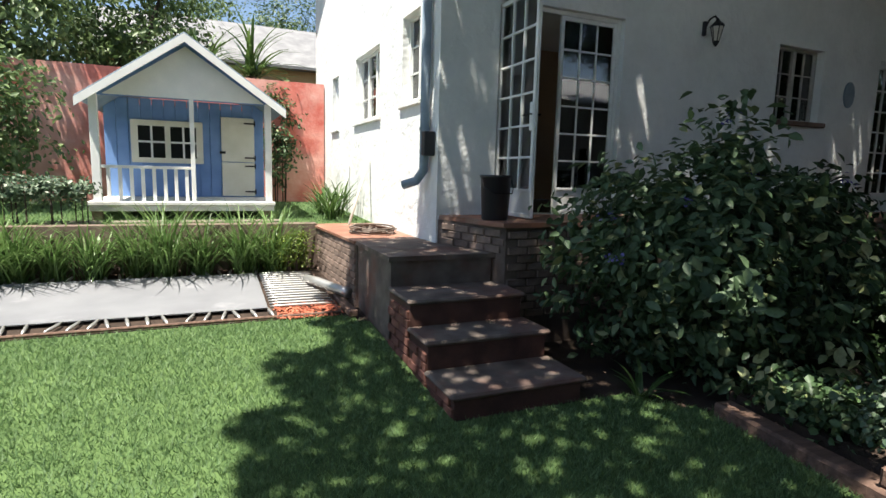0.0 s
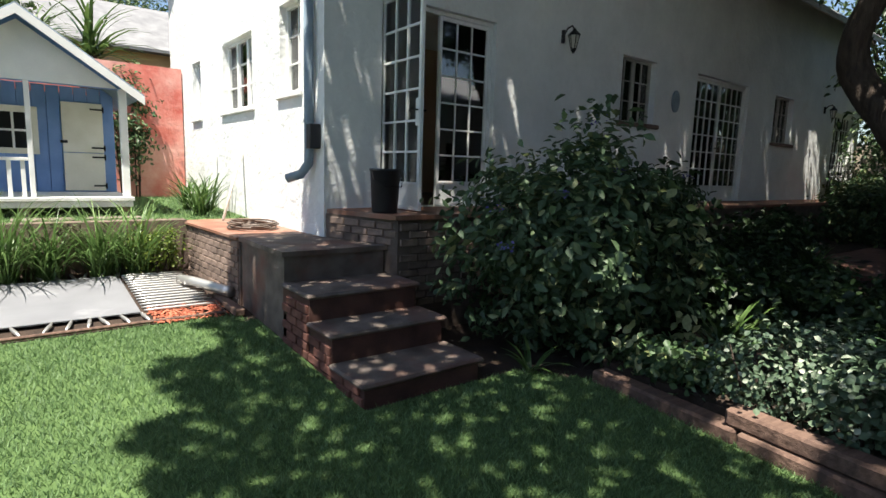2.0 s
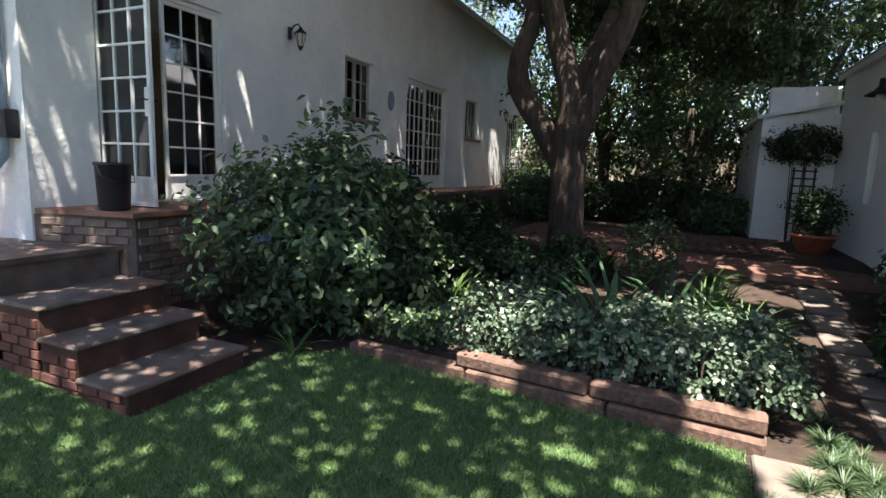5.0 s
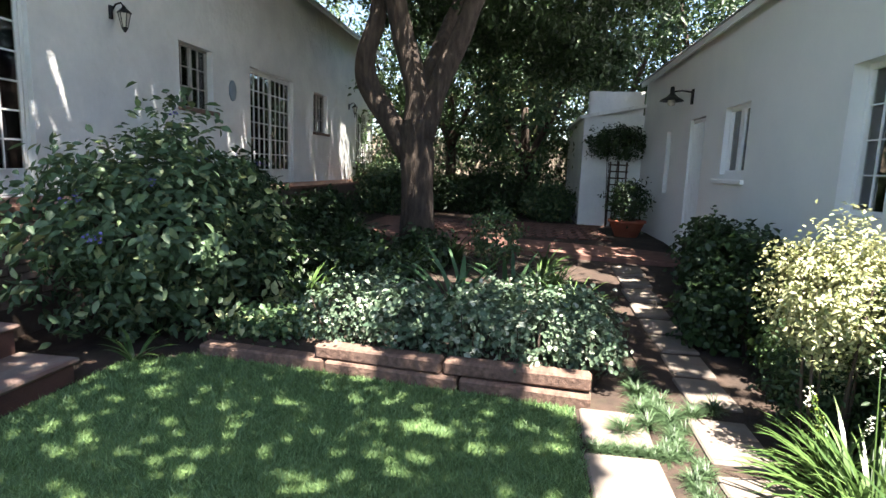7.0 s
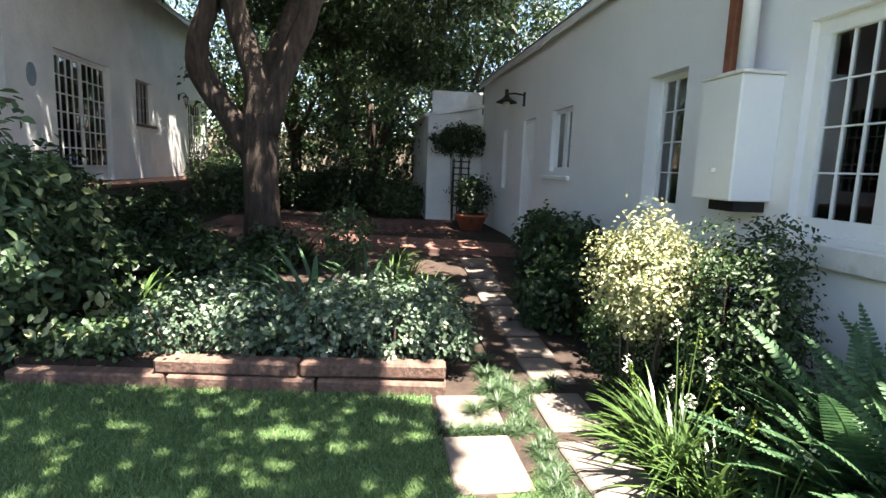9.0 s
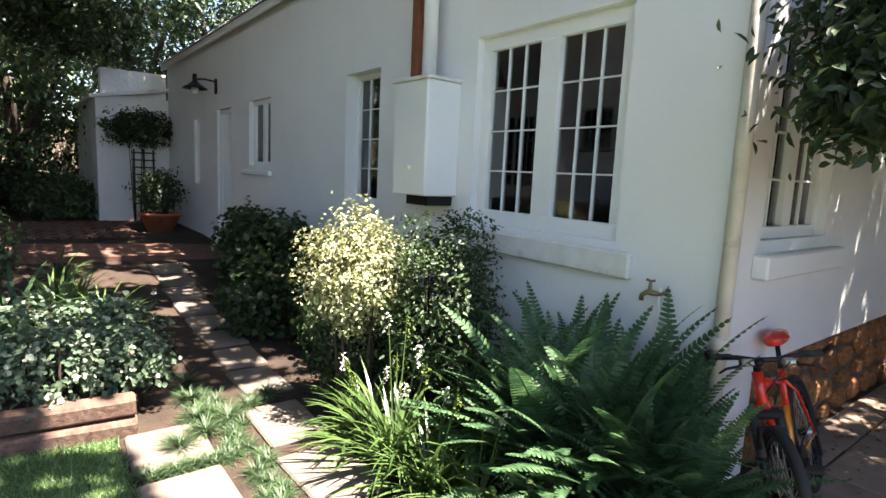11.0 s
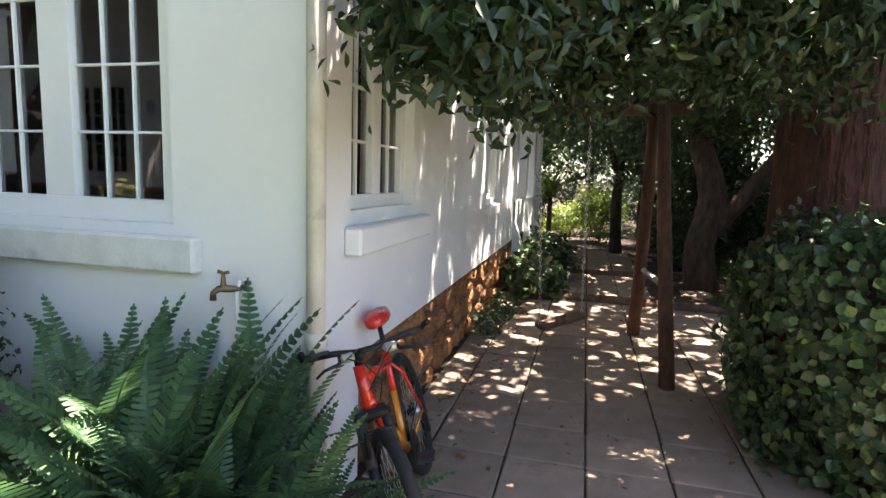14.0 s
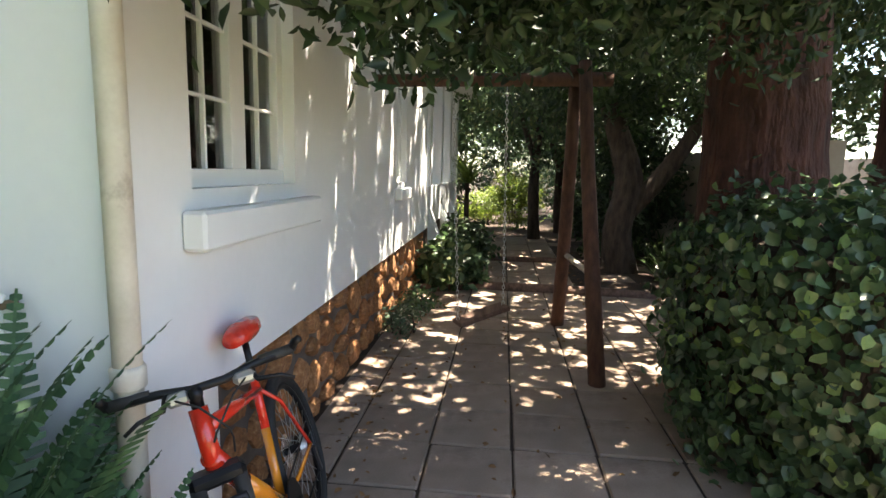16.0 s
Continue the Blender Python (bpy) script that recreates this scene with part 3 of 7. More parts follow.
def french_door(name, x0, x1, z0, z1, label, open_left=False, cols=3, rows=6):
    root = thing(name, label, "french door", kind="structure")
    f, d = Build(), NY + 0.10
    for a, b in (((x0, d - 0.03, z0), (x0 + 0.05, d + 0.03, z1)), ((x1 - 0.05, d - 0.03, z0), (x1, d + 0.03, z1)), ((x0 + 0.05, d - 0.03, z1 - 0.05), (x1 - 0.05, d + 0.03, z1))):
        f.box(a, b, None, 0.004)
    part("door_frame", f, WHITE_PAINT, root)
    w, h = (x1 - x0 - 0.1) / 2 - 0.004, z1 - z0 - 0.07
    door_leaf(root, "door_leaf", w, h, pose(x1 - 0.052, d, z0 + 0.015, 0, 0, 180), cols, rows)
    if open_left:
        door_leaf(root, "door_leaf", w, h, pose(x0 + 0.055, d - 0.04, z0 + 0.015, 0, 0, -91), cols, rows, (w - 0.03, 1.05))
    else:
        door_leaf(root, "door_leaf", w, h, pose(x0 + 0.052, d, z0 + 0.015), cols, rows, (w - 0.03, 1.05))
    return root


french_door("door_1", 3.62, 5.34, DECK, 3.58, "white steel-framed french door, one leaf standing open", True)
french_door("door_2", 10.44, 12.56, DECK, 3.60, "closed white steel-framed french door with small panes", False, 4, 6)
french_door("door_3", 17.6, 19.1, DECK, 3.52, "closed white steel-framed french door at the end of the stoep", False, 3, 6)


def wall_lantern(x, y, z, label):
    root = thing("wall_lantern", label, "wall lamp", "lanterns on the white wall", at=(x, y, z))
    part("wall_plate", Build().lathe((0, 0, 0), [(0.0, -0.09), (0.03, -0.085), (0.03, 0.085), (0.0, 0.09)], 10), BLACK_IRON, root)
    part("arm", Build().tube([(0, -0.02, 0.02), (0, -0.08, 0.10), (0, -0.16, 0.12), (0, -0.20, 0.06), (0, -0.20, 0.03)], 0.012), BLACK_IRON, root)
    part("cap", Build().lathe((0, -0.20, 0), [(0.09, -0.02), (0.085, 0.0), (0.03, 0.05), (0.015, 0.08), (0.0, 0.09)], 6), BLACK_IRON, root)
    part("lamp_glass", Build().lathe((0, -0.20, 0), [(0.035, -0.20), (0.07, -0.03), (0.07, -0.02)], 6), LAMP_GLASS, root)
    cage = Build()
    for k in range(6):
        a = math.pi * k / 3
        cage.tube([(0.037 * math.cos(a), -0.20 + 0.037 * math.sin(a), -0.20), (0.075 * math.cos(a), -0.20 + 0.075 * math.sin(a), -0.02)], 0.006, 5)
    cage.lathe((0, -0.20, 0), [(0.01, -0.26), (0.04, -0.21), (0.04, -0.195)], 6)
    part("cage", cage, BLACK_IRON, root)


wall_lantern(6.62, NY - 0.01, 3.62, "black iron lantern on the shaded white wall")
wall_lantern(16.8, NY - 0.01, 3.50, "black iron lantern beside the far french door")
plaque = Build().lathe((0, 0, 0), [(0.0, -0.015), (0.12, -0.015), (0.12, 0.01), (0.0, 0.015)], 18)
pl = solid("wall_plaque", plaque, PIPE_BLUE, "oval grey plaque hung on the white wall", "plaque")
pl.matrix_world = pose(9.72, NY - 0.02, 3.02, 90) @ Matrix.Diagonal((1.0, 1.6, 1, 1))

# stoep: brick edge, red cement top
deck_poly = [(2.94, NY), (3.24, 4.45), (ENDX + 1.2, 4.45), (ENDX + 1.2, NY)]
solid("stoep", Build().prism(deck_poly, -0.2, DECK - 0.05), MORTAR, "raised brick stoep along the house", "stoep", "structure")
top_poly = [(2.95, NY), (3.19, 4.41), (ENDX + 1.24, 4.41), (ENDX + 1.24, NY)]
solid("floor_stoep", Build().prism(top_poly, DECK - 0.046, DECK), RED_FLOOR, "red polished cement stoep floor, worn along its edge", "stoep floor", "structure")

# steps: worn concrete treads on brick
SX0, SX1 = 2.11, 3.20
treads = [(3.10, 0.175, 3.62), (3.60, 0.405, 4.04), (4.01, 0.632, 4.60), (4.57, 0.912, 5.78)]
stair = thing("stairs", "four worn concrete garden steps with red brick sides", "stairs", kind="structure")
for k, (y0, z, y1) in enumerate(treads):
    x1 = SX1 if k < 3 else 2.93
    if k == 3:
        core = Build().prism([(SX0 + 0.03, y0 + 0.03), (3.17, y0 + 0.03), (2.90, NY + 0.0), (2.90, y1), (SX0 + 0.03, y1)], -0.1, z - 0.05)
        tr = Build().prism([(SX0, y0), (3.21, y0), (2.935, NY), (2.905, NY + 0.01), (2.905, y1), (SX0, y1)], z - 0.046, z)
    else:
        core = Build().box((SX0 + 0.02, y0 + 0.025, -0.1), (SX1 - 0.02, 4.6, z - 0.045))
        tr = Build().box((SX0 - 0.01 + 0.004 * k, y0, z - 0.042), (x1 + 0.03, y1 + 0.02, z), None, 0.016)
    part("step_core", core, RISER if k < 3 else CONCRETE, stair)
    part("tread", tr, CONCRETE, stair)

# ledge beside the steps and the retaining wall behind the trampoline
solid("ledge", Build().prism([(2.12, 5.78), (2.90, 5.78), (2.90, 7.85), (2.02, 7.85)], -0.1, 0.875), CONCRETE, "low brick ledge with a red cement top beside the steps", "ledge", "structure")
solid("floor_ledge", Build().prism([(2.09, 5.785), (2.905, 5.785), (2.905, 7.86), (1.98, 7.86)], 0.876, 0.905), RED_FLOOR, "red cement top of the low ledge", "ledge", "structure")
solid("retaining_wall", Build().box((-9, 7.62, -0.2), (2.02, 7.85, 0.93)), BRICK_GREY, "low weathered retaining wall below the play house lawn", "wall", "structure")
solid("ground_terrace", Build().add([(-9, 7.85, 0.9), (WX, 7.85, 0.9), (WX, 16, 1.12), (-9, 16, 1.12), (-9, 7.85, 0), (WX, 7.85, 0), (WX, 16, 0), (-9, 16, 0)], [(0, 1, 2, 3), (4, 7, 6, 5), (0, 4, 5, 1), (1, 5, 6, 2), (2, 6, 7, 3), (3, 7, 4, 0)]), TURF, "raised grass terrace in front of the play house", "ground", "structure")
b = Build()
for k in range(4):
    b.box((-1.3 + 0.75 * k, 8.05 + 0.06 * (k % 2), 0.90), (-0.66 + 0.75 * k, 8.32, 0.935), None, 0.01)
solid("pavement", b, STEP_STONE, "pale flat stones set in the terrace grass", "paving", "structure")

# downpipe on the first house's corner
dp = thing("downpipe", "grey-blue painted downpipe at the house corner", "downpipe")
part("pipe", Build().tube([(WX - 0.07, 5.66, 5.4), (WX - 0.07, 5.66, 1.85), (WX - 0.07, 5.67, 1.70), (WX - 0.13, 5.74, 1.58), (WX - 0.24, 5.86, 1.53)], 0.052, 12), PIPE_BLUE, dp, smooth=True)
part("meter_box", Build().box((WX - 0.13, 5.50, 1.86), (WX - 0.003, 5.60, 2.12), None, 0.008), BLACK_PLASTIC, dp, "small black box")
part("bracket", Build().lathe((WX - 0.07, 5.66, 2.14), [(0.06, 0), (0.06, 0.03)], 12), PIPE_BLUE, dp)
bin_ = thing("dustbin", "black plastic bin with a bail handle on the stoep", "bin", at=(3.30, 4.80, DECK))
part("bin_body", Build().lathe((0, 0, 0), [(0.125, 0.0), (0.135, 0.02), (0.155, 0.42), (0.165, 0.425), (0.165, 0.45), (0.145, 0.45), (0.12, 0.05)], 18), BLACK_PLASTIC, bin_, smooth=True)
part("bail_handle", Build().tube([(-0.16, 0, 0.43), (-0.17, -0.06, 0.33), (-0.10, -0.16, 0.27), (0.10, -0.16, 0.27), (0.17, -0.06, 0.33), (0.16, 0, 0.43)], 0.005, 6), BLACK_IRON, bin_)
hose = Build()
pts = [(2.52 + (0.20 + 0.012 * (k % 9)) * math.cos(k * 0.42), 6.55 + (0.30 + 0.012 * (k % 7)) * math.sin(k * 0.42), 0.918 + 0.0011 * k) for k in range(70)]
hose.tube(pts, 0.012, 6)
solid("garden_hose", hose, HOSE, "coiled brown garden hose on the ledge", "hose", smooth=True)
wp = Build()
wp.tube([(WX - 0.05, 9.4, 1.9), (WX - 0.05, 9.4, 0.9)], 0.02, 8)
solid("water_pipe", wp, WHITE_PAINT, "white painted water pipe on the sunlit wall", "pipe", smooth=True)
solid("leaning_pole", Build().tube([(WX - 0.45, 7.6, 0.91), (WX - 0.03, 8.1, 1.85)], 0.02, 8), PIPE_CREAM, "pale pole leaning on the sunlit wall", "pole", smooth=True)


# ---- second house: white wall with tall windows, stone plinth ----
MY, EX, M_END, M_TOP, PLINTH = -3.07, 1.06, 14.1, 3.92, 0.72
holes_m = [(1.70, 3.06, 1.40, 2.80), (4.50, 5.20, 1.42, 2.76), (7.46, 8.36, 1.76, 2.72), (9.28, 10.08, 0.42, 2.70), (11.3, 11.7, 1.35, 2.6)]
solid("wall_south", wall_mesh("y", MY, -0.3, EX, M_END, -0.2, M_TOP, holes_m), WHITE_SMOOTH, "smooth white house wall behind the shrubs", "wall", "structure")
holes_e = [(-4.46, -3.50, 1.47, 2.72), (-7.75, -7.2, 1.42, 2.72)]
solid("wall_side", wall_mesh("x", EX, 0.3, -9.4, MY - 0.3, PLINTH, M_TOP, holes_e), WHITE_SMOOTH, "white side wall of the house above a stone plinth", "wall", "structure")
solid("wall_corner", Build().box((EX, MY - 0.3, -0.2), (EX + 0.3, MY - 0.3 - 0.25, PLINTH)), WHITE_SMOOTH, "white plastered corner of the house", "wall", "structure")
solid("plinth", Build().box((EX + 0.05, -9.4, -0.2), (EX + 0.3, MY - 0.55, PLINTH)), MORTAR, "mortar bed of the stone plinth", "plinth", "structure")
solid("wall_rear", Build().box((EX + 0.3, -9.4, -0.2), (M_END, -9.1, M_TOP)), WHITE_SMOOTH, "plain white rear wall", "wall", "structure")
solid("wall_end", Build().box((M_END - 0.3, -9.1, -0.2), (M_END, MY - 0.3, M_TOP)), WHITE_SMOOTH, "plain white end wall", "wall", "structure")
solid("floor_inside", Build().box((EX + 0.3, -9.1, 0.5), (M_END - 0.3, MY - 0.3, 0.6)), INNER_FLOOR, "dark floorboards inside the second house", "floor", "structure")
solid("ceiling_inside", Build().box((EX + 0.3, -9.1, 3.2), (M_END - 0.3, MY - 0.3, 3.3)), WHITE_SMOOTH, "white ceiling inside the second house", "ceiling", "structure")
solid("wall_room", Build().box((EX + 0.3, -4.75, 0.6), (M_END - 0.3, -4.65, 3.2)).box((4.0, -4.65, 0.6), (4.1, MY - 0.3, 3.2)), INNER, "tan plastered wall inside the room", "wall", "structure")
roof_sheet("roof_second", EX - 0.25, M_END + 0.1, MY + 0.16, M_TOP + 0.03, -6.2, 5.3, "corrugated metal roof of the second house")
roof_sheet("roof_second_back", EX - 0.25, M_END + 0.1, -9.7, M_TOP - 0.1, -6.2, 5.3, "corrugated metal roof, far slope")
# Unseen board, added so the corrugated edge casts a straight shadow on the wall.
bz = [(EX - 0.28, MY + 0.16, M_TOP - 0.10), (EX - 0.28, -6.2, 5.17), (EX - 0.28, -6.2, 5.33), (EX - 0.28, MY + 0.16, M_TOP + 0.06)]
solid("trim_shadow_board", Build().add(bz + [(x + 0.025, y, z) for x, y, z in bz], [(0, 1, 2, 3), (7, 6, 5, 4), (0, 4, 5, 1), (1, 5, 6, 2), (2, 6, 7, 3), (3, 7, 4, 0)]), WHITE_SMOOTH, "white board added along the unseen roof edge to straighten its shadow", "trim", "structure")
solid("trim_second_eave", Build().box((EX - 0.2, MY + 0.10, M_TOP - 0.10), (M_END + 0.05, MY + 0.13, M_TOP + 0.01)), WHITE_SMOOTH, "white eave board along the second house", "trim", "structure")

grid_window("window_6", "y", MY, 1.70, 3.06, 1.40, 2.80, 1, 2, 3, 4, "tall white two-light window with steel glazing bars", 0.09, 0.10, 0.011, WHITE_SMOOTH)
grid_window("window_7", "y", MY, 4.50, 5.20, 1.42, 2.76, 1, 1, 3, 4, "narrow deep-set white window with glazing bars", 0.16, 0.05, 0.012, WHITE_SMOOTH)
grid_window("window_8", "y", MY, 7.46, 8.36, 1.76, 2.72, 1, 2, 1, 1, "small white casement window", 0.10, 0.06, 0.016, WHITE_SMOOTH)
grid_window("window_9", "x", EX, -4.46, -3.50, 1.47, 2.72, -1, 2, 2, 4, "white two-light window in the side wall", 0.09, 0.07, 0.014, WHITE_SMOOTH)
grid_window("window_10", "x", EX, -7.75, -7.2, 1.42, 2.72, -1, 1, 2, 4, "narrow white window far along the side wall", 0.09, 0.06, 0.014, WHITE_SMOOTH)
grid_window("window_11", "y", MY, 11.3, 11.7, 1.35, 2.6, 1, 1, 1, 1, "slim white window beside the slatted door", 0.10, 0.05, 0.014, WHITE_SMOOTH)
sill("sill_6", "y", MY, 1.55, 2.98, 1.20, 1.355, 1, 0.07, GREY_SILL, "heavy chipped plaster sill under the tall window")
sill("sill_7", "y", MY, 7.40, 8.55, 1.62, 1.69, 1, 0.06, WHITE_SMOOTH, "white plaster sill")
sill("sill_8", "x", EX, -4.62, -3.42, 1.26, 1.40, -1, 0.09, WHITE_SMOOTH, "heavy white plaster sill on the side wall")
sill("sill_9", "x", EX, -7.85, -7.1, 1.24, 1.36, -1, 0.08, WHITE_SMOOTH, "white plaster sill far along the side wall")
for x0, x1 in ((1.80, 2.35), (2.44, 2.98)):
    bl = thing("roller_blind", "straw-coloured roller blind behind the tall window", "blind", "blinds of the tall window")
    part("fabric", Build().box((x0, MY - 0.21, 2.50), (x1, MY - 0.205, 2.72)), BLIND, bl)
    part("bottom_rail", Build().box((x0, MY - 0.22, 2.48), (x1, MY - 0.20, 2.50), None, 0.004), BLIND, bl)
for x0, x1, z0 in ((4.55, 4.8, 1.45), (7.5, 7.95, 1.78)):
    cur, vs = Build(), []
    for k in range(25):
        x = x0 + (x1 - x0) * k / 24
        w = 0.02 * math.sin(k * 1.6)
        vs += [(x, MY - 0.27 + w, z0), (x, MY - 0.27 + w, 2.7)]
    cur.add(vs, [(2 * k, 2 * k + 2, 2 * k + 3, 2 * k + 1) for k in range(24)])
    solid("curtain", cur, DRAPE, "pale curtain hanging inside the window", "curtain", smooth=True)

sd = thing("door_4", "white slatted gate door under the barn lamp", "door", kind="structure")
f = Build()
for a, c in (((9.30, MY - 0.10, 0.42), (9.36, MY - 0.04, 2.68)), ((10.0, MY - 0.10, 0.42), (10.06, MY - 0.04, 2.68)), ((9.36, MY - 0.10, 2.62), (10.0, MY - 0.04, 2.68)), ((9.36, MY - 0.10, 0.42), (10.0, MY - 0.04, 0.50))):
    f.box(a, c, None, 0.004)
part("door_frame", f, WHITE_SMOOTH, sd)
for k in range(6):
    x = 9.42 + 0.105 * k
    part("slat", Build().box((x, MY - 0.085, 0.5), (x + 0.045, MY - 0.055, 2.62), None, 0.004), WHITE_SMOOTH, sd)
part("door_panel", Build().box((9.36, MY - 0.14, 0.5), (10.0, MY - 0.11, 2.62)), WHITE_SMOOTH, sd)

gx = thing("gas_cabinet", "white metal cabinet with a flue on the wall", "cabinet")
part("cabinet_body", Build().box((3.24, MY, 1.58), (3.71, -2.74, 2.48), None, 0.01), WHITE_SMOOTH, gx)
part("cabinet_lid", Build().box((3.22, MY, 2.48), (3.73, -2.72, 2.505), None, 0.004), GREY_SILL, gx)
part("flue", Build().tube([(3.50, -2.93, 2.5), (3.50, -2.93, 4.4)], 0.06, 14), WHITE_SMOOTH, gx, smooth=True)
part("flue_shield", Build().box((3.68, -3.068, 2.5), (3.78, -2.93, 4.2), None, 0.01), COPPER_BOARD, gx, "rust-brown strip beside the flue")
part("cabinet_knob", Build().lathe((3.46, -2.735, 1.80), [(0.0, -0.02), (0.025, -0.015), (0.025, 0.015), (0.0, 0.02)], 10), CREAM, gx)
part("cabinet_base", Build().box((3.30, MY, 1.50), (3.60, -2.82, 1.578)), BLACK_IRON, gx, "black outlet under the cabinet")

bl = thing("barn_lamp", "black metal barn lamp on a bent arm", "wall lamp", at=(10.1, MY, 3.13))
part("wall_plate", Build().box((-0.05, 0.002, -0.16), (0.05, 0.03, 0.10), None, 0.006), BLACK_IRON, bl)
part("arm", Build().tube([(0, 0.03, 0.05), (0, 0.2, 0.07), (0, 0.30, 0.06), (0, 0.36, 0.03)], 0.016, 8), BLACK_IRON, bl)
part("shade", Build().lathe((0, 0.36, 0), [(0.02, 0.14), (0.035, 0.13), (0.04, 0.02), (0.10, -0.04), (0.20, -0.10), (0.205, -0.115), (0.19, -0.11), (0.08, -0.05)], 16), BLACK_IRON, bl, smooth=True)
part("bulb_glass", Build().lathe((0, 0.36, 0), [(0.03, -0.06), (0.07, -0.12), (0.06, -0.18), (0.0, -0.20)], 12), LAMP_GLASS, bl, smooth=True)

# corner downpipe, tap
cp = thing("downpipe", "cream-painted cast downpipe with dark collars at the house corner", "downpipe")
part("pipe", Build().tube([(EX - 0.046, -3.062, 4.0), (EX - 0.046, -3.062, 0.05)], 0.039, 14), PIPE_CREAM, cp, smooth=True)
for z in (0.925, 0.44):
    part("collar", Build().lathe((EX - 0.046, -3.062, z), [(0.041, 0), (0.048, 0.008), (0.048, 0.06), (0.041, 0.07)], 14), PIPE_CREAM, cp, smooth=True)
part("wall_clip", Build().box((EX - 0.06, -3.12, 0.955), (EX, -3.075, 0.975)), PIPE_CREAM, cp)
tp = thing("garden_tap", "old brass garden tap on a white standpipe", "tap", at=(1.34, MY + 0.07, 1.16))
part("standpipe", Build().tube([(0, 0, -1.1), (0, 0, 0.0), (0, -0.02, 0.03)], 0.010, 8), WHITE_PAINT, tp)
part("tap_body", Build().tube([(0, -0.06, 0.0), (0, 0.0, 0.0), (0.03, 0.03, 0.005), (0.052, 0.045, 0.005), (0.07, 0.055, -0.012), (0.072, 0.055, -0.042)], [0.011, 0.014, 0.017, 0.014, 0.012, 0.014], 10), BRASS, tp, smooth=True)
part("tap_handle", Build().tube([(0.036, 0.036, 0.01), (0.036, 0.036, 0.035), (0.036, 0.036, 0.07)], [0.015, 0.011, 0.007], 8).tube([(0.012, 0.036, 0.075), (0.036, 0.036, 0.07), (0.060, 0.036, 0.075)], [0.008, 0.006, 0.008], 8), BRASS, tp)

# lean-to at the end of the courtyard
solid("wall_lean_to", Build().box((M_END - 0.02, MY, -0.2), (M_END + 0.25, -1.62, 3.15)).box((M_END + 0.25, -1.87, -0.2), (19.0, -1.62, 3.15)), WHITE_WALL, "white lean-to wall closing the courtyard", "wall", "structure")
solid("wall_parapet", Build().box((M_END + 0.2, MY, 3.1), (M_END + 0.5, -1.75, 3.75)), WHITE_WALL, "white parapet above the lean-to", "wall", "structure")
solid("roof_lean_to", Build().add([(M_END - 0.12, MY, 3.42), (M_END - 0.12, -1.5, 3.12), (19, -1.5, 3.12), (19, MY, 3.42), (M_END - 0.12, MY, 3.34), (M_END - 0.12, -1.5, 3.04), (19, -1.5, 3.04), (19, MY, 3.34)], [(0, 1, 2, 3), (4, 7, 6, 5), (0, 4, 5, 1), (1, 5, 6, 2), (2, 6, 7, 3), (3, 7, 4, 0)]), GREY_SILL, "flat grey lean-to roof edge", "roof", "structure")
tl = thing("trellis", "dark wooden trellis panel against the lean-to wall", "trellis")
for k in range(3):
    part("upright", Build().box((M_END - 0.06, -2.75 + 0.2 * k, 0.4 if k != 1 else 0.6), (M_END - 0.03, -2.71 + 0.2 * k, 2.0), None, 0.003), DARK_WOOD, tl)
for k in range(8):
    part("rail", Build().box((M_END - 0.08, -2.77, 0.75 + 0.165 * k), (M_END - 0.062, -2.29, 0.785 + 0.165 * k), None, 0.003), DARK_WOOD, tl)

# porch beyond the side wall
pc = thing("porch", "white porch with square columns and buttresses", "porch", kind="structure")
part("porch_floor", Build().box((EX + 0.06, -14.5, -0.1), (4, -9.4, PLINTH)), MORTAR, pc)
part("parapet", Build().box((EX, -14.4, PLINTH), (EX + 0.25, -9.42, 1.32), None, 0.01), WHITE_SMOOTH, pc)
for y in (-9.75, -11.2, -12.7, -14.2):
    part("column", Build().box((EX - 0.02, y - 0.14, 1.32), (EX + 0.27, y + 0.14, 3.2), None, 0.01), WHITE_SMOOTH, pc)
part("porch_roof", Build().box((EX - 0.4, -14.8, 3.2), (4, -9.4, 3.4)), WHITE_SMOOTH, pc)
for y in (-9.6, -11.2, -12.8):
    part("buttress", Build().add([(EX, y, 0), (EX - 0.38, y, 0), (EX, y, 1.0), (EX, y - 0.3, 0), (EX - 0.38, y - 0.3, 0), (EX, y - 0.3, 1.0)], [(0, 1, 2), (3, 5, 4), (0, 3, 4, 1), (1, 4, 5, 2), (0, 2, 5, 3)]), WHITE_SMOOTH, pc)

# ---- trampoline set in the lawn ----
def tilt(x, y, dz=0.0):
    return Vector((x, y, 0.065 * (y - 3.1) + dz))


tramp = thing("trampoline", "sunken rectangular trampoline with a grey mat and springs", "trampoline")
mat_b, xs = Build(), [-4.2 + 5.42 * k / 24 for k in range(25)]
yv = [5.78 + 1.52 * k / 8 for k in range(9)]
vs = [tilt(x - (0.05 if x > 1.2 else 0), y, 0.05 - 0.035 * math.sin(math.pi * i / 8) * math.sin(math.pi * k / 24)) for k, x in enumerate(xs) for i, y in enumerate(yv)]
vs += [p - Vector((0, 0, 0.012)) for p in vs]
n1, fs = 25 * 9, []
for k in range(24):
    for i in range(8):
        q = (k * 9 + i, (k + 1) * 9 + i, (k + 1) * 9 + i + 1, k * 9 + i + 1)
        fs += [q, tuple(n1 + j for j in reversed(q))]
mat_b.add(vs, fs)
part("mat", mat_b, MAT_GREY, tramp, smooth=True)
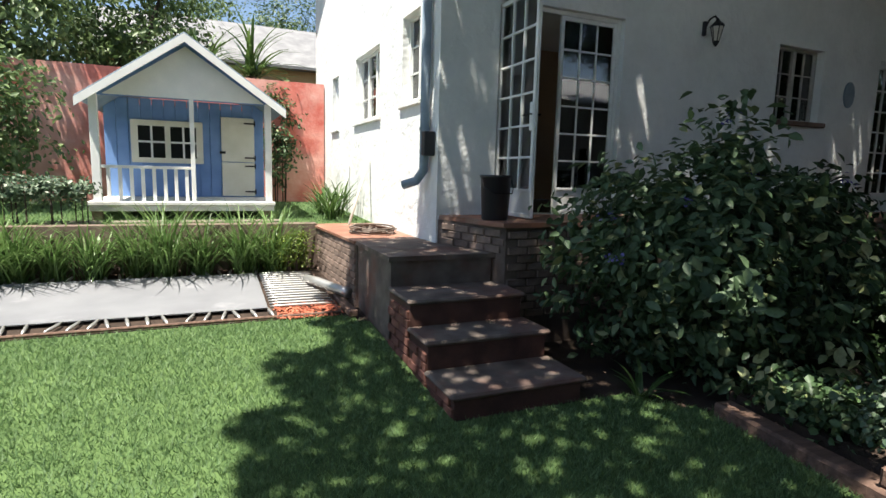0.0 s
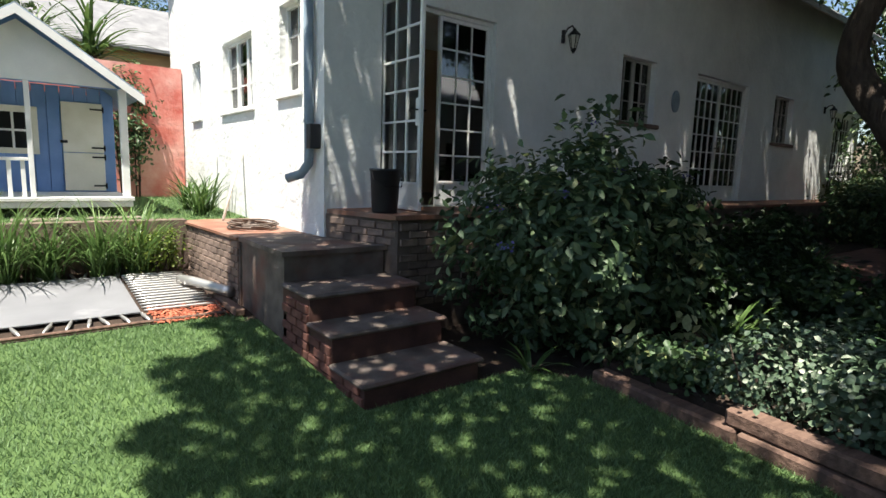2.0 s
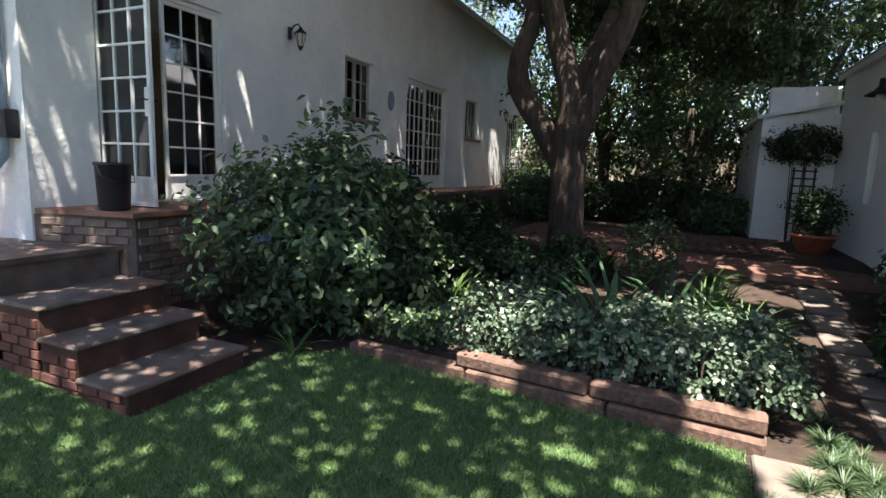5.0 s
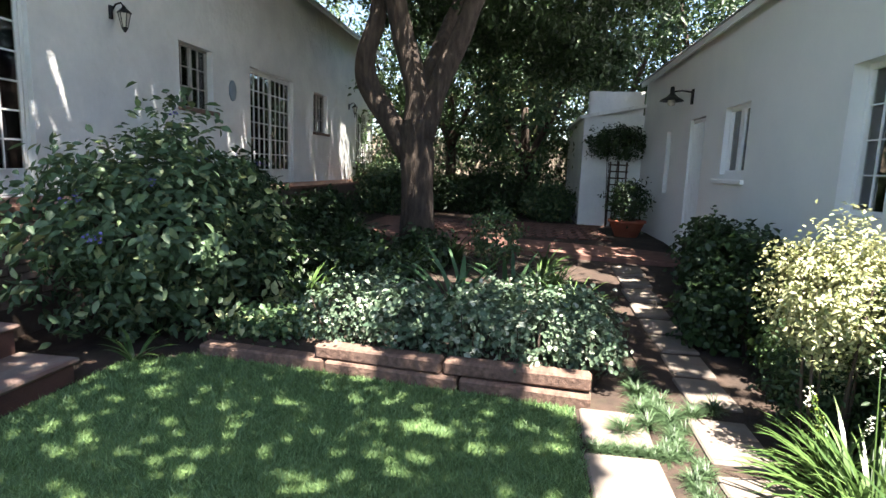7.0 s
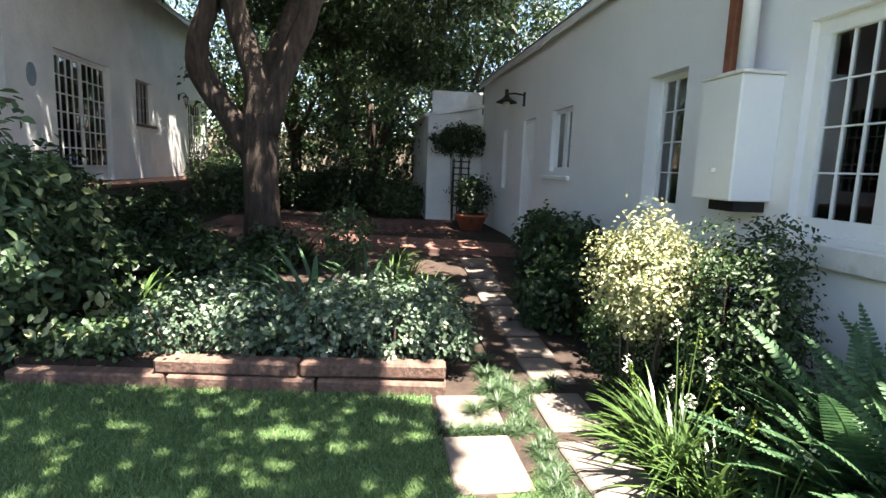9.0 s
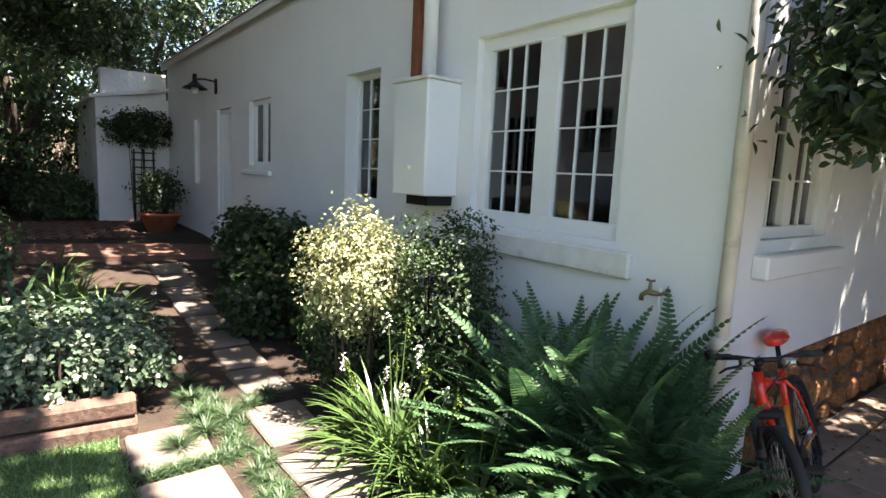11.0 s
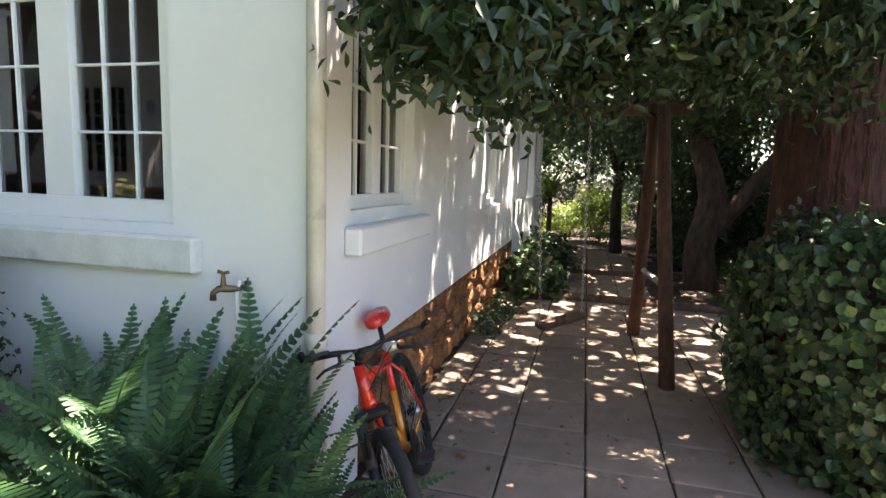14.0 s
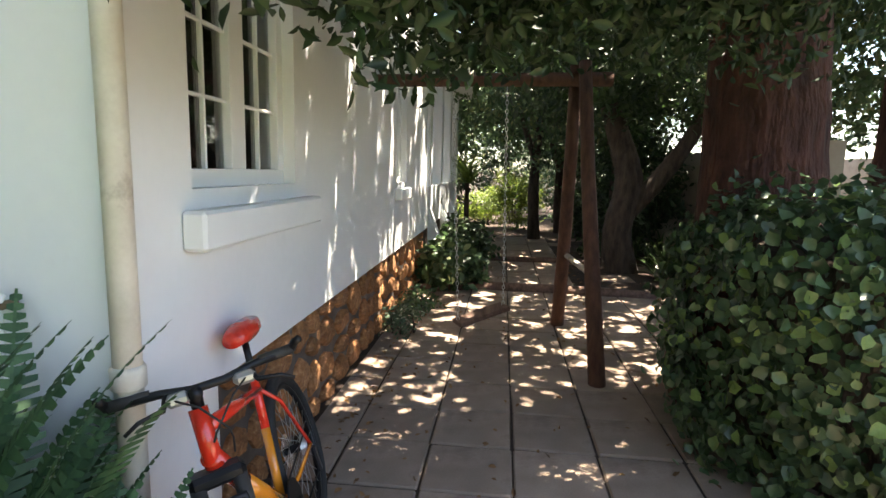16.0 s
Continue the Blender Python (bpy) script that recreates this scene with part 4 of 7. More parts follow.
rim = [tilt(-4.6, 5.50, 0.035), tilt(1.88, 5.50, 0.035), tilt(1.88, 7.54, 0.035), tilt(-4.6, 7.54, 0.035)]
part("rim", Build().tube(rim, 0.018, 8, True), SLEEPER, tramp)
part("pit", Build().add([tilt(-4.6, 5.48, 0.004), tilt(1.9, 5.48, 0.004), tilt(1.9, 7.56, 0.004), tilt(-4.6, 7.56, 0.004)], [(0, 1, 2, 3)]), SOIL, tramp, "dark earth under the trampoline")
sp_mesh = Build().tube([(0, 0, 0), (0, 0.09, 0.0), (0, 0.20, -0.006), (0, 0.26, 0)], [0.010, 0.017, 0.017, 0.010], 8).mesh("spring", STEEL, True)
for k in range(34):
    x = -4.1 + 5.3 * k / 33
    lean = (20 if k % 7 < 3 else -14) * (0.4 + 0.6 * ((k * 37) % 10) / 10)
    for y, turn in ((5.52, -lean), (7.53, 180 + lean)):
        o = part("spring", sp_mesh, None, tramp)
        o.matrix_basis = Matrix.Translation(tilt(x, y, 0.045)) @ pose(0, 0, 0, 3.7 if turn < 90 else -3.7, 0, turn)
for k in range(15):
    y = 5.82 + 1.44 * k / 14
    part("long_spring", Build().tube([tilt(1.20, y, 0.05), tilt(1.30, y, 0.05), tilt(1.76, y, 0.045), tilt(1.88, y, 0.04)], [0.008, 0.016, 0.016, 0.008], 8), STEEL, tramp, smooth=True)
solid("drain_pipe", Build().tube([tilt(1.70, 6.62, 0.12), tilt(1.80, 6.42, 0.13), tilt(2.02, 5.98, 0.12), tilt(2.06, 5.90, 0.12)], [0.055, 0.055, 0.055, 0.062], 14), STEEL, "grey metal drain pipe end lying by the steps", "pipe", smooth=True)
solid("drain_plank", Build().box((1.93, 5.35, 0.17), (2.03, 6.2, 0.24), None, 0.01), SLEEPER, "grey wooden edging board beside the trampoline", "board")
rng = random.Random(5)
chips = Build()
for k in range(260):
    x, y = rng.uniform(1.25, 1.9), rng.uniform(5.45, 5.95)
    m = Matrix.Translation(tilt(x, y, 0.02 + 0.015 * rng.random())) @ pose(0, 0, 0, rng.uniform(-25, 25), rng.uniform(-25, 25), rng.uniform(0, 360))
    chips.box((-0.03, -0.01, -0.004), (0.03, 0.01, 0.004), m)
solid("wood_chips", chips, TERRACOTTA, "scattered reddish wood chips by the trampoline", "wood chips", "stuff")

# ---- play house ----
PF, PB, PW, PZ = 8.50, 9.90, 10.9, 1.15
ph = thing("play_house", "blue wooden play house with a white porch", "play house")
part("deck", Build().box((-0.85, PF - 0.1, PZ - 0.02), (1.55, PW, PZ + 0.03), None, 0.006), GREY_SILL, ph)
part("deck_skirt", Build().box((-0.83, PF - 0.08, PZ - 0.10), (1.53, PF - 0.04, PZ - 0.025), None, 0.004), GREY_SILL, ph)
for x in (-0.75, 0.35, 1.45):
    part("pier", Build().box((x - 0.06, PF - 0.02, 0.85), (x + 0.06, PF + 0.12, PZ - 0.022)), BRICK_GREY, ph)
for k in range(14):
    x = -0.82 + 0.168 * k
    fr = Build().box((x, PB, PZ + 0.03), (x + 0.160, PB + 0.03, 2.72), None, 0.004)
    part("wall_board", fr, BLUE_BOARD, ph)
part("side_wall", Build().box((-0.82, PB + 0.03, PZ + 0.03), (-0.79, PW, 2.62)), BLUE_BOARD, ph)
part("side_wall", Build().box((1.50, PB + 0.03, PZ + 0.03), (1.53, PW, 2.62)), BLUE_BOARD, ph)
part("back_wall", Build().box((-0.79, PW - 0.03, PZ + 0.03), (1.50, PW, 2.62)), BLUE_BOARD, ph)
part("partition_cover", Build().box((-0.79, PB + 0.034, PZ + 0.03), (1.50, PB + 0.05, 2.62)), BLUE_BOARD, ph)
gx0, gx1, gz, gp = -0.90, 1.70, 2.50, 3.42
gm = (gx0 + gx1) / 2


def gable_poly(x0, x1, z0, zp, y0, y1):
    c = (x0 + x1) / 2
    return Build().add([(x0, y0, z0), (x1, y0, z0), (c, y0, zp), (x0, y1, z0), (x1, y1, z0), (c, y1, zp)], [(0, 1, 2), (3, 5, 4), (0, 3, 4, 1), (1, 4, 5, 2), (2, 5, 3, 0)])


part("gable", gable_poly(-0.62, 1.42, 2.60, 3.30, PF - 0.02, PF + 0.0), TOY_WHITE, ph, "white boarded gable")
part("gable_edge", gable_poly(-0.80, 1.60, 2.585, 3.36, PF + 0.004, PF + 0.03), BLUE_BOARD, ph)
for s in (-1, 1):
    xe = gx0 if s < 0 else gx1
    r = Build().add([(xe, PF - 0.22, gz), (gm, PF - 0.22, gp), (gm, PF - 0.22, gp + 0.035), (xe, PF - 0.22, gz + 0.035), (xe, PW + 0.2, gz), (gm, PW + 0.2, gp), (gm, PW + 0.2, gp + 0.035), (xe, PW + 0.2, gz + 0.035)], [(0, 1, 2, 3), (4, 7, 6, 5), (0, 4, 5, 1), (3, 2, 6, 7), (0, 3, 7, 4), (1, 5, 6, 2)])
    part("roof_slope", r, PIPE_BLUE, ph)
    bb = Build().add([(xe, PF - 0.25, gz - 0.10), (gm, PF - 0.25, gp - 0.10), (gm, PF - 0.25, gp + 0.01), (xe, PF - 0.25, gz + 0.01), (xe, PF - 0.225, gz - 0.10), (gm, PF - 0.225, gp - 0.10), (gm, PF - 0.225, gp + 0.01), (xe, PF - 0.225, gz + 0.01)], [(0, 1, 2, 3), (4, 7, 6, 5), (0, 4, 5, 1), (3, 2, 6, 7), (0, 3, 7, 4), (1, 5, 6, 2)])
    part("barge_board", bb, TOY_WHITE, ph)
for x, w in ((-0.73, 0.05), (0.45, 0.028), (1.47, 0.045)):
    part("post", Build().box((x - w, PF - 0.04, PZ + 0.032), (x + w, PF + 0.05, 2.60), None, 0.005), TOY_WHITE, ph)
part("hand_rail", Build().box((-0.68, PF - 0.03, 1.63), (0.42, PF + 0.03, 1.67), None, 0.004), TOY_WHITE, ph)
for k in range(8):
    x = -0.62 + 0.137 * k
    part("baluster", Build().box((x, PF - 0.012, PZ + 0.032), (x + 0.045, PF + 0.012, 1.63), None, 0.003), TOY_WHITE, ph)
pd = part("door", Build().box((0.86, PB - 0.03, PZ + 0.05), (1.38, PB - 0.004, 1.76), None, 0.004).box((0.86, PB - 0.03, 1.77), (1.38, PB - 0.004, 2.50), None, 0.004), CREAM, ph, "cream stable door in two halves")
for z in (1.26, 1.69, 1.83, 2.40):
    part("hinge", Build().box((1.22, PB - 0.036, z), (1.40, PB - 0.031, z + 0.025)).box((1.375, PB - 0.036, z - 0.03), (1.40, PB - 0.031, z + 0.055)), BLACK_IRON, pd)
part("latch", Build().box((0.83, PB - 0.05, 1.90), (0.92, PB - 0.031, 1.94)), BLACK_IRON, pd)
pw = part("window", Build().box((-0.46, PB - 0.03, 1.72), (-0.36, PB - 0.003, 2.39)).box((0.48, PB - 0.03, 1.72), (0.58, PB - 0.003, 2.39)).box((-0.36, PB - 0.03, 2.30), (0.48, PB - 0.003, 2.39)).box((-0.36, PB - 0.03, 1.72), (0.48, PB - 0.003, 1.80)).box((0.02, PB - 0.03, 1.80), (0.10, PB - 0.003, 2.30)), CREAM, ph)
bars = Build()
for x0, x1 in ((-0.36, 0.02), (0.10, 0.48)):
    bars.box(((x0 + x1) / 2 - 0.015, PB - 0.025, 1.80), ((x0 + x1) / 2 + 0.015, PB - 0.005, 2.30)).box((x0, PB - 0.024, 2.035), (x1, PB - 0.006, 2.065))
part("glazing_bars", bars, TOY_WHITE, pw)
part("pane", Build().box((-0.36, PB - 0.012, 1.80), (0.48, PB - 0.009, 2.30)), plain("dark_pane", (0.015, 0.017, 0.018), 0.08), pw)

# ---- boundary behind the play house ----
solid("wall_red", Build().box((-9, 11.6, 0.5), (WX - 0.02, 11.85, 3.42)), RED_WALL, "tall faded red boundary wall behind the play house", "wall", "structure")
nh = thing("neighbour_house", "ochre house with a grey pitched roof behind the red wall", "house")
part("wall", Build().box((-2, 17.5, 0), (9, 22, 4.75)), YELLOW_WALL, nh)
part("roof", Build().add([(-2.4, 17.1, 4.7), (9.4, 17.1, 4.7), (9.4, 20, 6.4), (-2.4, 20, 6.4), (-2.4, 22.5, 4.7), (9.4, 22.5, 4.7), (-2.4, 17.1, 4.62), (9.4, 17.1, 4.62), (-2.4, 22.5, 4.62), (9.4, 22.5, 4.62)], [(0, 1, 2, 3), (3, 2, 5, 4), (0, 3, 4, 8, 6), (1, 7, 9, 5, 2), (6, 7, 1, 0), (4, 5, 9, 8), (6, 8, 9, 7)]), GREY_ROOF, nh)
solid("wall_boundary", Build().box((-9, -26, 0), (-3.9, -25.8, 2.0)).box((-3.95, -26, 0), (-3.75, -8.6, 2.0)).box((-3.75, -8.8, 0), (-2.9, -8.6, 1.75)), BEIGE_WALL, "beige plastered boundary wall behind the birch", "wall", "structure")
solid("wall_far", Build().box((23.5, -14, 0), (23.7, 14, 3.0)), BEIGE_WALL, "shaded boundary wall behind the trees", "wall", "structure")
solid("wall_street", Build().box((-11.2, -26, 0), (-11, 16, 2.2)), BEIGE_WALL, "plain boundary wall closing the garden", "wall", "structure")


# ---- plants ----
def leaf_mesh(name, centres, normals, size, material, seed, ratio=0.5, droop=0.3):
    """Pointed folded leaves, six vertices each, at centres; size is a length or an array."""
    r = np.random.default_rng(seed)
    c, nrm = np.asarray(centres, float), np.asarray(normals, float)
    n = len(c)
    size = np.broadcast_to(size, n) * r.uniform(0.6, 1.25, n)
    nrm = nrm + r.normal(0, 0.55, (n, 3))
    nrm /= np.linalg.norm(nrm, axis=1, keepdims=True) + 1e-9
    d = r.normal(0, 1, (n, 3)) - np.array([0, 0, droop * 2.5])
    d -= (d * nrm).sum(1, keepdims=True) * nrm
    d /= np.linalg.norm(d, axis=1, keepdims=True) + 1e-9
    s = np.cross(nrm, d)
    L, W = size[:, None], (size * ratio * 0.5)[:, None]
    root, tip = c - d * L * 0.5, c + d * L * 0.5 - nrm * L * 0.10
    fold = nrm * W * 0.35
    v = np.stack([root, c - d * L * 0.12 + s * W + fold, c + d * L * 0.2 + s * W * 0.8 + fold * 0.6, tip, c + d * L * 0.2 - s * W * 0.8 + fold * 0.6, c - d * L * 0.12 - s * W + fold], 1).reshape(-1, 3)
    k = np.arange(n)[:, None] * 6
    f = np.concatenate([k + np.array([[0, 1, 2, 3]]), k + np.array([[0, 3, 4, 5]])], 0)
    return raw_mesh(name, v, f, material)


def clumps(seed, centre, radii, count, per, spread, shell=0.55, low=-1.0, flat=1.0):
    """Leaf places in clumps spread over an ellipsoid, denser towards its outside."""
    r = np.random.default_rng(seed)
    d = r.normal(0, 1, (count, 3))
    d /= np.linalg.norm(d, axis=1, keepdims=True)
    d[:, 2] = np.where(d[:, 2] < low, -d[:, 2], d[:, 2])
    rad = shell + (1 - shell) * r.random(count) ** 0.6
    wob = 1 + 0.30 * np.sin(d[:, 0] * 5 + seed) * np.cos(d[:, 1] * 4 + 2 * seed)
    cc = d * (rad * wob)[:, None] * np.asarray(radii) + np.asarray(centre)
    p = np.repeat(cc, per, 0) + r.normal(0, 1, (count * per, 3)) * np.array([spread, spread, spread * 0.7])
    nn = np.repeat(d, per, 0) * 0.7 + np.array([0, 0, 0.6 * flat])
    return p, nn


def shrub(name, x, y, radii, zc, material, seed, label, count=260, per=14, size=0.07, spread=0.07, category="shrub", stems=9, ratio=0.5, shell=0.5, extra=None):
    root = thing(name, label, category)
    z0 = ground_z(x, y) - 0.02
    r = random.Random(seed)
    for k in range(stems):
        a, q = r.uniform(0, 6.28), r.uniform(0.3, 0.85)
        e = Vector((x + math.cos(a) * radii[0] * q, y + math.sin(a) * radii[1] * q, z0 + zc + radii[2] * r.uniform(0.0, 0.6)))
        b0 = Vector((x + 0.12 * math.cos(a), y + 0.12 * math.sin(a), z0))
        mid = b0.lerp(e, 0.5) + Vector((0, 0, 0.12 * radii[2]))
        part("stem", Build().tube([b0, mid, e], [0.014, 0.010, 0.004], 5), BARK, root, smooth=True)
    p, nn = clumps(seed, (x, y, z0 + zc), radii, count, per, spread, shell)
    ok = p[:, 2] > z0 + 0.03
    part("foliage", leaf_mesh("foliage", p[ok], nn[ok], size, material, seed, ratio), None, root, kind="stuff")
    if extra:
        m2, cnt, sz = extra
        p, nn = clumps(seed + 50, (x, y, z0 + zc), [q * 1.05 for q in radii], cnt, 14, 0.035, 0.9, -0.2)
        part("flowers", leaf_mesh("flowers", p, nn, sz, m2, seed + 1, 0.8), None, root, kind="stuff")
    return root


def ribbons(seed, x, y, z, n, length, width, lift=(0.5, 1.3)):
    """Arching strap leaves from one root."""
    r = np.random.default_rng(seed)
    v, f = [], []
    for k in range(n):
        a, le, w, up = r.uniform(0, 6.283), length * r.uniform(0.6, 1.15), width * r.uniform(0.7, 1.2), r.uniform(*lift)
        bx, by = x + 0.25 * length * r.normal(0, 0.25), y + 0.25 * length * r.normal(0, 0.25)
        pos, th = np.array([bx, by, z]), up
        base = len(v)
        seg = 6
        for i in range(seg + 1):
            t = i / seg
            ww = w * (0.7 + 0.6 * t) * (1 - t ** 3)
            v.append(pos + np.array([-math.sin(a) * ww / 2, math.cos(a) * ww / 2, 0.006]))
            v.append(pos + np.array([math.sin(a) * ww / 2, -math.cos(a) * ww / 2, 0.006]))
            pos = pos + np.array([math.cos(a) * math.cos(th), math.sin(a) * math.cos(th), math.sin(th)]) * le / seg
            th -= (0.13 + 0.16 * r.random()) * (0.6 + 0.8 * t)
            pos[2] = max(pos[2], z + 0.01)
        f += [(base + 2 * i, base + 2 * i + 1, base + 2 * i + 3, base + 2 * i + 2) for i in range(seg)]
    return v, f


def strap_plant(name, x, y, n, length, width, seed, label, material=None, z=None, lift=(0.5, 1.35), spikes=0, category="plant"):
    root = thing(name, label, category)
    z = ground_z(x, y) if z is None else z
    v, f = ribbons(seed, x, y, z - 0.01, n, length, width, lift)
    part("strap_leaves", raw_mesh("strap_leaves", v, f, material or LEAF_STRAP), None, root, kind="stuff")
    r = random.Random(seed)
    for k in range(spikes):
        a = r.uniform(0, 6.28)
        q, h = length * r.uniform(0.15, 0.5), length * r.uniform(0.9, 1.25)
        t = Vector((x + q * math.cos(a), y + q * math.sin(a), z + h))
        part("flower_stalk", Build().tube([(x, y, z), t], [0.005, 0.003], 5), LEAF_STRAP, root)
        pts = np.array([[t.x + r.gauss(0, 0.012), t.y + r.gauss(0, 0.012), t.z - 0.2 * length * r.random()] for _ in range(26)])
        part("blossom", leaf_mesh("blossom", pts, np.tile([0, 0, 1.0], (26, 1)), 0.018, FLOWER_WHITE if k % 3 == 0 else LEAF_BRIGHT, seed + k, 0.8), None, root, kind="stuff")
    return root


def frond_mesh(seed, length):
    r = np.random.default_rng(seed)
    v, f = [], []
    n = 42
    pos, th = np.zeros(3), 1.22
    for i in range(n):
        t = i / n
        d = np.array([math.cos(th), 0, math.sin(th)])
        up = np.array([-math.sin(th), 0, math.cos(th)])
        w = 0.046 * length / 0.6 * (0.35 + 0.65 * math.sin(math.pi * min(1, 0.18 + 0.82 * t)) ** 0.7) * (1 - 0.75 * t ** 4)
        for s in (-1, 1):
            a = pos + d * 0.002
            e = pos + np.array([0, s, 0]) * w + d * w * 0.35 - up * w * 0.12
            hw = length / n * 0.60
            b0 = len(v)
            v += [a - d * hw * 0.75, a + d * hw * 0.85, e + d * hw * 0.45, e - d * hw * 0.40]
            f.append((b0, b0 + 1, b0 + 2, b0 + 3))
        b0 = len(v)
        step = d * length / n
        v += [pos + [0, 0.003, 0.001], pos - [0, 0.003, -0.001], pos + step - [0, 0.003, -0.001], pos + step + [0, 0.003, 0.001]]
        f.append((b0, b0 + 1, b0 + 2, b0 + 3))
        pos = pos + step
        th -= (0.017 + 0.012 * r.random()) * (0.35 + t)
    return raw_mesh("frond", v, f, LEAF_FERN)


FRONDS = [frond_mesh(k, q) for k, q in enumerate((0.92, 1.05, 0.80, 0.98))]


def fern(x, y, n, seed, scale=1.0, label="sword fern with long arching green fronds"):
    root = thing("fern", label, "fern", "ferns under the tall window", at=(x, y, ground_z(x, y)))
    r = random.Random(seed)
    for k in range(n):
        turn, lean, s = k * 137.5 + r.uniform(-20, 20), r.uniform(-40, 16), scale * r.uniform(0.75, 1.2)
        if y + 0.72 * s * math.sin(radians(turn)) < -3.04 or x + 0.72 * s * math.cos(radians(turn)) < 0.45:
            lean = r.uniform(28, 38)
            if y + 0.32 * s * math.sin(radians(turn)) < -3.03 or x + 0.4 * s * math.cos(radians(turn)) < 0.66:
                continue
        o = part("frond", FRONDS[k % 4], None, root)
        o.matrix_basis = pose(r.gauss(0, 0.08), r.gauss(0, 0.08), 0, 0, 0, turn) @ pose(0, 0, 0, r.uniform(-15, 15), -lean * 0.6, 0) @ Matrix.Scale(s, 4)
    return root


def limb(b, pts, radii, n=10):
    out, rr = [], []
    for i in range(len(pts) - 1):
        p0, p1, p2, p3 = (Vector(pts[max(0, min(len(pts) - 1, i + k))]) for k in (-1, 0, 1, 2))
        for t in (0, 0.25, 0.5, 0.75):
            a = 0.5 * ((2 * p1) + (p2 - p0) * t + (2 * p0 - 5 * p1 + 4 * p2 - p3) * t * t + (3 * p1 - p0 - 3 * p2 + p3) * t ** 3)
            out.append(a + 0.04 * radii[i] * Vector((noise.noise(a * 3), noise.noise(a * 3 + Vector((7, 1, 2))), 0)))
            rr.append((radii[i] * (1 - t) + radii[i + 1] * t) * (1 + 0.10 * noise.noise(a * 2.5)))
    out.append(Vector(pts[-1]))
    rr.append(radii[-1])
    b.tube(out, rr, n)


def tree(name, trunk, limbs, crowns, bark, leaf, seed, label, size=0.11, ratio=0.45, category="tree", over=None):
    """trunk and limbs: (points, radii); crowns: (centre, radii, clumps, per clump, spread)."""
    root = thing(name, label, category)
    b = Build()
    limb(b, *trunk, 14)
    part("trunk", b, bark, root, smooth=True)
    for q in limbs:
        b = Build()
        limb(b, *q)
        part("limb", b, bark, root, smooth=True)
    ps, ns = [], []
    for i, (c, rad, cnt, per, spread) in enumerate(crowns):
        p, nn = clumps(seed + i, c, rad, cnt, per, spread, 0.35)
        ps.append(p)
        ns.append(nn)
    if over:
        # Added overhead leaf layer, placed to cast shade on the ground below.
        part("crown", leaf_mesh("crown", *over, 0.16, leaf, seed + 5, 0.55, 0.0), None, root, kind="stuff")
    part("crown", leaf_mesh("crown", np.concatenate(ps), np.concatenate(ns), size, leaf, seed, ratio, 0.35), None, root, kind="stuff")
    return root


def shade_canopy(seed, x0, x1, y0, y1, inside, z0, z1, n, gap, scale):
    """Leaf places of an added overhead layer, set back along the sun so that it shades the ground inside a region, with
    gaps between its sprays.
    """
    r = np.random.default_rng(seed)
    gx_, gy_, z = r.uniform(x0, x1, n), r.uniform(y0, y1, n), r.uniform(z0, z1, n)
    keep = []
    for a, b in zip(gx_, gy_):
        v = noise.noise((a * scale, b * scale, seed)) + 0.45 * noise.noise((a * scale * 2.7, b * scale * 2.7, seed + 9))
        keep.append(inside(a, b) and v < gap(a, b))
    k = np.array(keep)
    p = np.stack([gx_ + z * SUN_TO.x / SUN_TO.z, gy_ + z * SUN_TO.y / SUN_TO.z, z], 1)[k]
    return p, np.tile([0, 0, 1.5], (len(p), 1))


# Ground regions to be shaded and how open their shade is.
def lawn_shade(x, y):
    wob = 0.22 * noise.noise((x * 2.2, y * 2.2, 4))
    if x > 4.0 and y > -2.3 + wob and y < 0:
        return True
    if y < -0.72 + wob or y > (6.2 if x < 4.3 else 7.3) or (x > 9.2 and y < 5.2):
        return False
    return x > (0.62 + 0.40 * (y - 2.9) if y > 2.9 else 0.62) + 2.0 * wob


def lawn_gap(x, y):
    if x > 4.0 and y < 2.5:
        return 0.4 if y > 0.4 else 0.18 if y > -0.9 else 0.3
    if y > 5.2:
        return 0.8 if x < 9 else 0.42
    return 0.85 if y > 2.7 and x < 3.5 else 0.6 if y > 2.7 or x < 2.3 else 0.24


def yard_shade(x, y):
    return y < -3.25 + 0.3 * noise.noise((x * 2, y * 2, 3)) or (0.6 < x < 2.3 and y < -2.0)


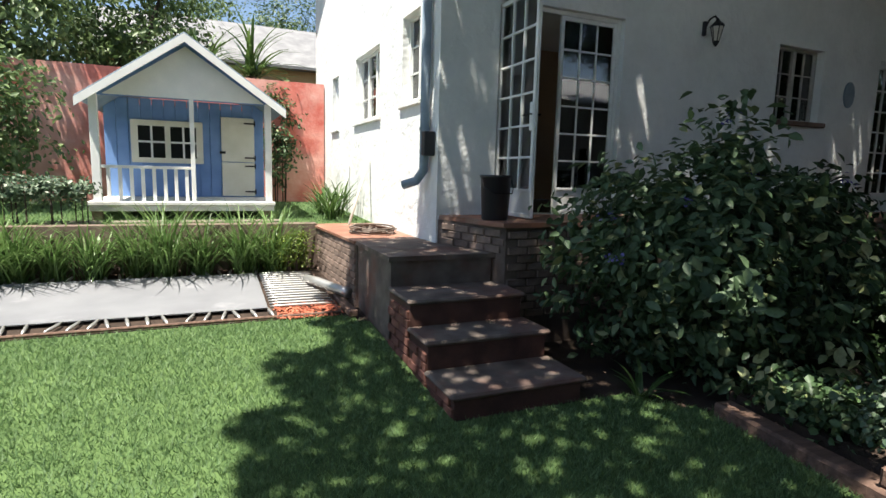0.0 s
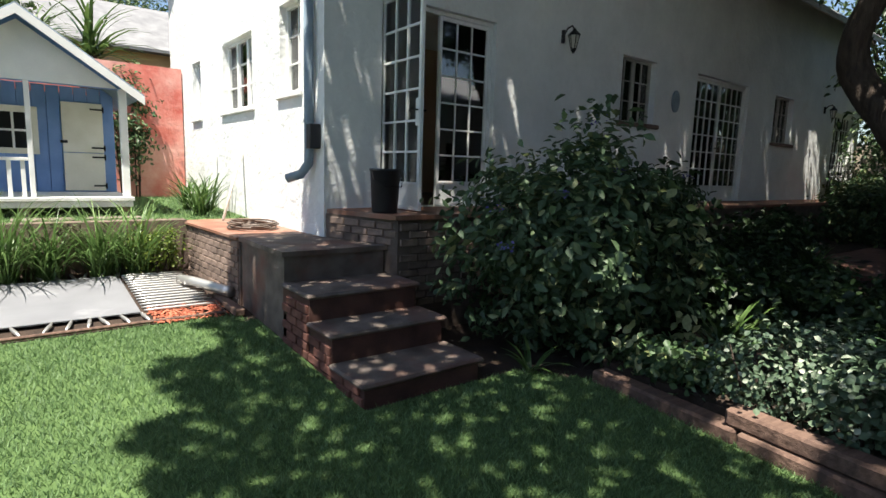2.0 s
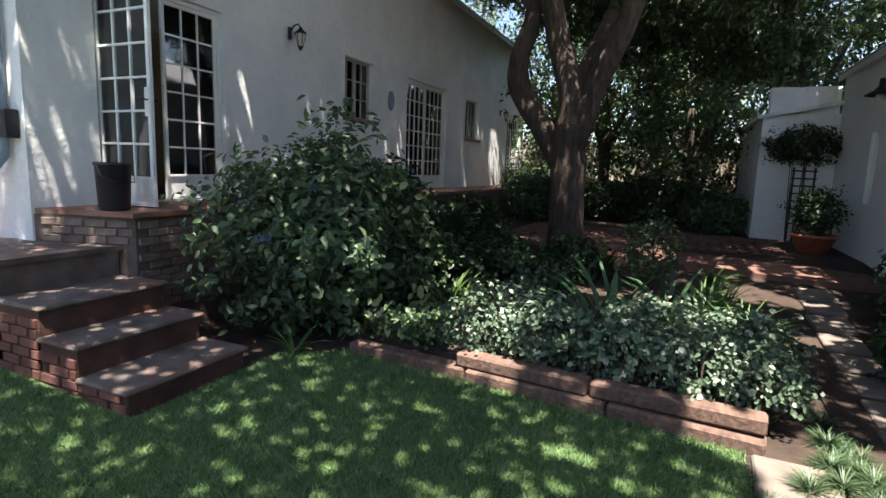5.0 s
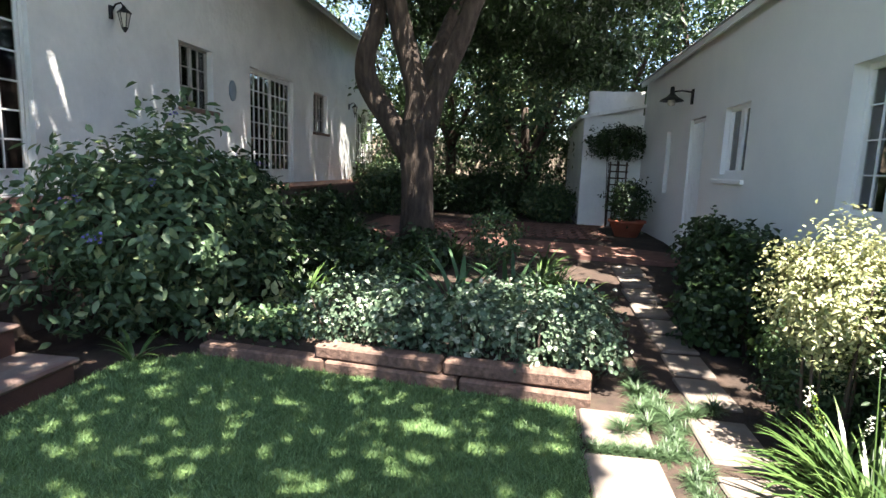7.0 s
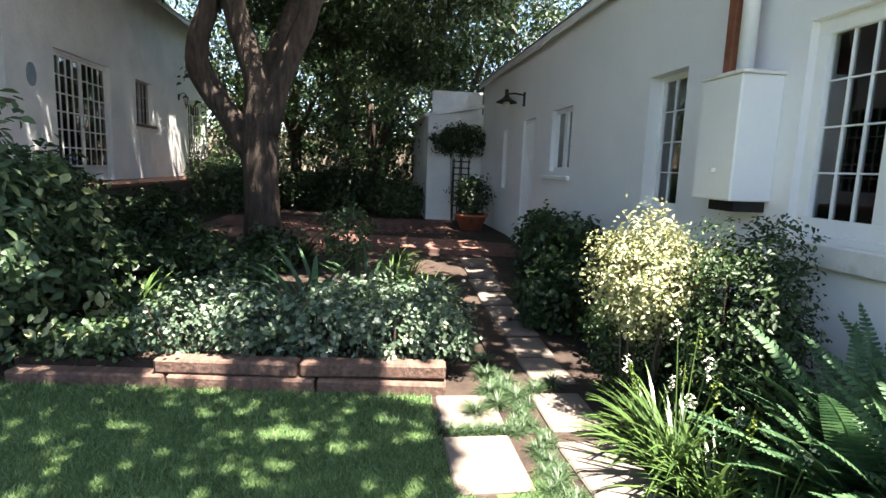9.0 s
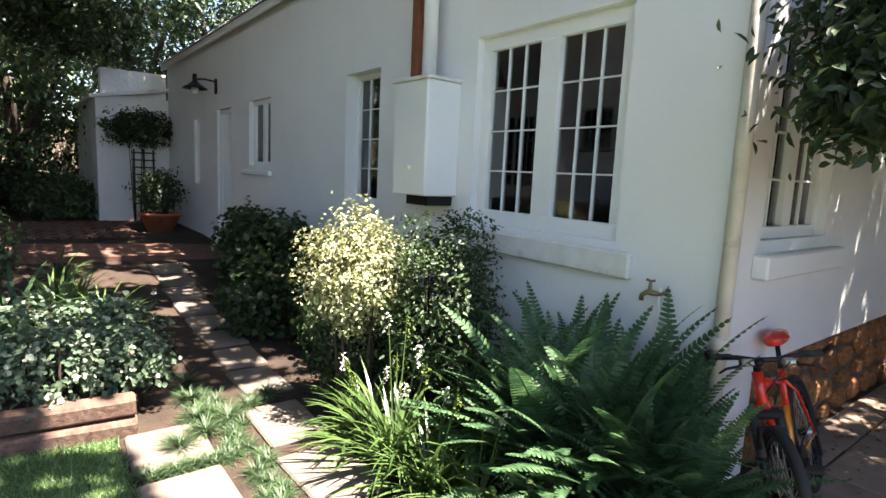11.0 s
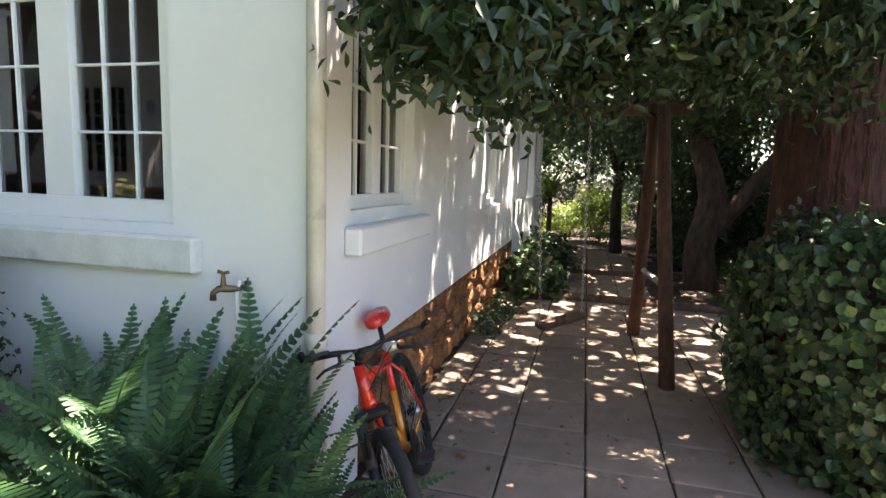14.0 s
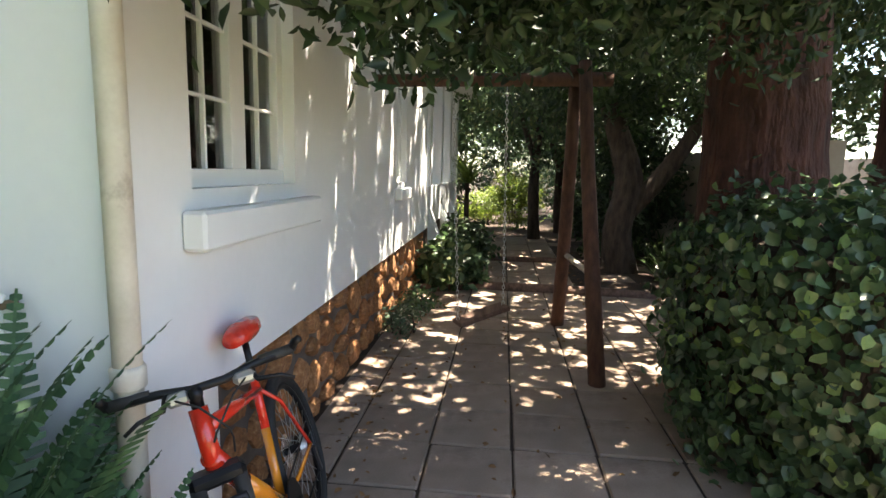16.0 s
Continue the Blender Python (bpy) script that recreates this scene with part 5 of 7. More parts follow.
# the big shade tree between the houses
TX, TY = 9.1, 1.62
tree("shade_tree", ([(TX - 0.03, TY, 0.15), (TX, TY, 0.5), (TX, TY + 0.02, 1.2), (TX + 0.02, TY + 0.05, 1.9), (TX, TY + 0.12, 2.5)], [0.42, 0.31, 0.28, 0.29, 0.34]),
     [([(TX, TY + 0.15, 1.9), (TX, TY + 0.55, 2.5), (TX + 0.05, TY + 0.95, 3.1), (TX, TY + 0.98, 3.6), (TX + 0.1, TY + 0.8, 4.5), (TX + 0.4, TY + 1.4, 5.8)], [0.24, 0.20, 0.20, 0.17, 0.14, 0.09]),
      ([(TX, TY + 0.05, 2.2), (TX, TY + 0.08, 3.0), (TX + 0.05, TY + 0.35, 3.9), (TX - 0.1, TY + 0.55, 4.8), (TX - 0.4, TY + 0.9, 6.2)], [0.26, 0.21, 0.19, 0.16, 0.09]),
      ([(TX, TY - 0.02, 2.2), (TX + 0.05, TY - 0.25, 3.0), (TX + 0.05, TY - 0.65, 3.9), (TX + 0.1, TY - 0.9, 4.6), (TX + 0.3, TY - 1.6, 6.0)], [0.24, 0.19, 0.17, 0.15, 0.09]),
      # Limb added to carry the shading leaf layer over the lawn.
      ([(TX - 0.1, TY + 0.5, 4.6), (TX - 1.8, TY + 0.7, 6.2), (TX - 4.6, TY + 0.5, 6.9), (TX - 8.2, TY + 0.4, 7.1)], [0.16, 0.13, 0.10, 0.05]),
      ([(TX + 0.05, TY + 0.0, 3.0), (TX + 0.5, TY - 0.2, 3.8), (TX + 1.4, TY - 0.4, 4.8), (TX + 2.8, TY - 0.6, 5.8)], [0.15, 0.13, 0.11, 0.06])],
     [((8.6, 1.8, 7.0), (4.2, 3.4, 1.5), 560, 50, 0.27), ((12.8, 0.2, 5.9), (3.2, 3.4, 1.5), 480, 50, 0.27), ((12.2, 3.0, 6.6), (3.8, 2.0, 1.0), 260, 50, 0.27), ((10.8, -1.9, 5.9), (2.4, 1.7, 0.9), 170, 44, 0.24), ((13.2, -1.2, 4.35), (0.9, 1.5, 0.55), 70, 44, 0.18), ((12.4, 0.9, 4.7), (0.9, 1.2, 0.5), 50, 44, 0.18)],
     BARK, LEAF_DARK, 11, "large grey-barked shade tree forking low between the houses", 0.15,
     # Leaf layer added above view to shade lawn, steps and wall.
     over=shade_canopy(7, 0, 19.0, -2.6, 7.4, lawn_shade, 6.5, 7.5, 90000, lawn_gap, 1.3))

# the red-barked tree over the paved yard
tree("yard_tree", ([(-1.66, -5.40, 0.0), (-1.66, -5.42, 0.8), (-1.66, -5.45, 1.5), (-1.64, -5.5, 2.4), (-1.55, -5.5, 3.6), (-1.5, -5.3, 4.8)], [0.46, 0.42, 0.37, 0.34, 0.31, 0.22]),
     [([(-1.6, -5.5, 2.9), (-1.2, -5.0, 3.3), (-0.6, -4.5, 3.5), (0.1, -3.9, 3.3)], [0.16, 0.10, 0.07, 0.03]),
      ([(-1.5, -5.4, 4.0), (-1.3, -5.0, 4.7), (-1.6, -4.4, 5.1), (-1.2, -3.9, 5.4)], [0.2, 0.15, 0.11, 0.05]),
      ([(-1.5, -5.3, 4.6), (-1.4, -7.0, 5.2), (-1.7, -9.5, 5.4), (-1.6, -12.5, 5.5)], [0.2, 0.15, 0.11, 0.05]),
      ([(-1.55, -5.5, 3.6), (-2.4, -5.8, 4.4), (-3.4, -6.2, 5.0)], [0.2, 0.14, 0.06])],
     [((0.36, -2.66, 2.12), (0.22, 0.30, 0.25), 90, 18, 0.06), ((0.42, -3.2, 2.42), (0.45, 0.45, 0.50), 130, 34, 0.10), ((-0.25, -3.8, 2.72), (1.1, 0.85, 0.70), 400, 24, 0.10), ((-1.1, -4.3, 2.72), (1.0, 0.9, 0.66), 340, 24, 0.10), ((0.1, -4.6, 2.6), (0.7, 0.7, 0.5), 180, 34, 0.12), ((0.0, -6.6, 3.5), (1.2, 1.6, 0.7), 120, 28, 0.15), ((-1.6, -7.2, 3.2), (1.0, 1.4, 0.7), 110, 28, 0.15),
      # Crowns 2 and 3 here are added above view to shade the side wall.
      ((-2.6, -5.2, 6.4), (1.8, 1.7, 1.1), 90, 30, 0.24), ((0.4, -5.5, 3.9), (0.5, 1.7, 0.4), 150, 36, 0.12), ((0.45, -3.9, 3.75), (0.4, 0.8, 0.35), 80, 36, 0.12), ((-0.6, -9.0, 5.5), (2.4, 2.0, 1.0), 80, 30, 0.24)],
     BARK_RED, LEAF_YARD, 23, "tree with thick red fibrous bark overhanging the paved yard", 0.072, 0.42,
     # Leaf layer added high above the yard to dapple the paving.
     over=shade_canopy(17, -4.5, 2.6, -15, -1.9, yard_shade, 4.9, 5.9, 42000, lambda x, y: 0.25, 3.6))
tree("second_trunk_tree", ([(-2.85, -5.9, 0), (-2.85, -5.9, 1.4), (-2.95, -6.0, 3.0), (-3.2, -6.1, 5.0)], [0.3, 0.24, 0.2, 0.12]), [], [((-3.8, -6.2, 5.6), (1.5, 1.6, 1.2), 90, 22, 0.2)], BARK_RED, LEAF_MID, 31, "slimmer red-barked tree behind the ivy", 0.10)
# trees at the end of the yard
tree("courtyard_tree", ([(-1.9, -10.4, 0), (-1.8, -10.4, 0.7), (-1.95, -10.5, 1.5), (-1.6, -10.6, 2.6)], [0.28, 0.22, 0.22, 0.14]), [([(-1.9, -10.5, 0.9), (-2.5, -10.3, 1.7), (-3.0, -10.2, 2.6)], [0.16, 0.13, 0.08])], [((-1.6, -10.4, 3.2), (1.7, 1.8, 1.0), 230, 34, 0.18)], BARK, LEAF_DARK, 37, "dark forked tree beside the paved path", 0.12)
tree("birch", ([(-2.36, -8.4, 0), (-2.38, -8.4, 0.7), (-2.46, -8.4, 1.6), (-2.6, -8.5, 2.7)], [0.075, 0.06, 0.055, 0.04]), [], [((-2.5, -8.6, 3.1), (0.8, 0.8, 0.6), 60, 20, 0.14)], BARK_PALE, LEAF_MID, 41, "slender pale-barked tree against the beige wall", 0.08)
for k, (x, y, h) in enumerate(((-1.5, -16.2, 4.4), (2.6, -18.5, 4.0), (-2.8, -20, 5.5), (2.4, -25, 6.5), (-4.5, -23, 7), (-0.75, -14.2, 4.8), (1.5, -16.8, 4.6), (-0.2, -23.5, 6.5), (-2.3, -13.0, 4.6))):
    tree("garden_tree", ([(x, y, 0), (x + 0.05, y, h * 0.3), (x - 0.05, y, h * 0.6)], [0.14, 0.11, 0.07]), [([(x, y, h * 0.35), (x + 0.4, y, h * 0.6), (x + 0.6, y, h * 0.8)], [0.08, 0.06, 0.03])], [((x, y, h * 0.75), (1.8, 1.6, h * 0.36), 240, 30, 0.2)], BARK, LEAF_DARK if k < 3 else LEAF_MID, 60 + k, "leafy garden tree at the end of the paved path", 0.14)
shrub("yellow_shrub", -0.35, -17.0, (0.7, 0.6, 0.75), 0.85, LEAF_BRIGHT, 71, "bright yellow-green shrub at the end of the path", 160, 14, 0.10, 0.09)
shrub("yellow_shrub", 0.5, -18.5, (0.8, 0.6, 0.5), 0.5, LEAF_BRIGHT, 72, "bright yellow-green shrub in the sun", 130, 14, 0.10, 0.09)
# trees closing the courtyard's far end
for k, (x, y, h) in enumerate(((17.5, 2.2, 8), (20.5, -0.5, 9), (21.0, 4.6, 9), (16.8, -0.2, 6.5), (22.5, -4, 8), (19.5, 8.0, 9), (18.6, -3.0, 10), (20.6, -6.2, 10.5), (17.4, -5.6, 9.5), (24.0, 1.5, 11))):
    tree("backdrop_tree", ([(x, y, 0.2), (x + 0.1, y, h * 0.3), (x - 0.1, y + 0.1, h * 0.55)], [0.2, 0.16, 0.10]), [([(x, y, h * 0.3), (x - 0.2, y + 0.7, h * 0.5), (x - 0.3, y + 1.2, h * 0.7)], [0.12, 0.08, 0.04]), ([(x, y, h * 0.3), (x - 0.2, y - 0.7, h * 0.5), (x - 0.3, y - 1.3, h * 0.7)], [0.12, 0.08, 0.04])], [((x, y, h * 0.62), (2.6, 2.6, h * 0.40), 205, 30, 0.22)], BARK, LEAF_MID if k % 2 else LEAF_DARK, 80 + k, "dark leafy tree behind the courtyard", 0.19)
for k, (x, y, rx, h) in enumerate(((14.9, 3.6, 0.9, 1.2), (16.2, 0.6, 1.1, 1.3), (17.5, 4.4, 1.2, 1.5), (16.5, 2.2, 1.1, 1.0), (14.9, -0.9, 0.7, 0.9), (19.0, 1.4, 1.8, 3.4), (19.2, 4.4, 1.8, 3.4), (18.8, -0.8, 1.5, 3.2), (21.6, 3.0, 2.5, 4.2), (21.6, -1.5, 2.5, 4.0), (20.6, 6.2, 2.2, 3.6))):
    shrub("hedge_shrub", x, y, (0.9, rx, h * 0.55), h * 0.5, LEAF_DARK if k % 2 else LEAF_MID, 100 + k, "dark green shrub at the courtyard edge", 260 if h < 2 else 160, 18, 0.13, 0.13)

# trees and shrubs by the play house
for k, (x, y, h, m) in enumerate(((-3.4, 12.6, 6.5, LEAF_LIGHT), (-1.2, 15.0, 7.5, LEAF_LIGHT), (-5.8, 11.0, 6.0, LEAF_LIGHT), (3.6, 24.0, 8.5, LEAF_MID), (0.8, 24.5, 8.0, LEAF_LIGHT))):
    tree("garden_tree", ([(x, y, 0.5), (x + 0.1, y, h * 0.35), (x, y, h * 0.6)], [0.18, 0.14, 0.08]), [([(x, y, h * 0.4), (x + 0.6, y - 0.2, h * 0.6), (x + 1.0, y - 0.3, h * 0.75)], [0.1, 0.07, 0.03])], [((x, y, h * 0.70), (2.1, 1.9, h * 0.34), 330, 34, 0.22)], BARK, m, 130 + k, "tall leafy tree behind the play house", 0.15)
big = shrub("garden_shrub", -2.55, 10.0, (1.0, 0.9, 1.2), 2.1, LEAF_LIGHT, 141, "large light green shrub leaning over the terrace", 260, 16, 0.12, 0.12, shell=0.4, stems=14)
shrub("creeper", 1.95, 11.45, (0.35, 0.14, 0.95), 2.1, LEAF_MID, 142, "green creeper on the sunlit red wall", 90, 14, 0.09, 0.08)
strap_plant("palm", 1.6, 13.2, 70, 1.5, 0.07, 143, "spiky palm behind the red wall", LEAF_STRAP, 3.7, (0.2, 1.4))
strap_plant("palm", 0.6, 13.6, 60, 1.4, 0.06, 144, "spiky palm behind the red wall", LEAF_STRAP, 3.8, (0.2, 1.4))
part("palm_trunk", Build().tube([(1.6, 13.2, 0.5), (1.6, 13.2, 3.75)], [0.13, 0.11], 10), BARK, bpy.data.objects["palm"])
part("palm_trunk", Build().tube([(0.6, 13.6, 0.5), (0.6, 13.6, 3.85)], [0.13, 0.11], 10), BARK, bpy.data.objects["palm.001"])
r = random.Random(8)
for k in range(11):
    x = -2.6 + 0.40 * k + r.uniform(-0.1, 0.1)
    strap_plant("grass_clump", x, 7.46 + r.uniform(-0.05, 0.05), 170, r.uniform(0.8, 1.15), 0.018, 150 + k, "arching green grass clump behind the trampoline", LEAF_GRASSY, z=0.30, lift=(0.8, 1.5), category="ornamental grass")
for k in range(5):
    shrub("silver_plant", -1.9 + 0.26 * k, 8.05, (0.22, 0.2, 0.14), 0.17 + 0.9, LEAF_SAGE, 170 + k, "silvery low plant on the terrace edge", 40, 10, 0.07, 0.05, stems=3)
shrub("ledge_plant", 1.62, 7.38, (0.32, 0.22, 0.28), 0.30, LEAF_BRIGHT, 177, "light green trailing plant beside the ledge", 100, 12, 0.05, 0.05)
for k in range(3):
    strap_plant("iris_clump", 2.35 + 0.2 * (k % 2), 8.3 + 0.4 * k, 45, 0.75, 0.03, 180 + k, "upright strap-leaved clump against the sunlit wall", z=0.92, lift=(0.9, 1.5))
tv = np.random.default_rng(9)
n = 26000
gx_, gy_ = tv.uniform(-4, 2.85, n), tv.uniform(7.86, 11.5, n)
gz_ = 0.9 + (gy_ - 7.85) * 0.027
hh = tv.uniform(0.02, 0.06, n)
rt = np.stack([gx_, gy_, gz_], 1)
az = tv.uniform(0, 6.283, n)
sd_ = np.stack([np.cos(az), np.sin(az), 0 * az], 1) * 0.006
tipv = rt + np.stack([tv.normal(0, 0.02, n), tv.normal(0, 0.02, n), hh], 1)
part("grass_blades", raw_mesh("grass_blades", np.concatenate([rt - sd_, rt + sd_, tipv], 1).reshape(-1, 3), np.arange(3 * n).reshape(-1, 3), GRASS), None, bpy.data.objects["ground_terrace"], kind="stuff")

# the flowering bush by the steps
fb = shrub("flowering_bush", 4.48, 3.25, (1.12, 1.0, 1.0), 1.02, LEAF_BUSH, 200, "big dark green bush with a few blue flowers beside the steps", 620, 13, 0.115, 0.085, stems=20, shell=0.55, extra=(FLOWER_BLUE, 7, 0.03))
pp = np.concatenate([np.array(c) + np.random.default_rng(int(c[2] * 100)).normal(0, 1, (k, 3)) * [0.07, 0.06, 0.09] for c, k in (((5.15, 2.4, 1.18), 16), ((5.1, 2.38, 0.95), 10), ((4.75, 2.25, 0.42), 14), ((4.0, 2.3, 0.38), 7), ((4.4, 2.3, 1.4), 5))])
part("pale_leaves", leaf_mesh("pale_leaves", pp, np.tile([-0.5, -0.9, 0.3], (len(pp), 1)), 0.11, LEAF_PALE, 204, 0.6), None, fb, "pale yellow-green young leaves", kind="stuff")
shrub("flowering_bush", 5.7, 3.35, (0.95, 0.8, 0.92), 0.92, LEAF_DARK, 201, "dark green bush spreading along the stoep", 300, 14, 0.11, 0.085, stems=10)
strap_plant("strap_plant", 3.62, 2.95, 16, 0.38, 0.035, 203, "small strap-leaved plant at the bush's foot")
for k, (x, y, n, le) in enumerate(((5.4, 2.2, 40, 0.55), (6.6, 3.3, 50, 0.6), (7.4, 2.7, 50, 0.6), (8.2, 3.2, 50, 0.6), (6.3, 1.9, 40, 0.55), (7.6, 1.4, 50, 0.6), (8.4, 0.9, 40, 0.5), (9.4, 2.9, 50, 0.6), (7.0, 4.0, 45, 0.6), (10.5, 3.6, 45, 0.6))):
    strap_plant("clivia", x, y, n + 25, le + 0.12, 0.045, 210 + k, "dark clump of strap leaves under the shade tree", LEAF_STRAP)

for k, (x, y, q, h) in enumerate(((6.1, 2.5, 0.6, 0.8), (6.9, 3.4, 0.6, 0.9), (7.4, 2.2, 0.55, 0.7), (8.2, 3.4, 0.6, 0.9), (6.4, 1.5, 0.5, 0.65), (9.6, 3.6, 0.6, 0.8), (7.9, 1.3, 0.4, 0.6), (11.0, 3.9, 0.6, 0.8))):
    shrub("shade_plant", x, y, (q, q, h * 0.5), h * 0.5, LEAF_DARK, 600 + k, "dark leafy plant filling the bed under the shade tree", 130, 14, 0.10, 0.09, stems=5, ratio=0.6)
# sleeper-edged bed
for k, (x, y, n, le, w) in enumerate(((5.35, 0.45, 40, 1.0, 0.07), (5.9, -0.1, 40, 0.85, 0.06), (6.3, -0.5, 70, 0.7, 0.035), (5.5, -0.75, 110, 0.62, 0.024), (6.9, -0.7, 60, 0.5, 0.03), (7.8, -0.6, 50, 0.5, 0.03))):
    strap_plant("agapanthus", x, y, n, le, w, 230 + k, "fountain of glossy strap leaves in the raised bed", LEAF_FERN if k < 2 else None, z=ground_z(x, y) + 0.1)
for k, (x, y, rr_, hz, m) in enumerate(((4.25, 1.35, 0.36, 0.30, LEAF_SAGE), (4.2, 0.75, 0.32, 0.28, LEAF_SAGE), (4.2, 0.2, 0.40, 0.27, LEAF_SAGE), (4.15, -0.35, 0.42, 0.26, LEAF_SAGE), (4.75, -0.1, 0.42, 0.28, LEAF_SAGE), (4.7, -0.7, 0.36, 0.26, LEAF_SAGE), (4.1, -0.75, 0.26, 0.22, LEAF_SAGE), (4.3, 1.9, 0.25, 0.12, LEAF_MID), (4.35, 2.3, 0.22, 0.10, LEAF_MID), (4.9, 1.2, 0.4, 0.24, LEAF_SAGE), (8.0, 0.2, 0.35, 0.45, LEAF_MID))):
    shrub("sage_plant", x, y, (rr_, rr_, hz), hz + 0.14, m, 250 + k, "low grey-green plant with round leaves in the raised bed", 130, 11, 0.06 if k % 3 else 0.045, 0.06, stems=5, ratio=0.8, shell=0.75)
solid("ground_bed", Build().prism([(4.12, 2.6), (3.74, -0.78), (5.0, -1.15), (7.4, -1.1), (8.2, 0.5), (7.0, 2.6)], -0.1, 0.14), SOIL, "dark soil of the raised bed", "ground", "structure")
for k in range(14):
    strap_plant("mondo_grass", 3.55 + 0.33 * k if k < 9 else 3.2 + 0.12 * (k - 9), -1.12 - 0.04 * (k % 3) if k < 9 else -0.95 - 0.18 * (k - 9), 150, 0.17, 0.008, 270 + k, "tuft of fine dark grass along the stepping stones", LEAF_MONDO, category="ornamental grass")

r = random.Random(14)
for k in range(56):
    if k < 44:
        x, y = 2.0 + 0.047 * k, -1.25 - 0.012 * (k % 5) + r.gauss(0, 0.05)
    else:
        x, y = 2.93 + r.gauss(0, 0.025), -0.72 - 0.04 * (k - 44)
    strap_plant("mondo_grass", x, y, 70, r.uniform(0.09, 0.14), 0.006, 290 + k, "tuft of fine grass between the stepping stones", LEAF_MONDO, category="ornamental grass", lift=(0.3, 1.3))
# beds along the second house
shrub("variegated_bush", 3.12, -2.1, (0.36, 0.34, 0.42), 1.04, LEAF_VARIEG, 300, "rounded bush with cream variegated leaves catching the sun", 560, 18, 0.036, 0.05, stems=10)
shrub("green_bush", 2.72, -2.55, (0.5, 0.36, 0.70), 0.80, LEAF_DARK, 301, "dense green bush under the tall window", 620, 16, 0.042, 0.055, stems=10)
shrub("green_bush", 3.35, -2.3, (0.42, 0.4, 0.42), 0.45, LEAF_DARK, 302, "lower green part of the clipped bushes", 480, 16, 0.042, 0.055, stems=6)
for k, (x, y, q, h) in enumerate(((5.0, -2.5, 0.45, 1.15), (5.7, -2.6, 0.5, 1.2), (6.5, -2.6, 0.5, 1.25), (4.4, -2.6, 0.4, 0.9), (5.4, -2.15, 0.35, 0.7), (7.4, -2.7, 0.45, 1.1))):
    shrub("leafy_plant", x, y, (q, q * 0.8, h * 0.5), h * 0.5, LEAF_DARK, 310 + k, "dark green broad-leaved plant along the white wall", 170, 12, 0.085, 0.07, stems=6, ratio=0.7)
for k, (x, y, n, le, sp) in enumerate(((2.32, -1.95, 150, 0.72, 5), (1.95, -1.95, 100, 0.6, 4), (2.75, -2.0, 80, 0.55, 5), (1.65, -2.0, 70, 0.5, 3))):
    strap_plant("lily_turf", x, y, n, le, 0.024, 330 + k, "arching lily turf with pale flower spikes", spikes=sp, lift=(0.5, 1.35))
for k, (x, y, n, s) in enumerate(((1.58, -2.62, 30, 1.0), (1.88, -2.66, 20, 0.85), (1.25, -2.62, 30, 1.0), (1.02, -2.5, 22, 0.85), (1.45, -2.35, 26, 0.85), (1.12, -2.25, 20, 0.72), (0.90, -2.72, 8, 0.55), (1.45, -2.82, 22, 1.05), (1.75, -2.8, 18, 0.95), (0.86, -2.36, 8, 0.66), (1.02, -2.68, 26, 0.85))):
    fern(x, y, n + 40, 340 + k, s * (1.08 if y < -2.55 else 0.95))
shrub("ground_cover", 1.15, -2.15, (0.4, 0.35, 0.22), 0.22, LEAF_MID, 352, "low dark ground cover under the ferns", 120, 12, 0.05, 0.06, stems=3)
shrub("ground_cover", 0.85, -2.5, (0.2, 0.3, 0.2), 0.2, LEAF_MID, 353, "low dark ground cover under the ferns", 70, 12, 0.05, 0.06, stems=3)
dry = leaf_mesh("yellow_frond", np.array([[1.22 + 0.004 * k, -2.0, 0.42 + 0.006 * k] for k in range(24)]), np.tile([0, 1.0, 0.3], (24, 1)), 0.04, DRY, 5, 0.5)
part("dead_frond", dry, None, bpy.data.objects["fern"], "orange dead frond")
hb = shrub("hanging_plant", 13.8, -2.35, (0.3, 0.72, 0.42), 2.1, LEAF_DARK, 360, "bushy dark creeper on top of the trellis", 190, 14, 0.08, 0.07, stems=4)
pot = thing("flower_pot", "wide terracotta pot with a leafy shrub", "pot", at=(11.9, -2.45, 0.37))
part("pot_body", Build().lathe((0, 0, 0), [(0.24, 0), (0.36, 0.30), (0.40, 0.31), (0.40, 0.36), (0.36, 0.36), (0.30, 0.30)], 18), TERRACOTTA, pot, smooth=True)
shrub("potted_shrub", 11.9, -2.45, (0.5, 0.4, 0.45), 0.8, LEAF_DARK, 361, "dark leafy shrub growing in the terracotta pot", 110, 12, 0.09, 0.08, stems=6)
for k, (x, y, h) in enumerate(((-5.2, -12.5, 7), (-5.6, -9.0, 6.5), (-5.4, -16.5, 7.5), (3.2, -20.5, 7), (-1.5, -28, 9), (2.5, -29, 9), (-6.0, -5.5, 7))):
    tree("boundary_tree", ([(x, y, 0), (x + 0.1, y, h * 0.3), (x, y + 0.1, h * 0.6)], [0.2, 0.16, 0.09]), [([(x, y, h * 0.3), (x + 0.8, y + 0.3, h * 0.55), (x + 1.1, y + 0.4, h * 0.7)], [0.1, 0.07, 0.03])], [((x, y, h * 0.64), (2.0, 2.4, h * 0.36), 300, 32, 0.24)], BARK, LEAF_MID, 410 + k, "leafy tree beyond the boundary wall", 0.15)
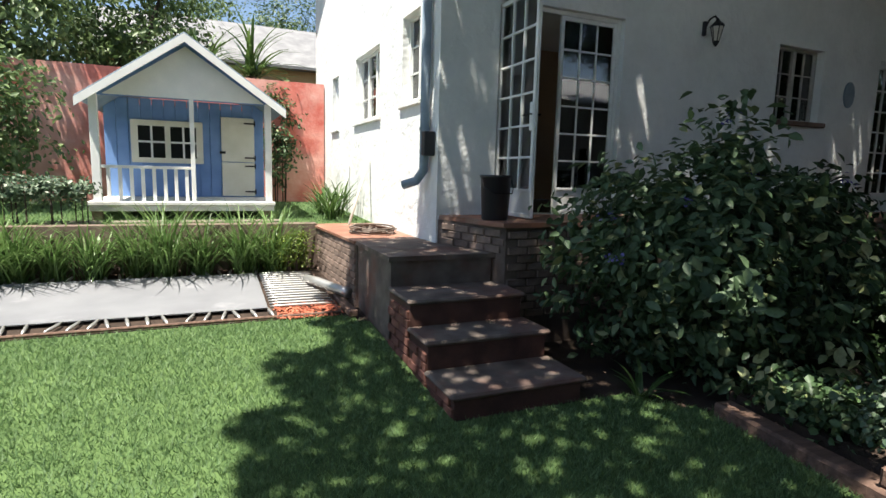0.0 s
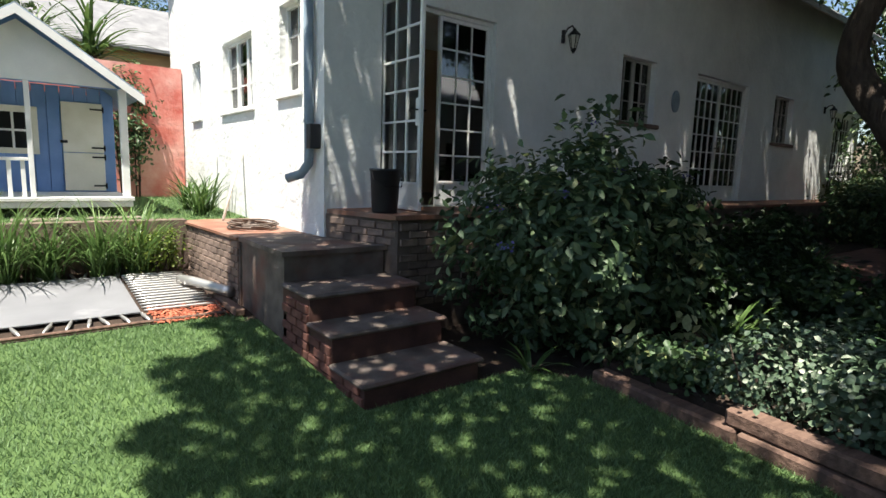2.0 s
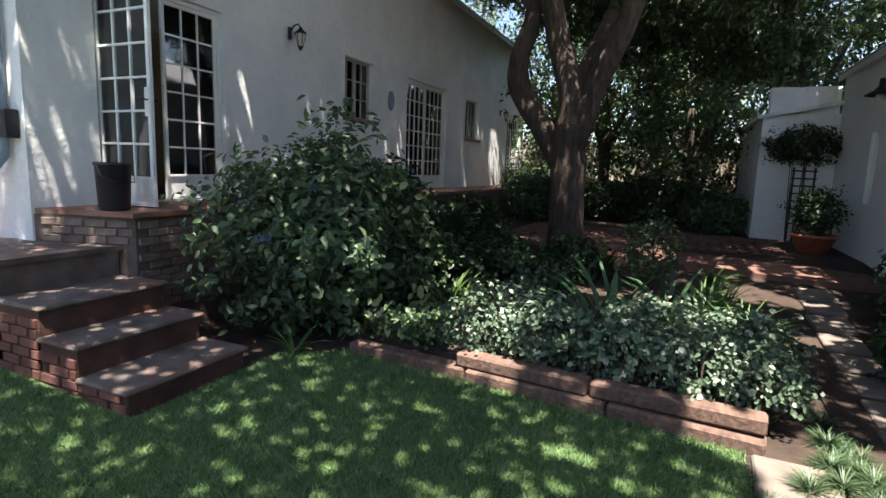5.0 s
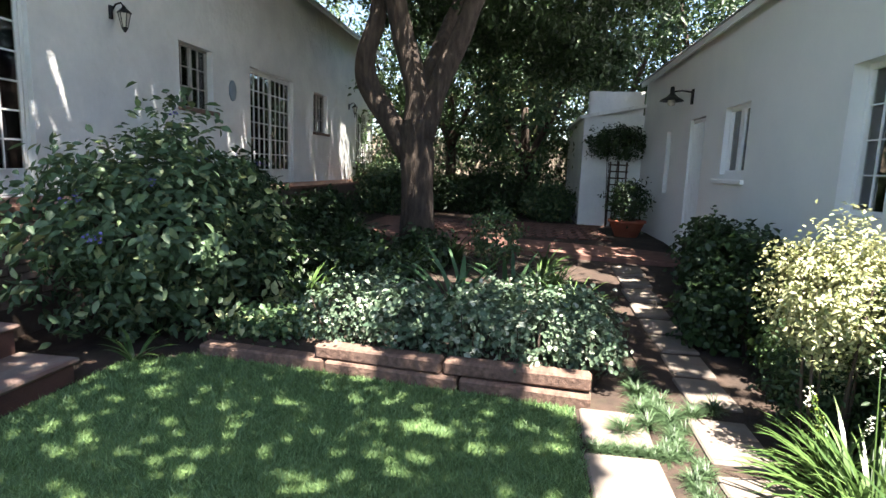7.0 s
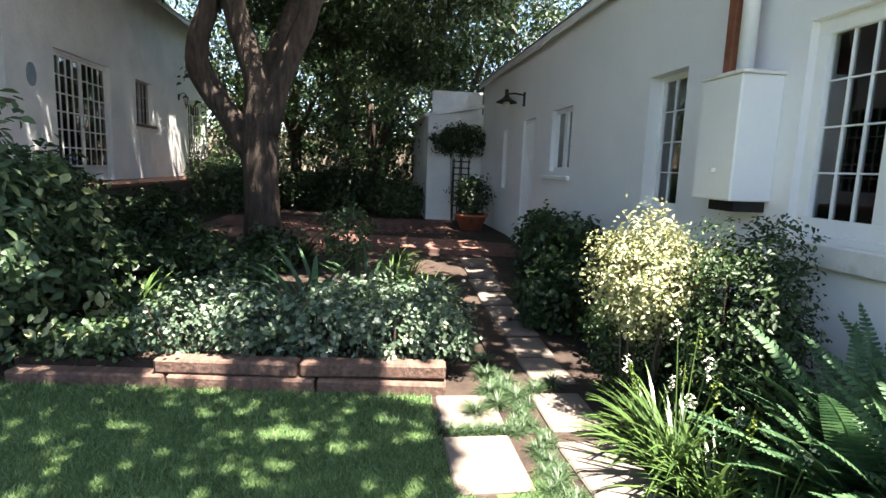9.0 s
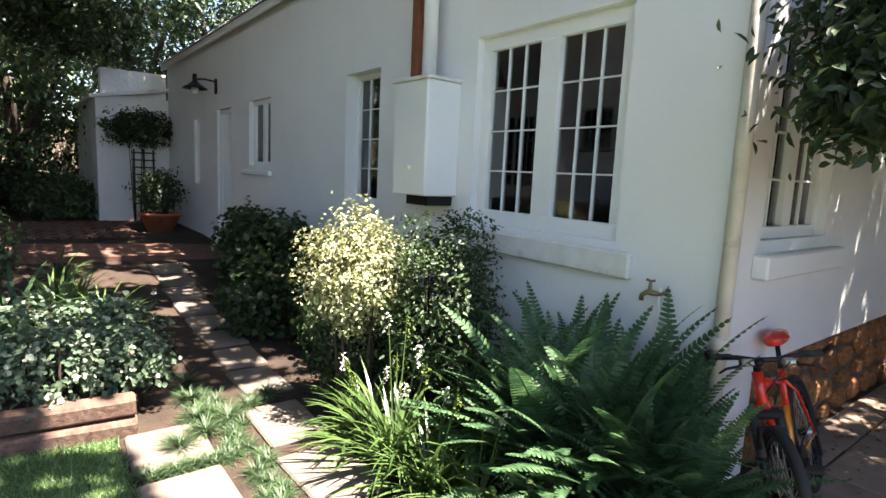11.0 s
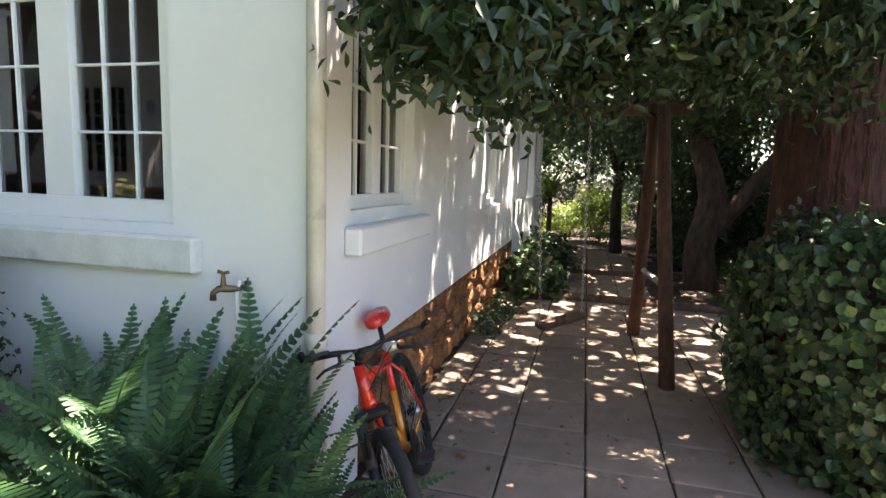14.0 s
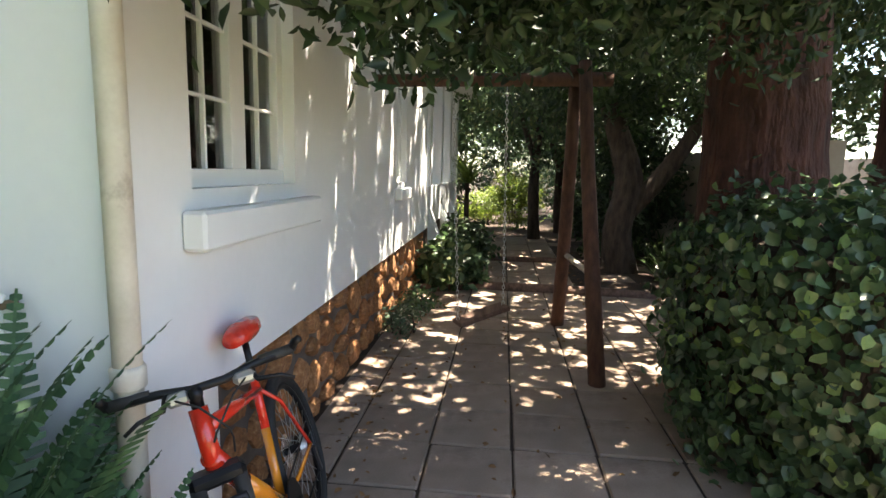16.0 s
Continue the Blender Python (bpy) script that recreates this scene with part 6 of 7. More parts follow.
for k, (x, y, q, h) in enumerate(((-2.7, -13.5, 1.0, 2.6), (-2.9, -16.0, 1.2, 3.0), (2.2, -15.8, 1.0, 2.4), (-2.4, -21.5, 1.3, 3.0), (2.6, -22, 1.3, 2.6), (-0.3, -27, 2.4, 3.6), (-3.4, -10.0, 0.6, 1.0), (-1.3, -24.0, 1.6, 5.0), (1.2, -23.5, 1.6, 5.0))):
    shrub("garden_shrub", x, y, (q, q, h * 0.5), h * 0.5, LEAF_MID if k % 2 else LEAF_DARK, 620 + k, "tall leafy shrub closing the far garden", 260, 18, 0.13, 0.14, stems=6)
for k, (x, y) in enumerate(((7.0, -12.0), (11.5, -11.5), (2.5, -12.8))):
    tree("garden_tree", ([(x, y, 0), (x + 0.1, y, 3), (x, y, 5.5)], [0.25, 0.2, 0.1]), [([(x, y, 3.2), (x + 0.8, y, 5.0), (x + 1.2, y, 6.4)], [0.12, 0.08, 0.03])], [((x, y, 6.8), (2.6, 2.4, 2.2), 330, 34, 0.26)], BARK, LEAF_DARK, 640 + k, "tall dark tree behind the second house", 0.18)
# plants along the side wall
shrub("broad_leaf_plant", 0.66, -8.75, (0.32, 0.45, 0.3), 0.3, LEAF_MID, 370, "broad-leaved plant at the foot of the white wall", 130, 12, 0.12, 0.09, ratio=0.7)
shrub("broad_leaf_plant", 0.6, -10.4, (0.38, 0.6, 0.4), 0.4, LEAF_DARK, 371, "dark leafy plant beside the porch", 130, 12, 0.11, 0.09, ratio=0.7)
shrub("wall_plant", 0.86, -6.6, (0.14, 0.28, 0.17), 0.17, LEAF_SAGE, 372, "small pale weedy plant by the stone plinth", 50, 10, 0.05, 0.05, stems=4)
shrub("wall_plant", 0.84, -7.4, (0.16, 0.3, 0.16), 0.16, LEAF_MID, 373, "small leafy plant by the stone plinth", 50, 10, 0.06, 0.05, stems=4)
strap_plant("cordyline", 0.75, -13.5, 80, 0.9, 0.05, 374, "spiky bright green cordyline by the porch", LEAF_BRIGHT, 1.3, (-0.2, 1.45))
part("stalk", Build().tube([(0.75, -13.5, 0), (0.75, -13.5, 1.35)], [0.06, 0.05], 8), BARK, bpy.data.objects["cordyline"])
for k in range(9):
    strap_plant("bed_plant", -2.9 + 0.18 * (k % 4) - 0.1 * (k // 4), -8.2 - 0.55 * k, 40, 0.6, 0.04, 380 + k, "dark strap-leaved plant along the beige wall", LEAF_STRAP, lift=(0.7, 1.5))
for k in range(6):
    shrub("path_shrub", -2.0 - 0.35 * (k % 2), -12.0 - 1.2 * k, (0.6, 0.7, 0.6), 0.55, LEAF_DARK, 390 + k, "dark shrub beside the far path", 110, 12, 0.11, 0.1)


# ivy mass round the big trunk
def ivy():
    root = thing("ivy", "thick dark ivy covering the tree's base", "ivy")
    # Solid bark-coloured core added to fill the inside of the leaf mass.
    core = Build()
    vs, n = [], 24
    prof = [(0.0, 0.0), (0.70, 0.0), (0.78, 0.4), (0.80, 0.9), (0.76, 1.22), (0.55, 1.34), (0.0, 1.38)]
    core.lathe((0, 0, 0), prof, n)
    core.v = [(-2.04 + x * (0.9 + 0.12 * noise.noise((x * 3, y * 3, z * 2))), -4.75 + y * 0.9, z * 0.95) for x, y, z in core.v]
    part("ivy_core", core, BARK, root)
    rg = np.random.default_rng(77)
    cnt = 11500
    a, z = rg.uniform(0, 6.283, cnt), rg.uniform(0, 1.42, cnt)
    rr = np.interp(z, [0, 0.4, 0.9, 1.22, 1.42], [0.74, 0.82, 0.85, 0.80, 0.5]) * (1 + 0.07 * np.sin(a * 5 + z * 4)) + rg.normal(0, 0.05, cnt)
    p = np.stack([-2.04 + 1.15 * rr * np.cos(a), -4.75 + 1.15 * rr * np.sin(a), z], 1)
    nn = np.stack([np.cos(a), np.sin(a), 0.25 + 0 * a], 1)
    q = rg.uniform(0, 1, 1100) ** 0.5 * 0.8
    b2 = rg.uniform(0, 6.283, 1100)
    p2 = np.stack([-2.04 + 1.1 * q * np.cos(b2), -4.75 + 1.1 * q * np.sin(b2), 1.40 + 0.08 * rg.normal(0, 1, 1100)], 1)
    n2 = np.tile([0, 0, 1.0], (1100, 1))
    part("foliage", leaf_mesh("foliage", np.concatenate([p, p2]), np.concatenate([nn, n2]), 0.066, LEAF_IVY, 78, 0.85, 0.5), None, root, kind="stuff")


ivy()
strap_plant("weed_tuft", -0.72, -3.3, 60, 0.14, 0.008, 401, "small grass tuft growing in the paving", category="weed")


# ---- swing ----
sw = thing("swing", "rustic gum-pole swing frame with a plank seat on chains", "swing")
AP = Vector((-0.60, -6.3, 2.30))
part("pole", Build().tube([(-0.74, -5.52, 0.0), (-0.70, -5.75, 0.75), (-0.66, -6.05, 1.6), AP + Vector((-0.02, 0.06, 0.12))], [0.062, 0.058, 0.055, 0.05], 10), POLE_WOOD, sw, smooth=True)
part("pole", Build().tube([(-0.60, -7.09, 0.0), (-0.60, -6.85, 0.8), (-0.58, -6.5, 1.7), AP + Vector((0.03, -0.06, 0.12))], [0.065, 0.06, 0.055, 0.05], 10), POLE_WOOD, sw, smooth=True)
part("beam", Build().tube([AP + Vector((-0.25, 0, 0)), (0.2, -6.3, 2.29), (1.055, -6.3, 2.28)], [0.058, 0.055, 0.052], 10), POLE_WOOD, sw, smooth=True)
part("brace", Build().tube([(-0.72, -5.95, 0.78), (-0.62, -6.85, 0.80)], 0.025, 8), BARK_PALE, sw, "pale cut branch across the legs")
m_seat = pose(0.13, -6.3, 0.33, 0, 14, 28)
part("swing_seat", Build().box((-0.24, -0.09, -0.02), (0.24, 0.09, 0.02), m_seat, 0.006), SLEEPER, sw)
link = Build()
pts = [(0.011 * math.cos(a), 0, 0.02 * math.sin(a)) for a in [2 * math.pi * k / 10 for k in range(10)]]
link.tube(pts, 0.0032, 5, True)
lm = link.mesh("chain_link", STEEL, True)
for sx, top in ((-0.22, -0.02), (0.22, 0.42)):
    e = m_seat @ Vector((sx, 0, 0.02))
    t = Vector((top, -6.3, 2.24))
    n = 52
    for k in range(n):
        o = part("chain_link", lm, None, sw)
        p = e.lerp(t, (k + 0.4) / n)
        o.matrix_basis = Matrix.Translation(p) @ pose(0, 0, 0, 0, 0, 90 * (k % 2)) @ Matrix.Diagonal((1, 1, (t - e).length / n / 0.034, 1))


# ---- bicycle leaning on the wall ----
def bicycle():
    root = thing("bicycle", "red and orange mountain bike leaning against the white wall", "bicycle")
    W = 0.335

    def wheel(x):
        tyre = Build().tube([(x + W * math.cos(a), 0, W + 0.01 + W * math.sin(a)) for a in [2 * math.pi * k / 40 for k in range(40)]], 0.028, 10, True)
        w = part("wheel", tyre, RUBBER, root, smooth=True)
        rim_ = Build().tube([(x + 0.295 * math.cos(a), 0, W + 0.01 + 0.295 * math.sin(a)) for a in [2 * math.pi * k / 40 for k in range(40)]], 0.013, 8, True)
        part("rim", rim_, BLACK_IRON, w, smooth=True)
        sp = Build()
        for k in range(28):
            a = 2 * math.pi * k / 28
            sp.tube([(x + 0.02 * math.cos(a + 1), 0.03 * (1 if k % 2 else -1), W + 0.01 + 0.02 * math.sin(a + 1)), (x + 0.29 * math.cos(a), 0, W + 0.01 + 0.29 * math.sin(a))], 0.0014, 4)
        part("spokes", sp, STEEL, w)
        hub = Build().tube([(x, -0.06, W + 0.01), (x, 0.06, W + 0.01)], 0.02, 10)
        part("hub", hub, BLACK_IRON, w)
        disc = Build().tube([(x, -0.045, W + 0.01), (x, -0.048, W + 0.01)], 0.08, 20)
        part("brake_disc", disc, CHROME, w)
        return w

    front = wheel(0.0)
    wheel(-1.06)
    head_t, head_b = Vector((-0.30, 0, 0.90)), Vector((-0.26, 0, 0.74))
    seat_t, bb, rear = Vector((-0.86, 0, 0.80)), Vector((-0.66, 0, 0.32)), Vector((-1.06, 0, W + 0.01))
    part("head_tube", Build().tube([head_b - Vector((0, 0, 0.02)), head_t + Vector((0, 0, 0.02))], 0.030, 12), BIKE_RED, root, smooth=True)
    part("top_tube", Build().tube([head_t - Vector((0, 0, 0.05)), seat_t - Vector((0, 0, 0.06))], [0.026, 0.020], 10), BIKE_RED, root, smooth=True)
    dtm = head_b.lerp(bb, 0.35)
    part("down_tube", Build().tube([head_b + Vector((0, 0, 0.03)), dtm], [0.034, 0.033], 12), BIKE_RED, root, smooth=True)
    part("down_tube", Build().tube([dtm, bb], [0.0325, 0.030], 12), BIKE_ORANGE, root, smooth=True)
    stm = seat_t.lerp(bb, 0.42)
    part("seat_tube", Build().tube([seat_t, stm], 0.019, 10), BIKE_RED, root, smooth=True)
    part("seat_tube", Build().tube([stm, bb], 0.0185, 10), BIKE_ORANGE, root, smooth=True)
    for s in (-1, 1):
        part("seat_stay", Build().tube([seat_t - Vector((0, 0, 0.06)), seat_t.lerp(rear, 0.35) + Vector((0, 0.045 * s, 0)), rear + Vector((0, 0.065 * s, 0))], 0.009, 8), BIKE_RED if s > 0 else BIKE_ORANGE, root, smooth=True)
        part("chain_stay", Build().tube([bb, bb.lerp(rear, 0.4) + Vector((0, 0.045 * s, 0)), rear + Vector((0, 0.065 * s, 0))], 0.010, 8), BIKE_ORANGE, root, smooth=True)
        fk = part("fork_leg", Build().tube([(-0.225, 0.062 * s, 0.66), (0.0, 0.062 * s, W - 0.02)], [0.020, 0.024], 10), BLACK_IRON, root, smooth=True)
        part("stanchion", Build().tube([(-0.245, 0.062 * s, 0.72), (-0.12, 0.062 * s, 0.52)], 0.0245, 10), GRIP, fk, smooth=True)
    part("fork_crown", Build().box((-0.285, -0.085, 0.685), (-0.205, 0.085, 0.735), None, 0.015), BLACK_IRON, root)
    part("fork_arch", Build().tube([(-0.13, -0.066, 0.56), (-0.15, -0.055, 0.66), (-0.15, 0.055, 0.66), (-0.13, 0.066, 0.56)], 0.014, 8), BLACK_IRON, root, smooth=True)
    part("stem", Build().tube([(-0.305, 0, 0.92), (-0.31, 0, 0.955), (-0.24, 0, 0.985)], [0.020, 0.022, 0.022], 10), BLACK_IRON, root, smooth=True)
    bar = part("handlebar", Build().tube([(-0.27, -0.275, 1.005), (-0.25, -0.14, 1.0), (-0.24, -0.05, 0.985), (-0.24, 0.05, 0.985), (-0.25, 0.14, 1.0), (-0.27, 0.275, 1.005)], 0.014, 10), BLACK_IRON, root, smooth=True)
    for s in (-1, 1):
        part("grip", Build().tube([(-0.26, 0.165 * s, 1.003), (-0.272, 0.28 * s, 1.005)], 0.018, 10), GRIP, bar, smooth=True)
        part("bar_end", Build().tube([(-0.273, 0.28 * s, 1.002), (-0.25, 0.29 * s, 1.03), (-0.19, 0.29 * s, 1.05)], 0.014, 8), BLACK_IRON, bar, smooth=True)
        part("brake_lever", Build().tube([(-0.24, 0.125 * s, 0.99), (-0.19, 0.14 * s, 0.965), (-0.185, 0.21 * s, 0.955), (-0.17, 0.25 * s, 0.935)], [0.010, 0.009, 0.007, 0.006], 8), BLACK_IRON, bar, smooth=True)
        part("brake_body", Build().box((-0.25, 0.10 * s - 0.03, 0.955), (-0.20, 0.10 * s + 0.04, 0.995), None, 0.012), STEEL, bar)
        part("cable", Build().tube([(-0.21, 0.11 * s, 0.98), (-0.13, 0.05 * s, 0.96), (-0.14, -0.02 * s, 0.86), (-0.22, -0.03 * s, 0.80), (-0.30, -0.03 * s, 0.72)], 0.0035, 6), RUBBER, bar, smooth=True)
    part("seat_post", Build().tube([seat_t, seat_t + Vector((-0.05, 0, 0.15))], 0.0145, 10), BLACK_IRON, root, smooth=True)
    sb = Build()
    c = seat_t + Vector((-0.06, 0, 0.185))
    prof = []
    for k in range(9):
        t = k / 8
        prof.append((c + Vector((0.14 - 0.27 * t, 0, 0.005 * math.sin(6 * t))), 0.026 + 0.036 * math.sin(math.pi * min(1, t * 0.75 + 0.1))))
    sb.tube([p for p, _ in prof], [q for _, q in prof], 14)
    cz = c.z
    sb.v = [(x, y * 1.15 + 0.004 * noise.noise((x * 40, y * 40, z * 40)), cz + (z - cz) * 0.8 + 0.006 * noise.noise((x * 30, y * 30, z * 30))) for x, y, z in sb.v]
    part("saddle", sb, SADDLE_RED, root, "saddle wrapped in a red plastic cover", smooth=True)
    part("crankset", Build().tube([bb + Vector((0, 0.05, 0)), bb + Vector((0, 0.058, 0))], 0.085, 24), BLACK_IRON, root)
    for s, dx in ((1, 0.17), (-1, -0.17)):
        cr = part("crank", Build().tube([bb + Vector((0, 0.07 * s, 0)), bb + Vector((dx, 0.085 * s, 0.01))], 0.011, 8), BLACK_IRON, root)
        part("pedal", Build().box(tuple(bb + Vector((dx - 0.045, 0.085 * s if s > 0 else -0.175, -0.005))), tuple(bb + Vector((dx + 0.045, 0.175 * s if s > 0 else -0.085, 0.02))), None, 0.006), BLACK_PLASTIC, cr)
    part("rear_derailleur", Build().box((-1.08, 0.06, 0.20), (-1.04, 0.08, 0.33), None, 0.008), BLACK_IRON, root)
    part("cassette", Build().tube([rear + Vector((0, 0.03, 0)), rear + Vector((0, 0.055, 0))], [0.055, 0.03], 20), STEEL, root)
    part("chain", Build().tube([bb + Vector((0, 0.054, 0.085)), rear + Vector((0, 0.045, 0.05))], 0.004, 5).tube([bb + Vector((0, 0.054, -0.085)), rear + Vector((0.02, 0.06, -0.14))], 0.004, 5), BLACK_IRON, root)
    hinge, axis = head_b, (head_t - head_b).normalized()
    steer = Matrix.Translation(hinge) @ Matrix.Rotation(radians(26), 4, axis) @ Matrix.Translation(-hinge)
    for o in root.children:
        if o.name.split(".")[0] in ("fork_leg", "fork_crown", "fork_arch", "stem", "handlebar") or o.name == front.name:
            o.matrix_basis = steer
            if o.name == "handlebar":
                o.matrix_basis = steer @ pose(-0.05, 0.045, 0)
    return root


bike = bicycle()
bike.matrix_basis = pose(0.53, -2.90, 0.05, 0, 0, 102) @ pose(0, 0, 0, 18, 0, 0) @ Matrix.Scale(0.92, 4)

# ---- pieces: paving, stepping stones, sleepers, bricks, stones ----
pave = tagged(new("pavement_yard", Build().box((-2.4, -14.5, -0.1), (EX + 0.04, -1.45, 0.05)).mesh("pavement_yard", SOIL)), "square concrete paving slabs with earth joints and fallen leaves", "paving", kind="structure")
slabs = [Build().box((-0.2195, -0.2195, -0.02), (0.2195, 0.2195, 0.026), None, 0.008).mesh("slab", SLAB) for _ in range(1)]
r = random.Random(12)
S = 0.452
for i in range(-5, 3):
    for j in range(0, 29):
        x, y = -0.118 + S * (i + 0.5), -4.968 + S * (7.5 - j)
        if y > -1.6 or (x > 0.95 and y > -3.4):
            continue
        if 0.95 > x > 0.6 and y > -3.2:
            continue
        if j > 15 and (i > 0 or i < -2) and (i * 7 + j) % 5:
            continue
        o = part("slab", slabs[0], None, pave)
        wide = 1.0
        if x > 0.95:
            x, wide = 0.915, 0.56
        o.matrix_basis = pose(x + r.uniform(-0.004, 0.004), y + r.uniform(-0.004, 0.004), 0.034 + r.uniform(-0.004, 0.005), r.uniform(-0.5, 0.5), r.uniform(-0.5, 0.5), r.uniform(-0.6, 0.6)) @ Matrix.Diagonal((wide, 1, 1, 1))
logs = thing("log_edging", "half-buried brown log across the paved yard", "log edging")
part("log", Build().tube([(0.98, -8.35, 0.07), (0.2, -8.6, 0.08), (-0.9, -8.55, 0.09), (-1.95, -8.5, 0.08)], [0.07, 0.075, 0.07, 0.06], 10), SLEEPER, logs, smooth=True)
logs2 = thing("log_edging", "brown log step further along the yard", "log edging")
part("log", Build().tube([(0.2, -10.9, 0.07), (-0.8, -10.95, 0.08), (-1.6, -10.9, 0.08)], [0.06, 0.06, 0.055], 10), SLEEPER, logs2, smooth=True)
fall = np.random.default_rng(21)
n = 900
lp = np.stack([fall.uniform(-2.2, 0.95, n), -1.7 - 11 * fall.random(n), np.full(n, 0.066)], 1)
edge_bias = fall.random(n) < 0.5
lp[edge_bias, 0] = 0.95 - np.abs(fall.normal(0, 0.25, edge_bias.sum()))
tagged(new("fallen_leaves", leaf_mesh("fallen_leaves", lp, np.tile([0, 0, 1.6], (n, 1)), 0.045, DRY, 22, 0.5, 0.0)), "dry fallen leaves on the paving", "fallen leaves", kind="stuff")

path = tagged(new("pavement_path", Build().prism([(2.0, -0.6), (3.6, -0.6), (4.0, -1.3), (9, -1.4), (9, -2.1), (2.0, -2.05)], -0.1, 0.003).mesh("pavement_path", SOIL)), "pale stepping stones between lily turf and the raised bed", "stepping stones", kind="structure")
stones = [(3.25, -0.90, 0.50, 0.44), (2.55, -0.88, 0.62, 0.44), (1.85, -0.95, 0.55, 0.44), (3.20, -1.62, 0.62, 0.40), (2.45, -1.60, 0.62, 0.42), (1.75, -1.62, 0.6, 0.4), (4.02, -1.72, 0.58, 0.36), (4.66, -1.76, 0.52, 0.36), (5.3, -1.80, 0.52, 0.36), (5.95, -1.82, 0.52, 0.38), (6.6, -1.84, 0.52, 0.4), (7.25, -1.86, 0.52, 0.42), (7.9, -1.9, 0.52, 0.42), (8.55, -1.92, 0.52, 0.44)]
for x, y, w, d in stones:
    o = part("stepping_stone", Build().box((-w / 2, -d / 2, -0.04), (w / 2, d / 2, 0.022), None, 0.012), STEP_STONE, path)
    o.matrix_basis = pose(x, y, ground_z(x, y) + 0.006, r.uniform(-0.6, 0.6), -2 if x > 6.5 else 0, r.uniform(-3, 3))

patio = tagged(new("pavement_patio", Build().prism([(9.0, -2.9), (14.05, -2.9), (14.05, 3.4), (10.2, 3.4), (9.4, 0.6)], 0.1, [0.28, 0.372, 0.372, 0.372, 0.33]).mesh("pavement_patio", PATIO)), "shaded red brick patio in the courtyard", "patio", kind="structure")
pb = Build().box((-0.108, -0.052, -0.01), (0.108, 0.052, 0.012), None, 0.004).mesh("brick", PATIO)
for i in range(14):
    for j in range(20):
        o = part("brick", pb, None, patio)
        o.matrix_basis = pose(10.9 + 0.222 * i + 0.11 * (j % 2), -1.9 + 0.110 * 2 * j, 0.378, r.uniform(-1, 1), r.uniform(-1, 1), 0 if (i + j) % 2 else 90)

edge = thing("sleeper_edging", "weathered railway sleepers stacked round the raised bed", "sleepers")
p0, p1 = Vector((3.98, 2.55, 0)), Vector((3.60, -0.80, 0))
ang = math.degrees(math.atan2(p1.y - p0.y, p1.x - p0.x))
for lvl, cuts in enumerate(((0.0, 0.36, 0.70, 1.0), (0.33, 0.66, 1.0))):
    for a, c in zip(cuts, cuts[1:]):
        q0, q1 = p0.lerp(p1, a), p0.lerp(p1, c)
        le = (q1 - q0).length - 0.02
        o = part("sleeper", Build().box((0, -0.07, 0), (le, 0.09, 0.115), None, 0.018), SLEEPER, edge)
        o.matrix_basis = Matrix.Translation(q0 + Vector((0.03 * lvl, 0, -0.01 + 0.118 * lvl))) @ pose(0, 0, 0, r.uniform(-2, 2), r.uniform(-0.5, 0.5), ang + r.uniform(-1, 1))

# bricks of the steps' sides and the stoep
BR = Build().box((-0.107, -0.012, -0.034), (0.107, 0.014, 0.034), None, 0.006).mesh("brick", BRICK)
BG = Build().box((-0.107, -0.012, -0.034), (0.107, 0.014, 0.034), None, 0.006).mesh("brick", BRICK_GREY)


def course(parent, a, c, z, mesh, off):
    a, c = Vector(a), Vector(c)
    d = c - a
    le, an = d.length, math.degrees(math.atan2(d.y, d.x))
    s = off
    while s < le - 0.05:
        w = min(0.214, le - s)
        o = part("brick", mesh, None, parent)
        p = a + d.normalized() * (s + w / 2)
        o.matrix_basis = pose(p.x, p.y, z, r.uniform(-1.5, 1.5), r.uniform(-1, 1), an) @ Matrix.Diagonal((max(0.15, (w - 0.01) / 0.214), r.uniform(0.8, 1.3), 1, 1))
        s += 0.226


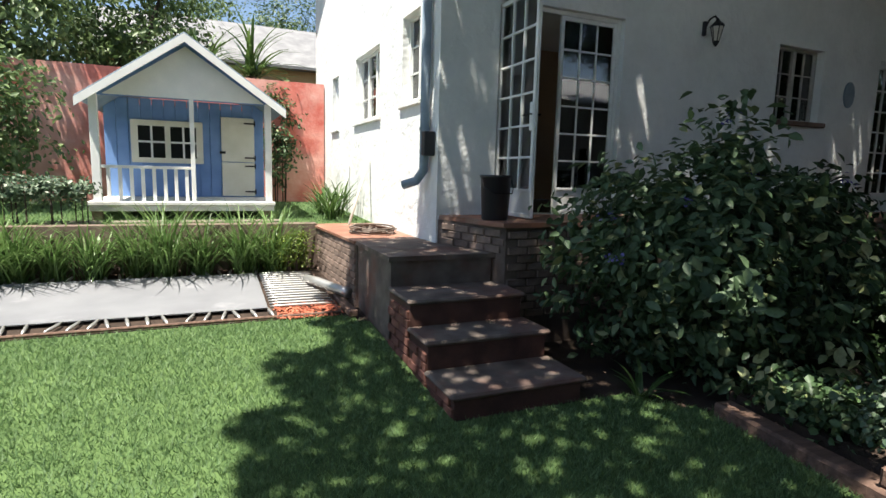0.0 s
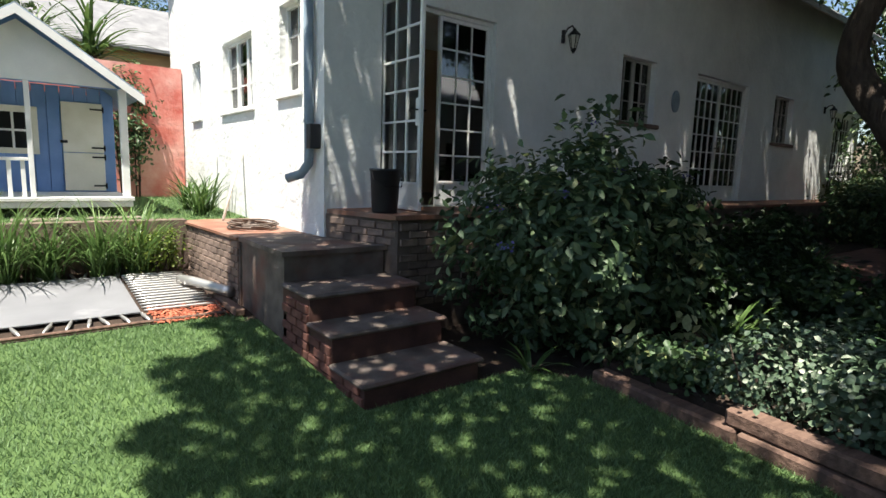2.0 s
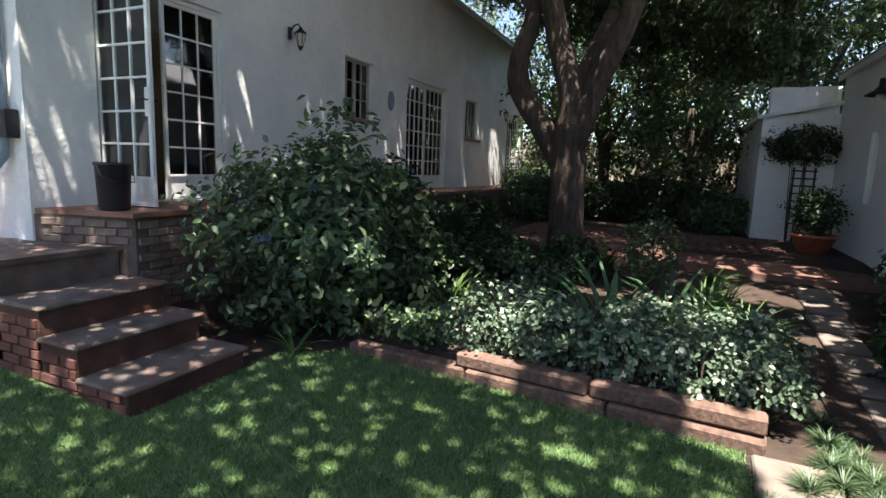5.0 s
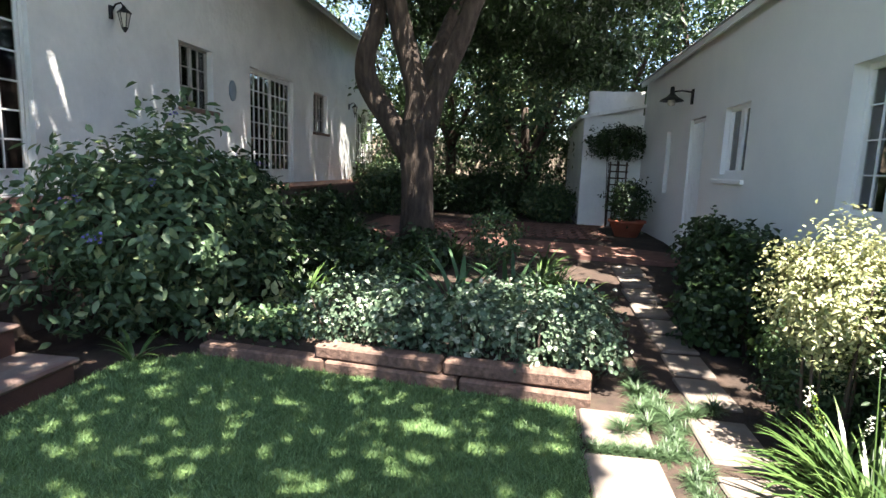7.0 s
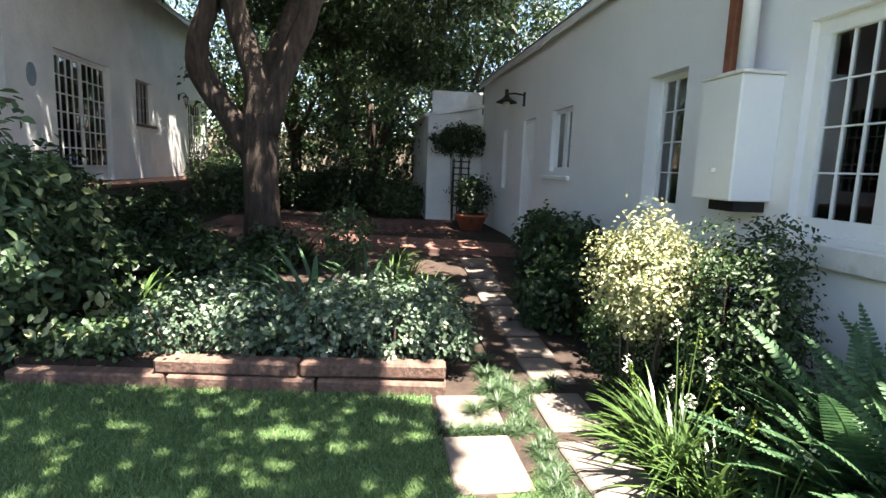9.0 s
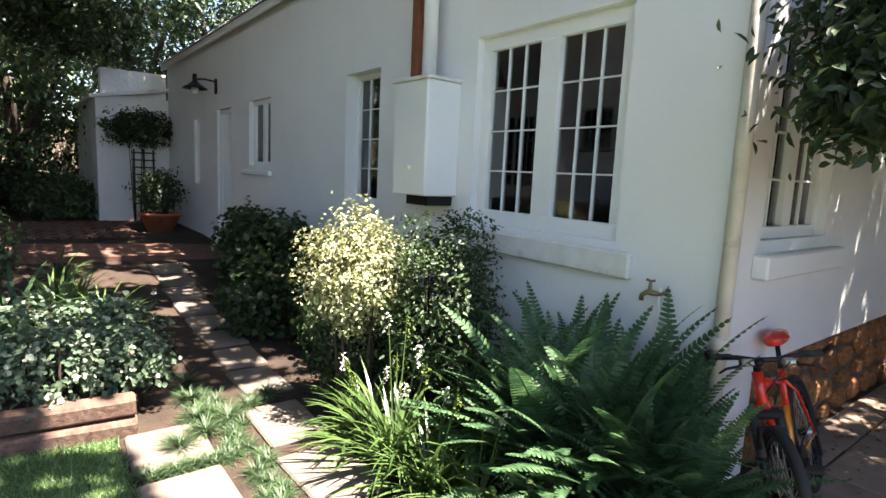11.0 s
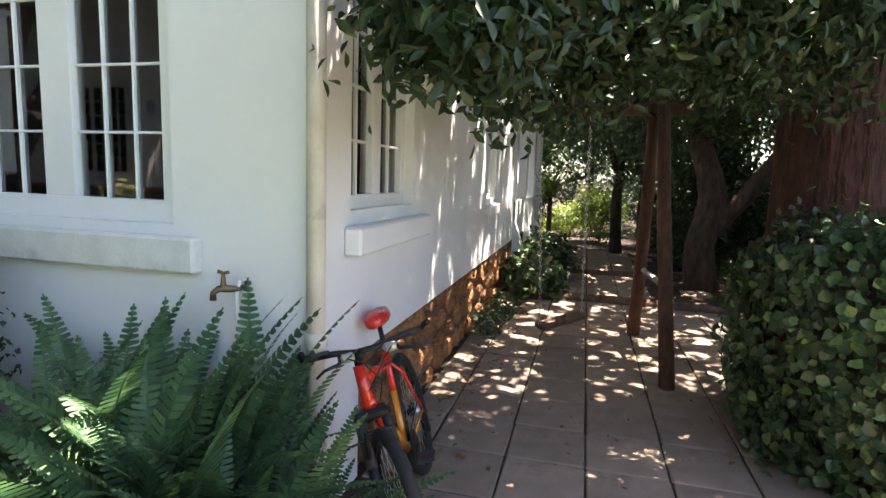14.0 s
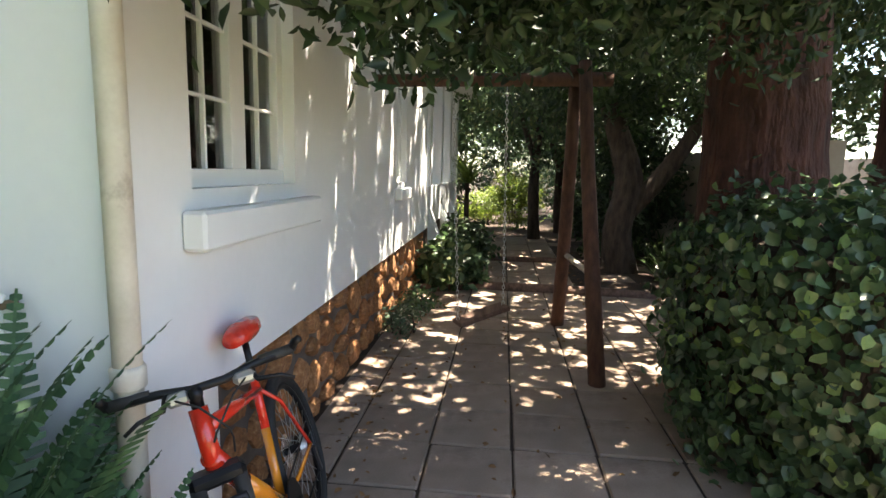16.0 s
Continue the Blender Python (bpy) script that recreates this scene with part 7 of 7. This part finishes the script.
for k, (y0, zt, y1) in enumerate(treads[:3]):
    lo = 0.04 if k == 0 else treads[k - 1][1] + 0.03
    zz, c = 0.035, 0
    while zz < zt - 0.06:
        end = treads[k + 1][0] + 0.02
        course(stair, (SX0 + 0.012, end, 0), (SX0 + 0.012, y0 + 0.03, 0), zz, BR, -0.1 * (c % 2) + 0.1)
        zz, c = zz + 0.078, c + 1
stoep = bpy.data.objects["stoep"]
c, zz = 0, 0.95
while zz < DECK - 0.06:
    course(stoep, (2.95, 5.38, 0), (3.235, 4.46, 0), zz, BG, 0.02 + 0.11 * (c % 2))
    zz, c = zz + 0.078, c + 1
c, zz = 0, 0.32
while zz < DECK - 0.06:
    course(stoep, (3.26, 4.44, 0), (4.6, 4.44, 0), zz, BG, 0.0 + 0.11 * (c % 2))
    course(stoep, (7.0, 4.44, 0), (9.2, 4.44, 0), zz, BG, 0.0 + 0.11 * (c % 2))
    zz, c = zz + 0.078, c + 1
ledge = bpy.data.objects["ledge"]
c, zz = 0, 0.20
while zz < 0.86:
    course(ledge, (2.018, 7.84, 0), (2.115, 5.80, 0), zz, BG, 0.02 + 0.11 * (c % 2))
    zz, c = zz + 0.078, c + 1

# stones of the plinth
plinth = bpy.data.objects["plinth"]


def stone_mesh(seed):
    q = random.Random(seed)
    n = 7
    ring = [(math.cos(2 * math.pi * k / n + q.uniform(-0.25, 0.25)) * q.uniform(0.85, 1.08), math.sin(2 * math.pi * k / n + q.uniform(-0.25, 0.25)) * q.uniform(0.85, 1.08)) for k in range(n)]
    vs = [(0.04, a, b) for a, b in ring] + [(-0.012, a * 0.93, b * 0.93) for a, b in ring] + [(-0.03 - 0.012 * q.random(), a * 0.62, b * 0.62) for a, b in ring]
    fs = [(k, (k + 1) % n, n + (k + 1) % n, n + k) for k in range(n)] + [(n + k, n + (k + 1) % n, 2 * n + (k + 1) % n, 2 * n + k) for k in range(n)] + [tuple(range(2 * n, 3 * n))]
    return Build().add(vs, fs).mesh("stone", STONE)


SM = [stone_mesh(k) for k in range(8)]
y = MY - 0.62
col = 0
while y > -9.2:
    w = r.uniform(0.20, 0.34)
    zz = 0.02
    while zz < PLINTH - 0.03:
        h = min(r.uniform(0.14, 0.26), PLINTH - zz)
        if PLINTH - zz - h < 0.08:
            h = PLINTH - zz
        o = part("stone", SM[r.randrange(8)], None, plinth)
        o.matrix_basis = pose(EX + 0.045, y - w / 2 + r.uniform(-0.02, 0.02), zz + h / 2) @ Matrix.Diagonal((1, w / 2 * 1.02, h / 2 * 1.0, 1))
        zz += h
    y -= w
    col += 1
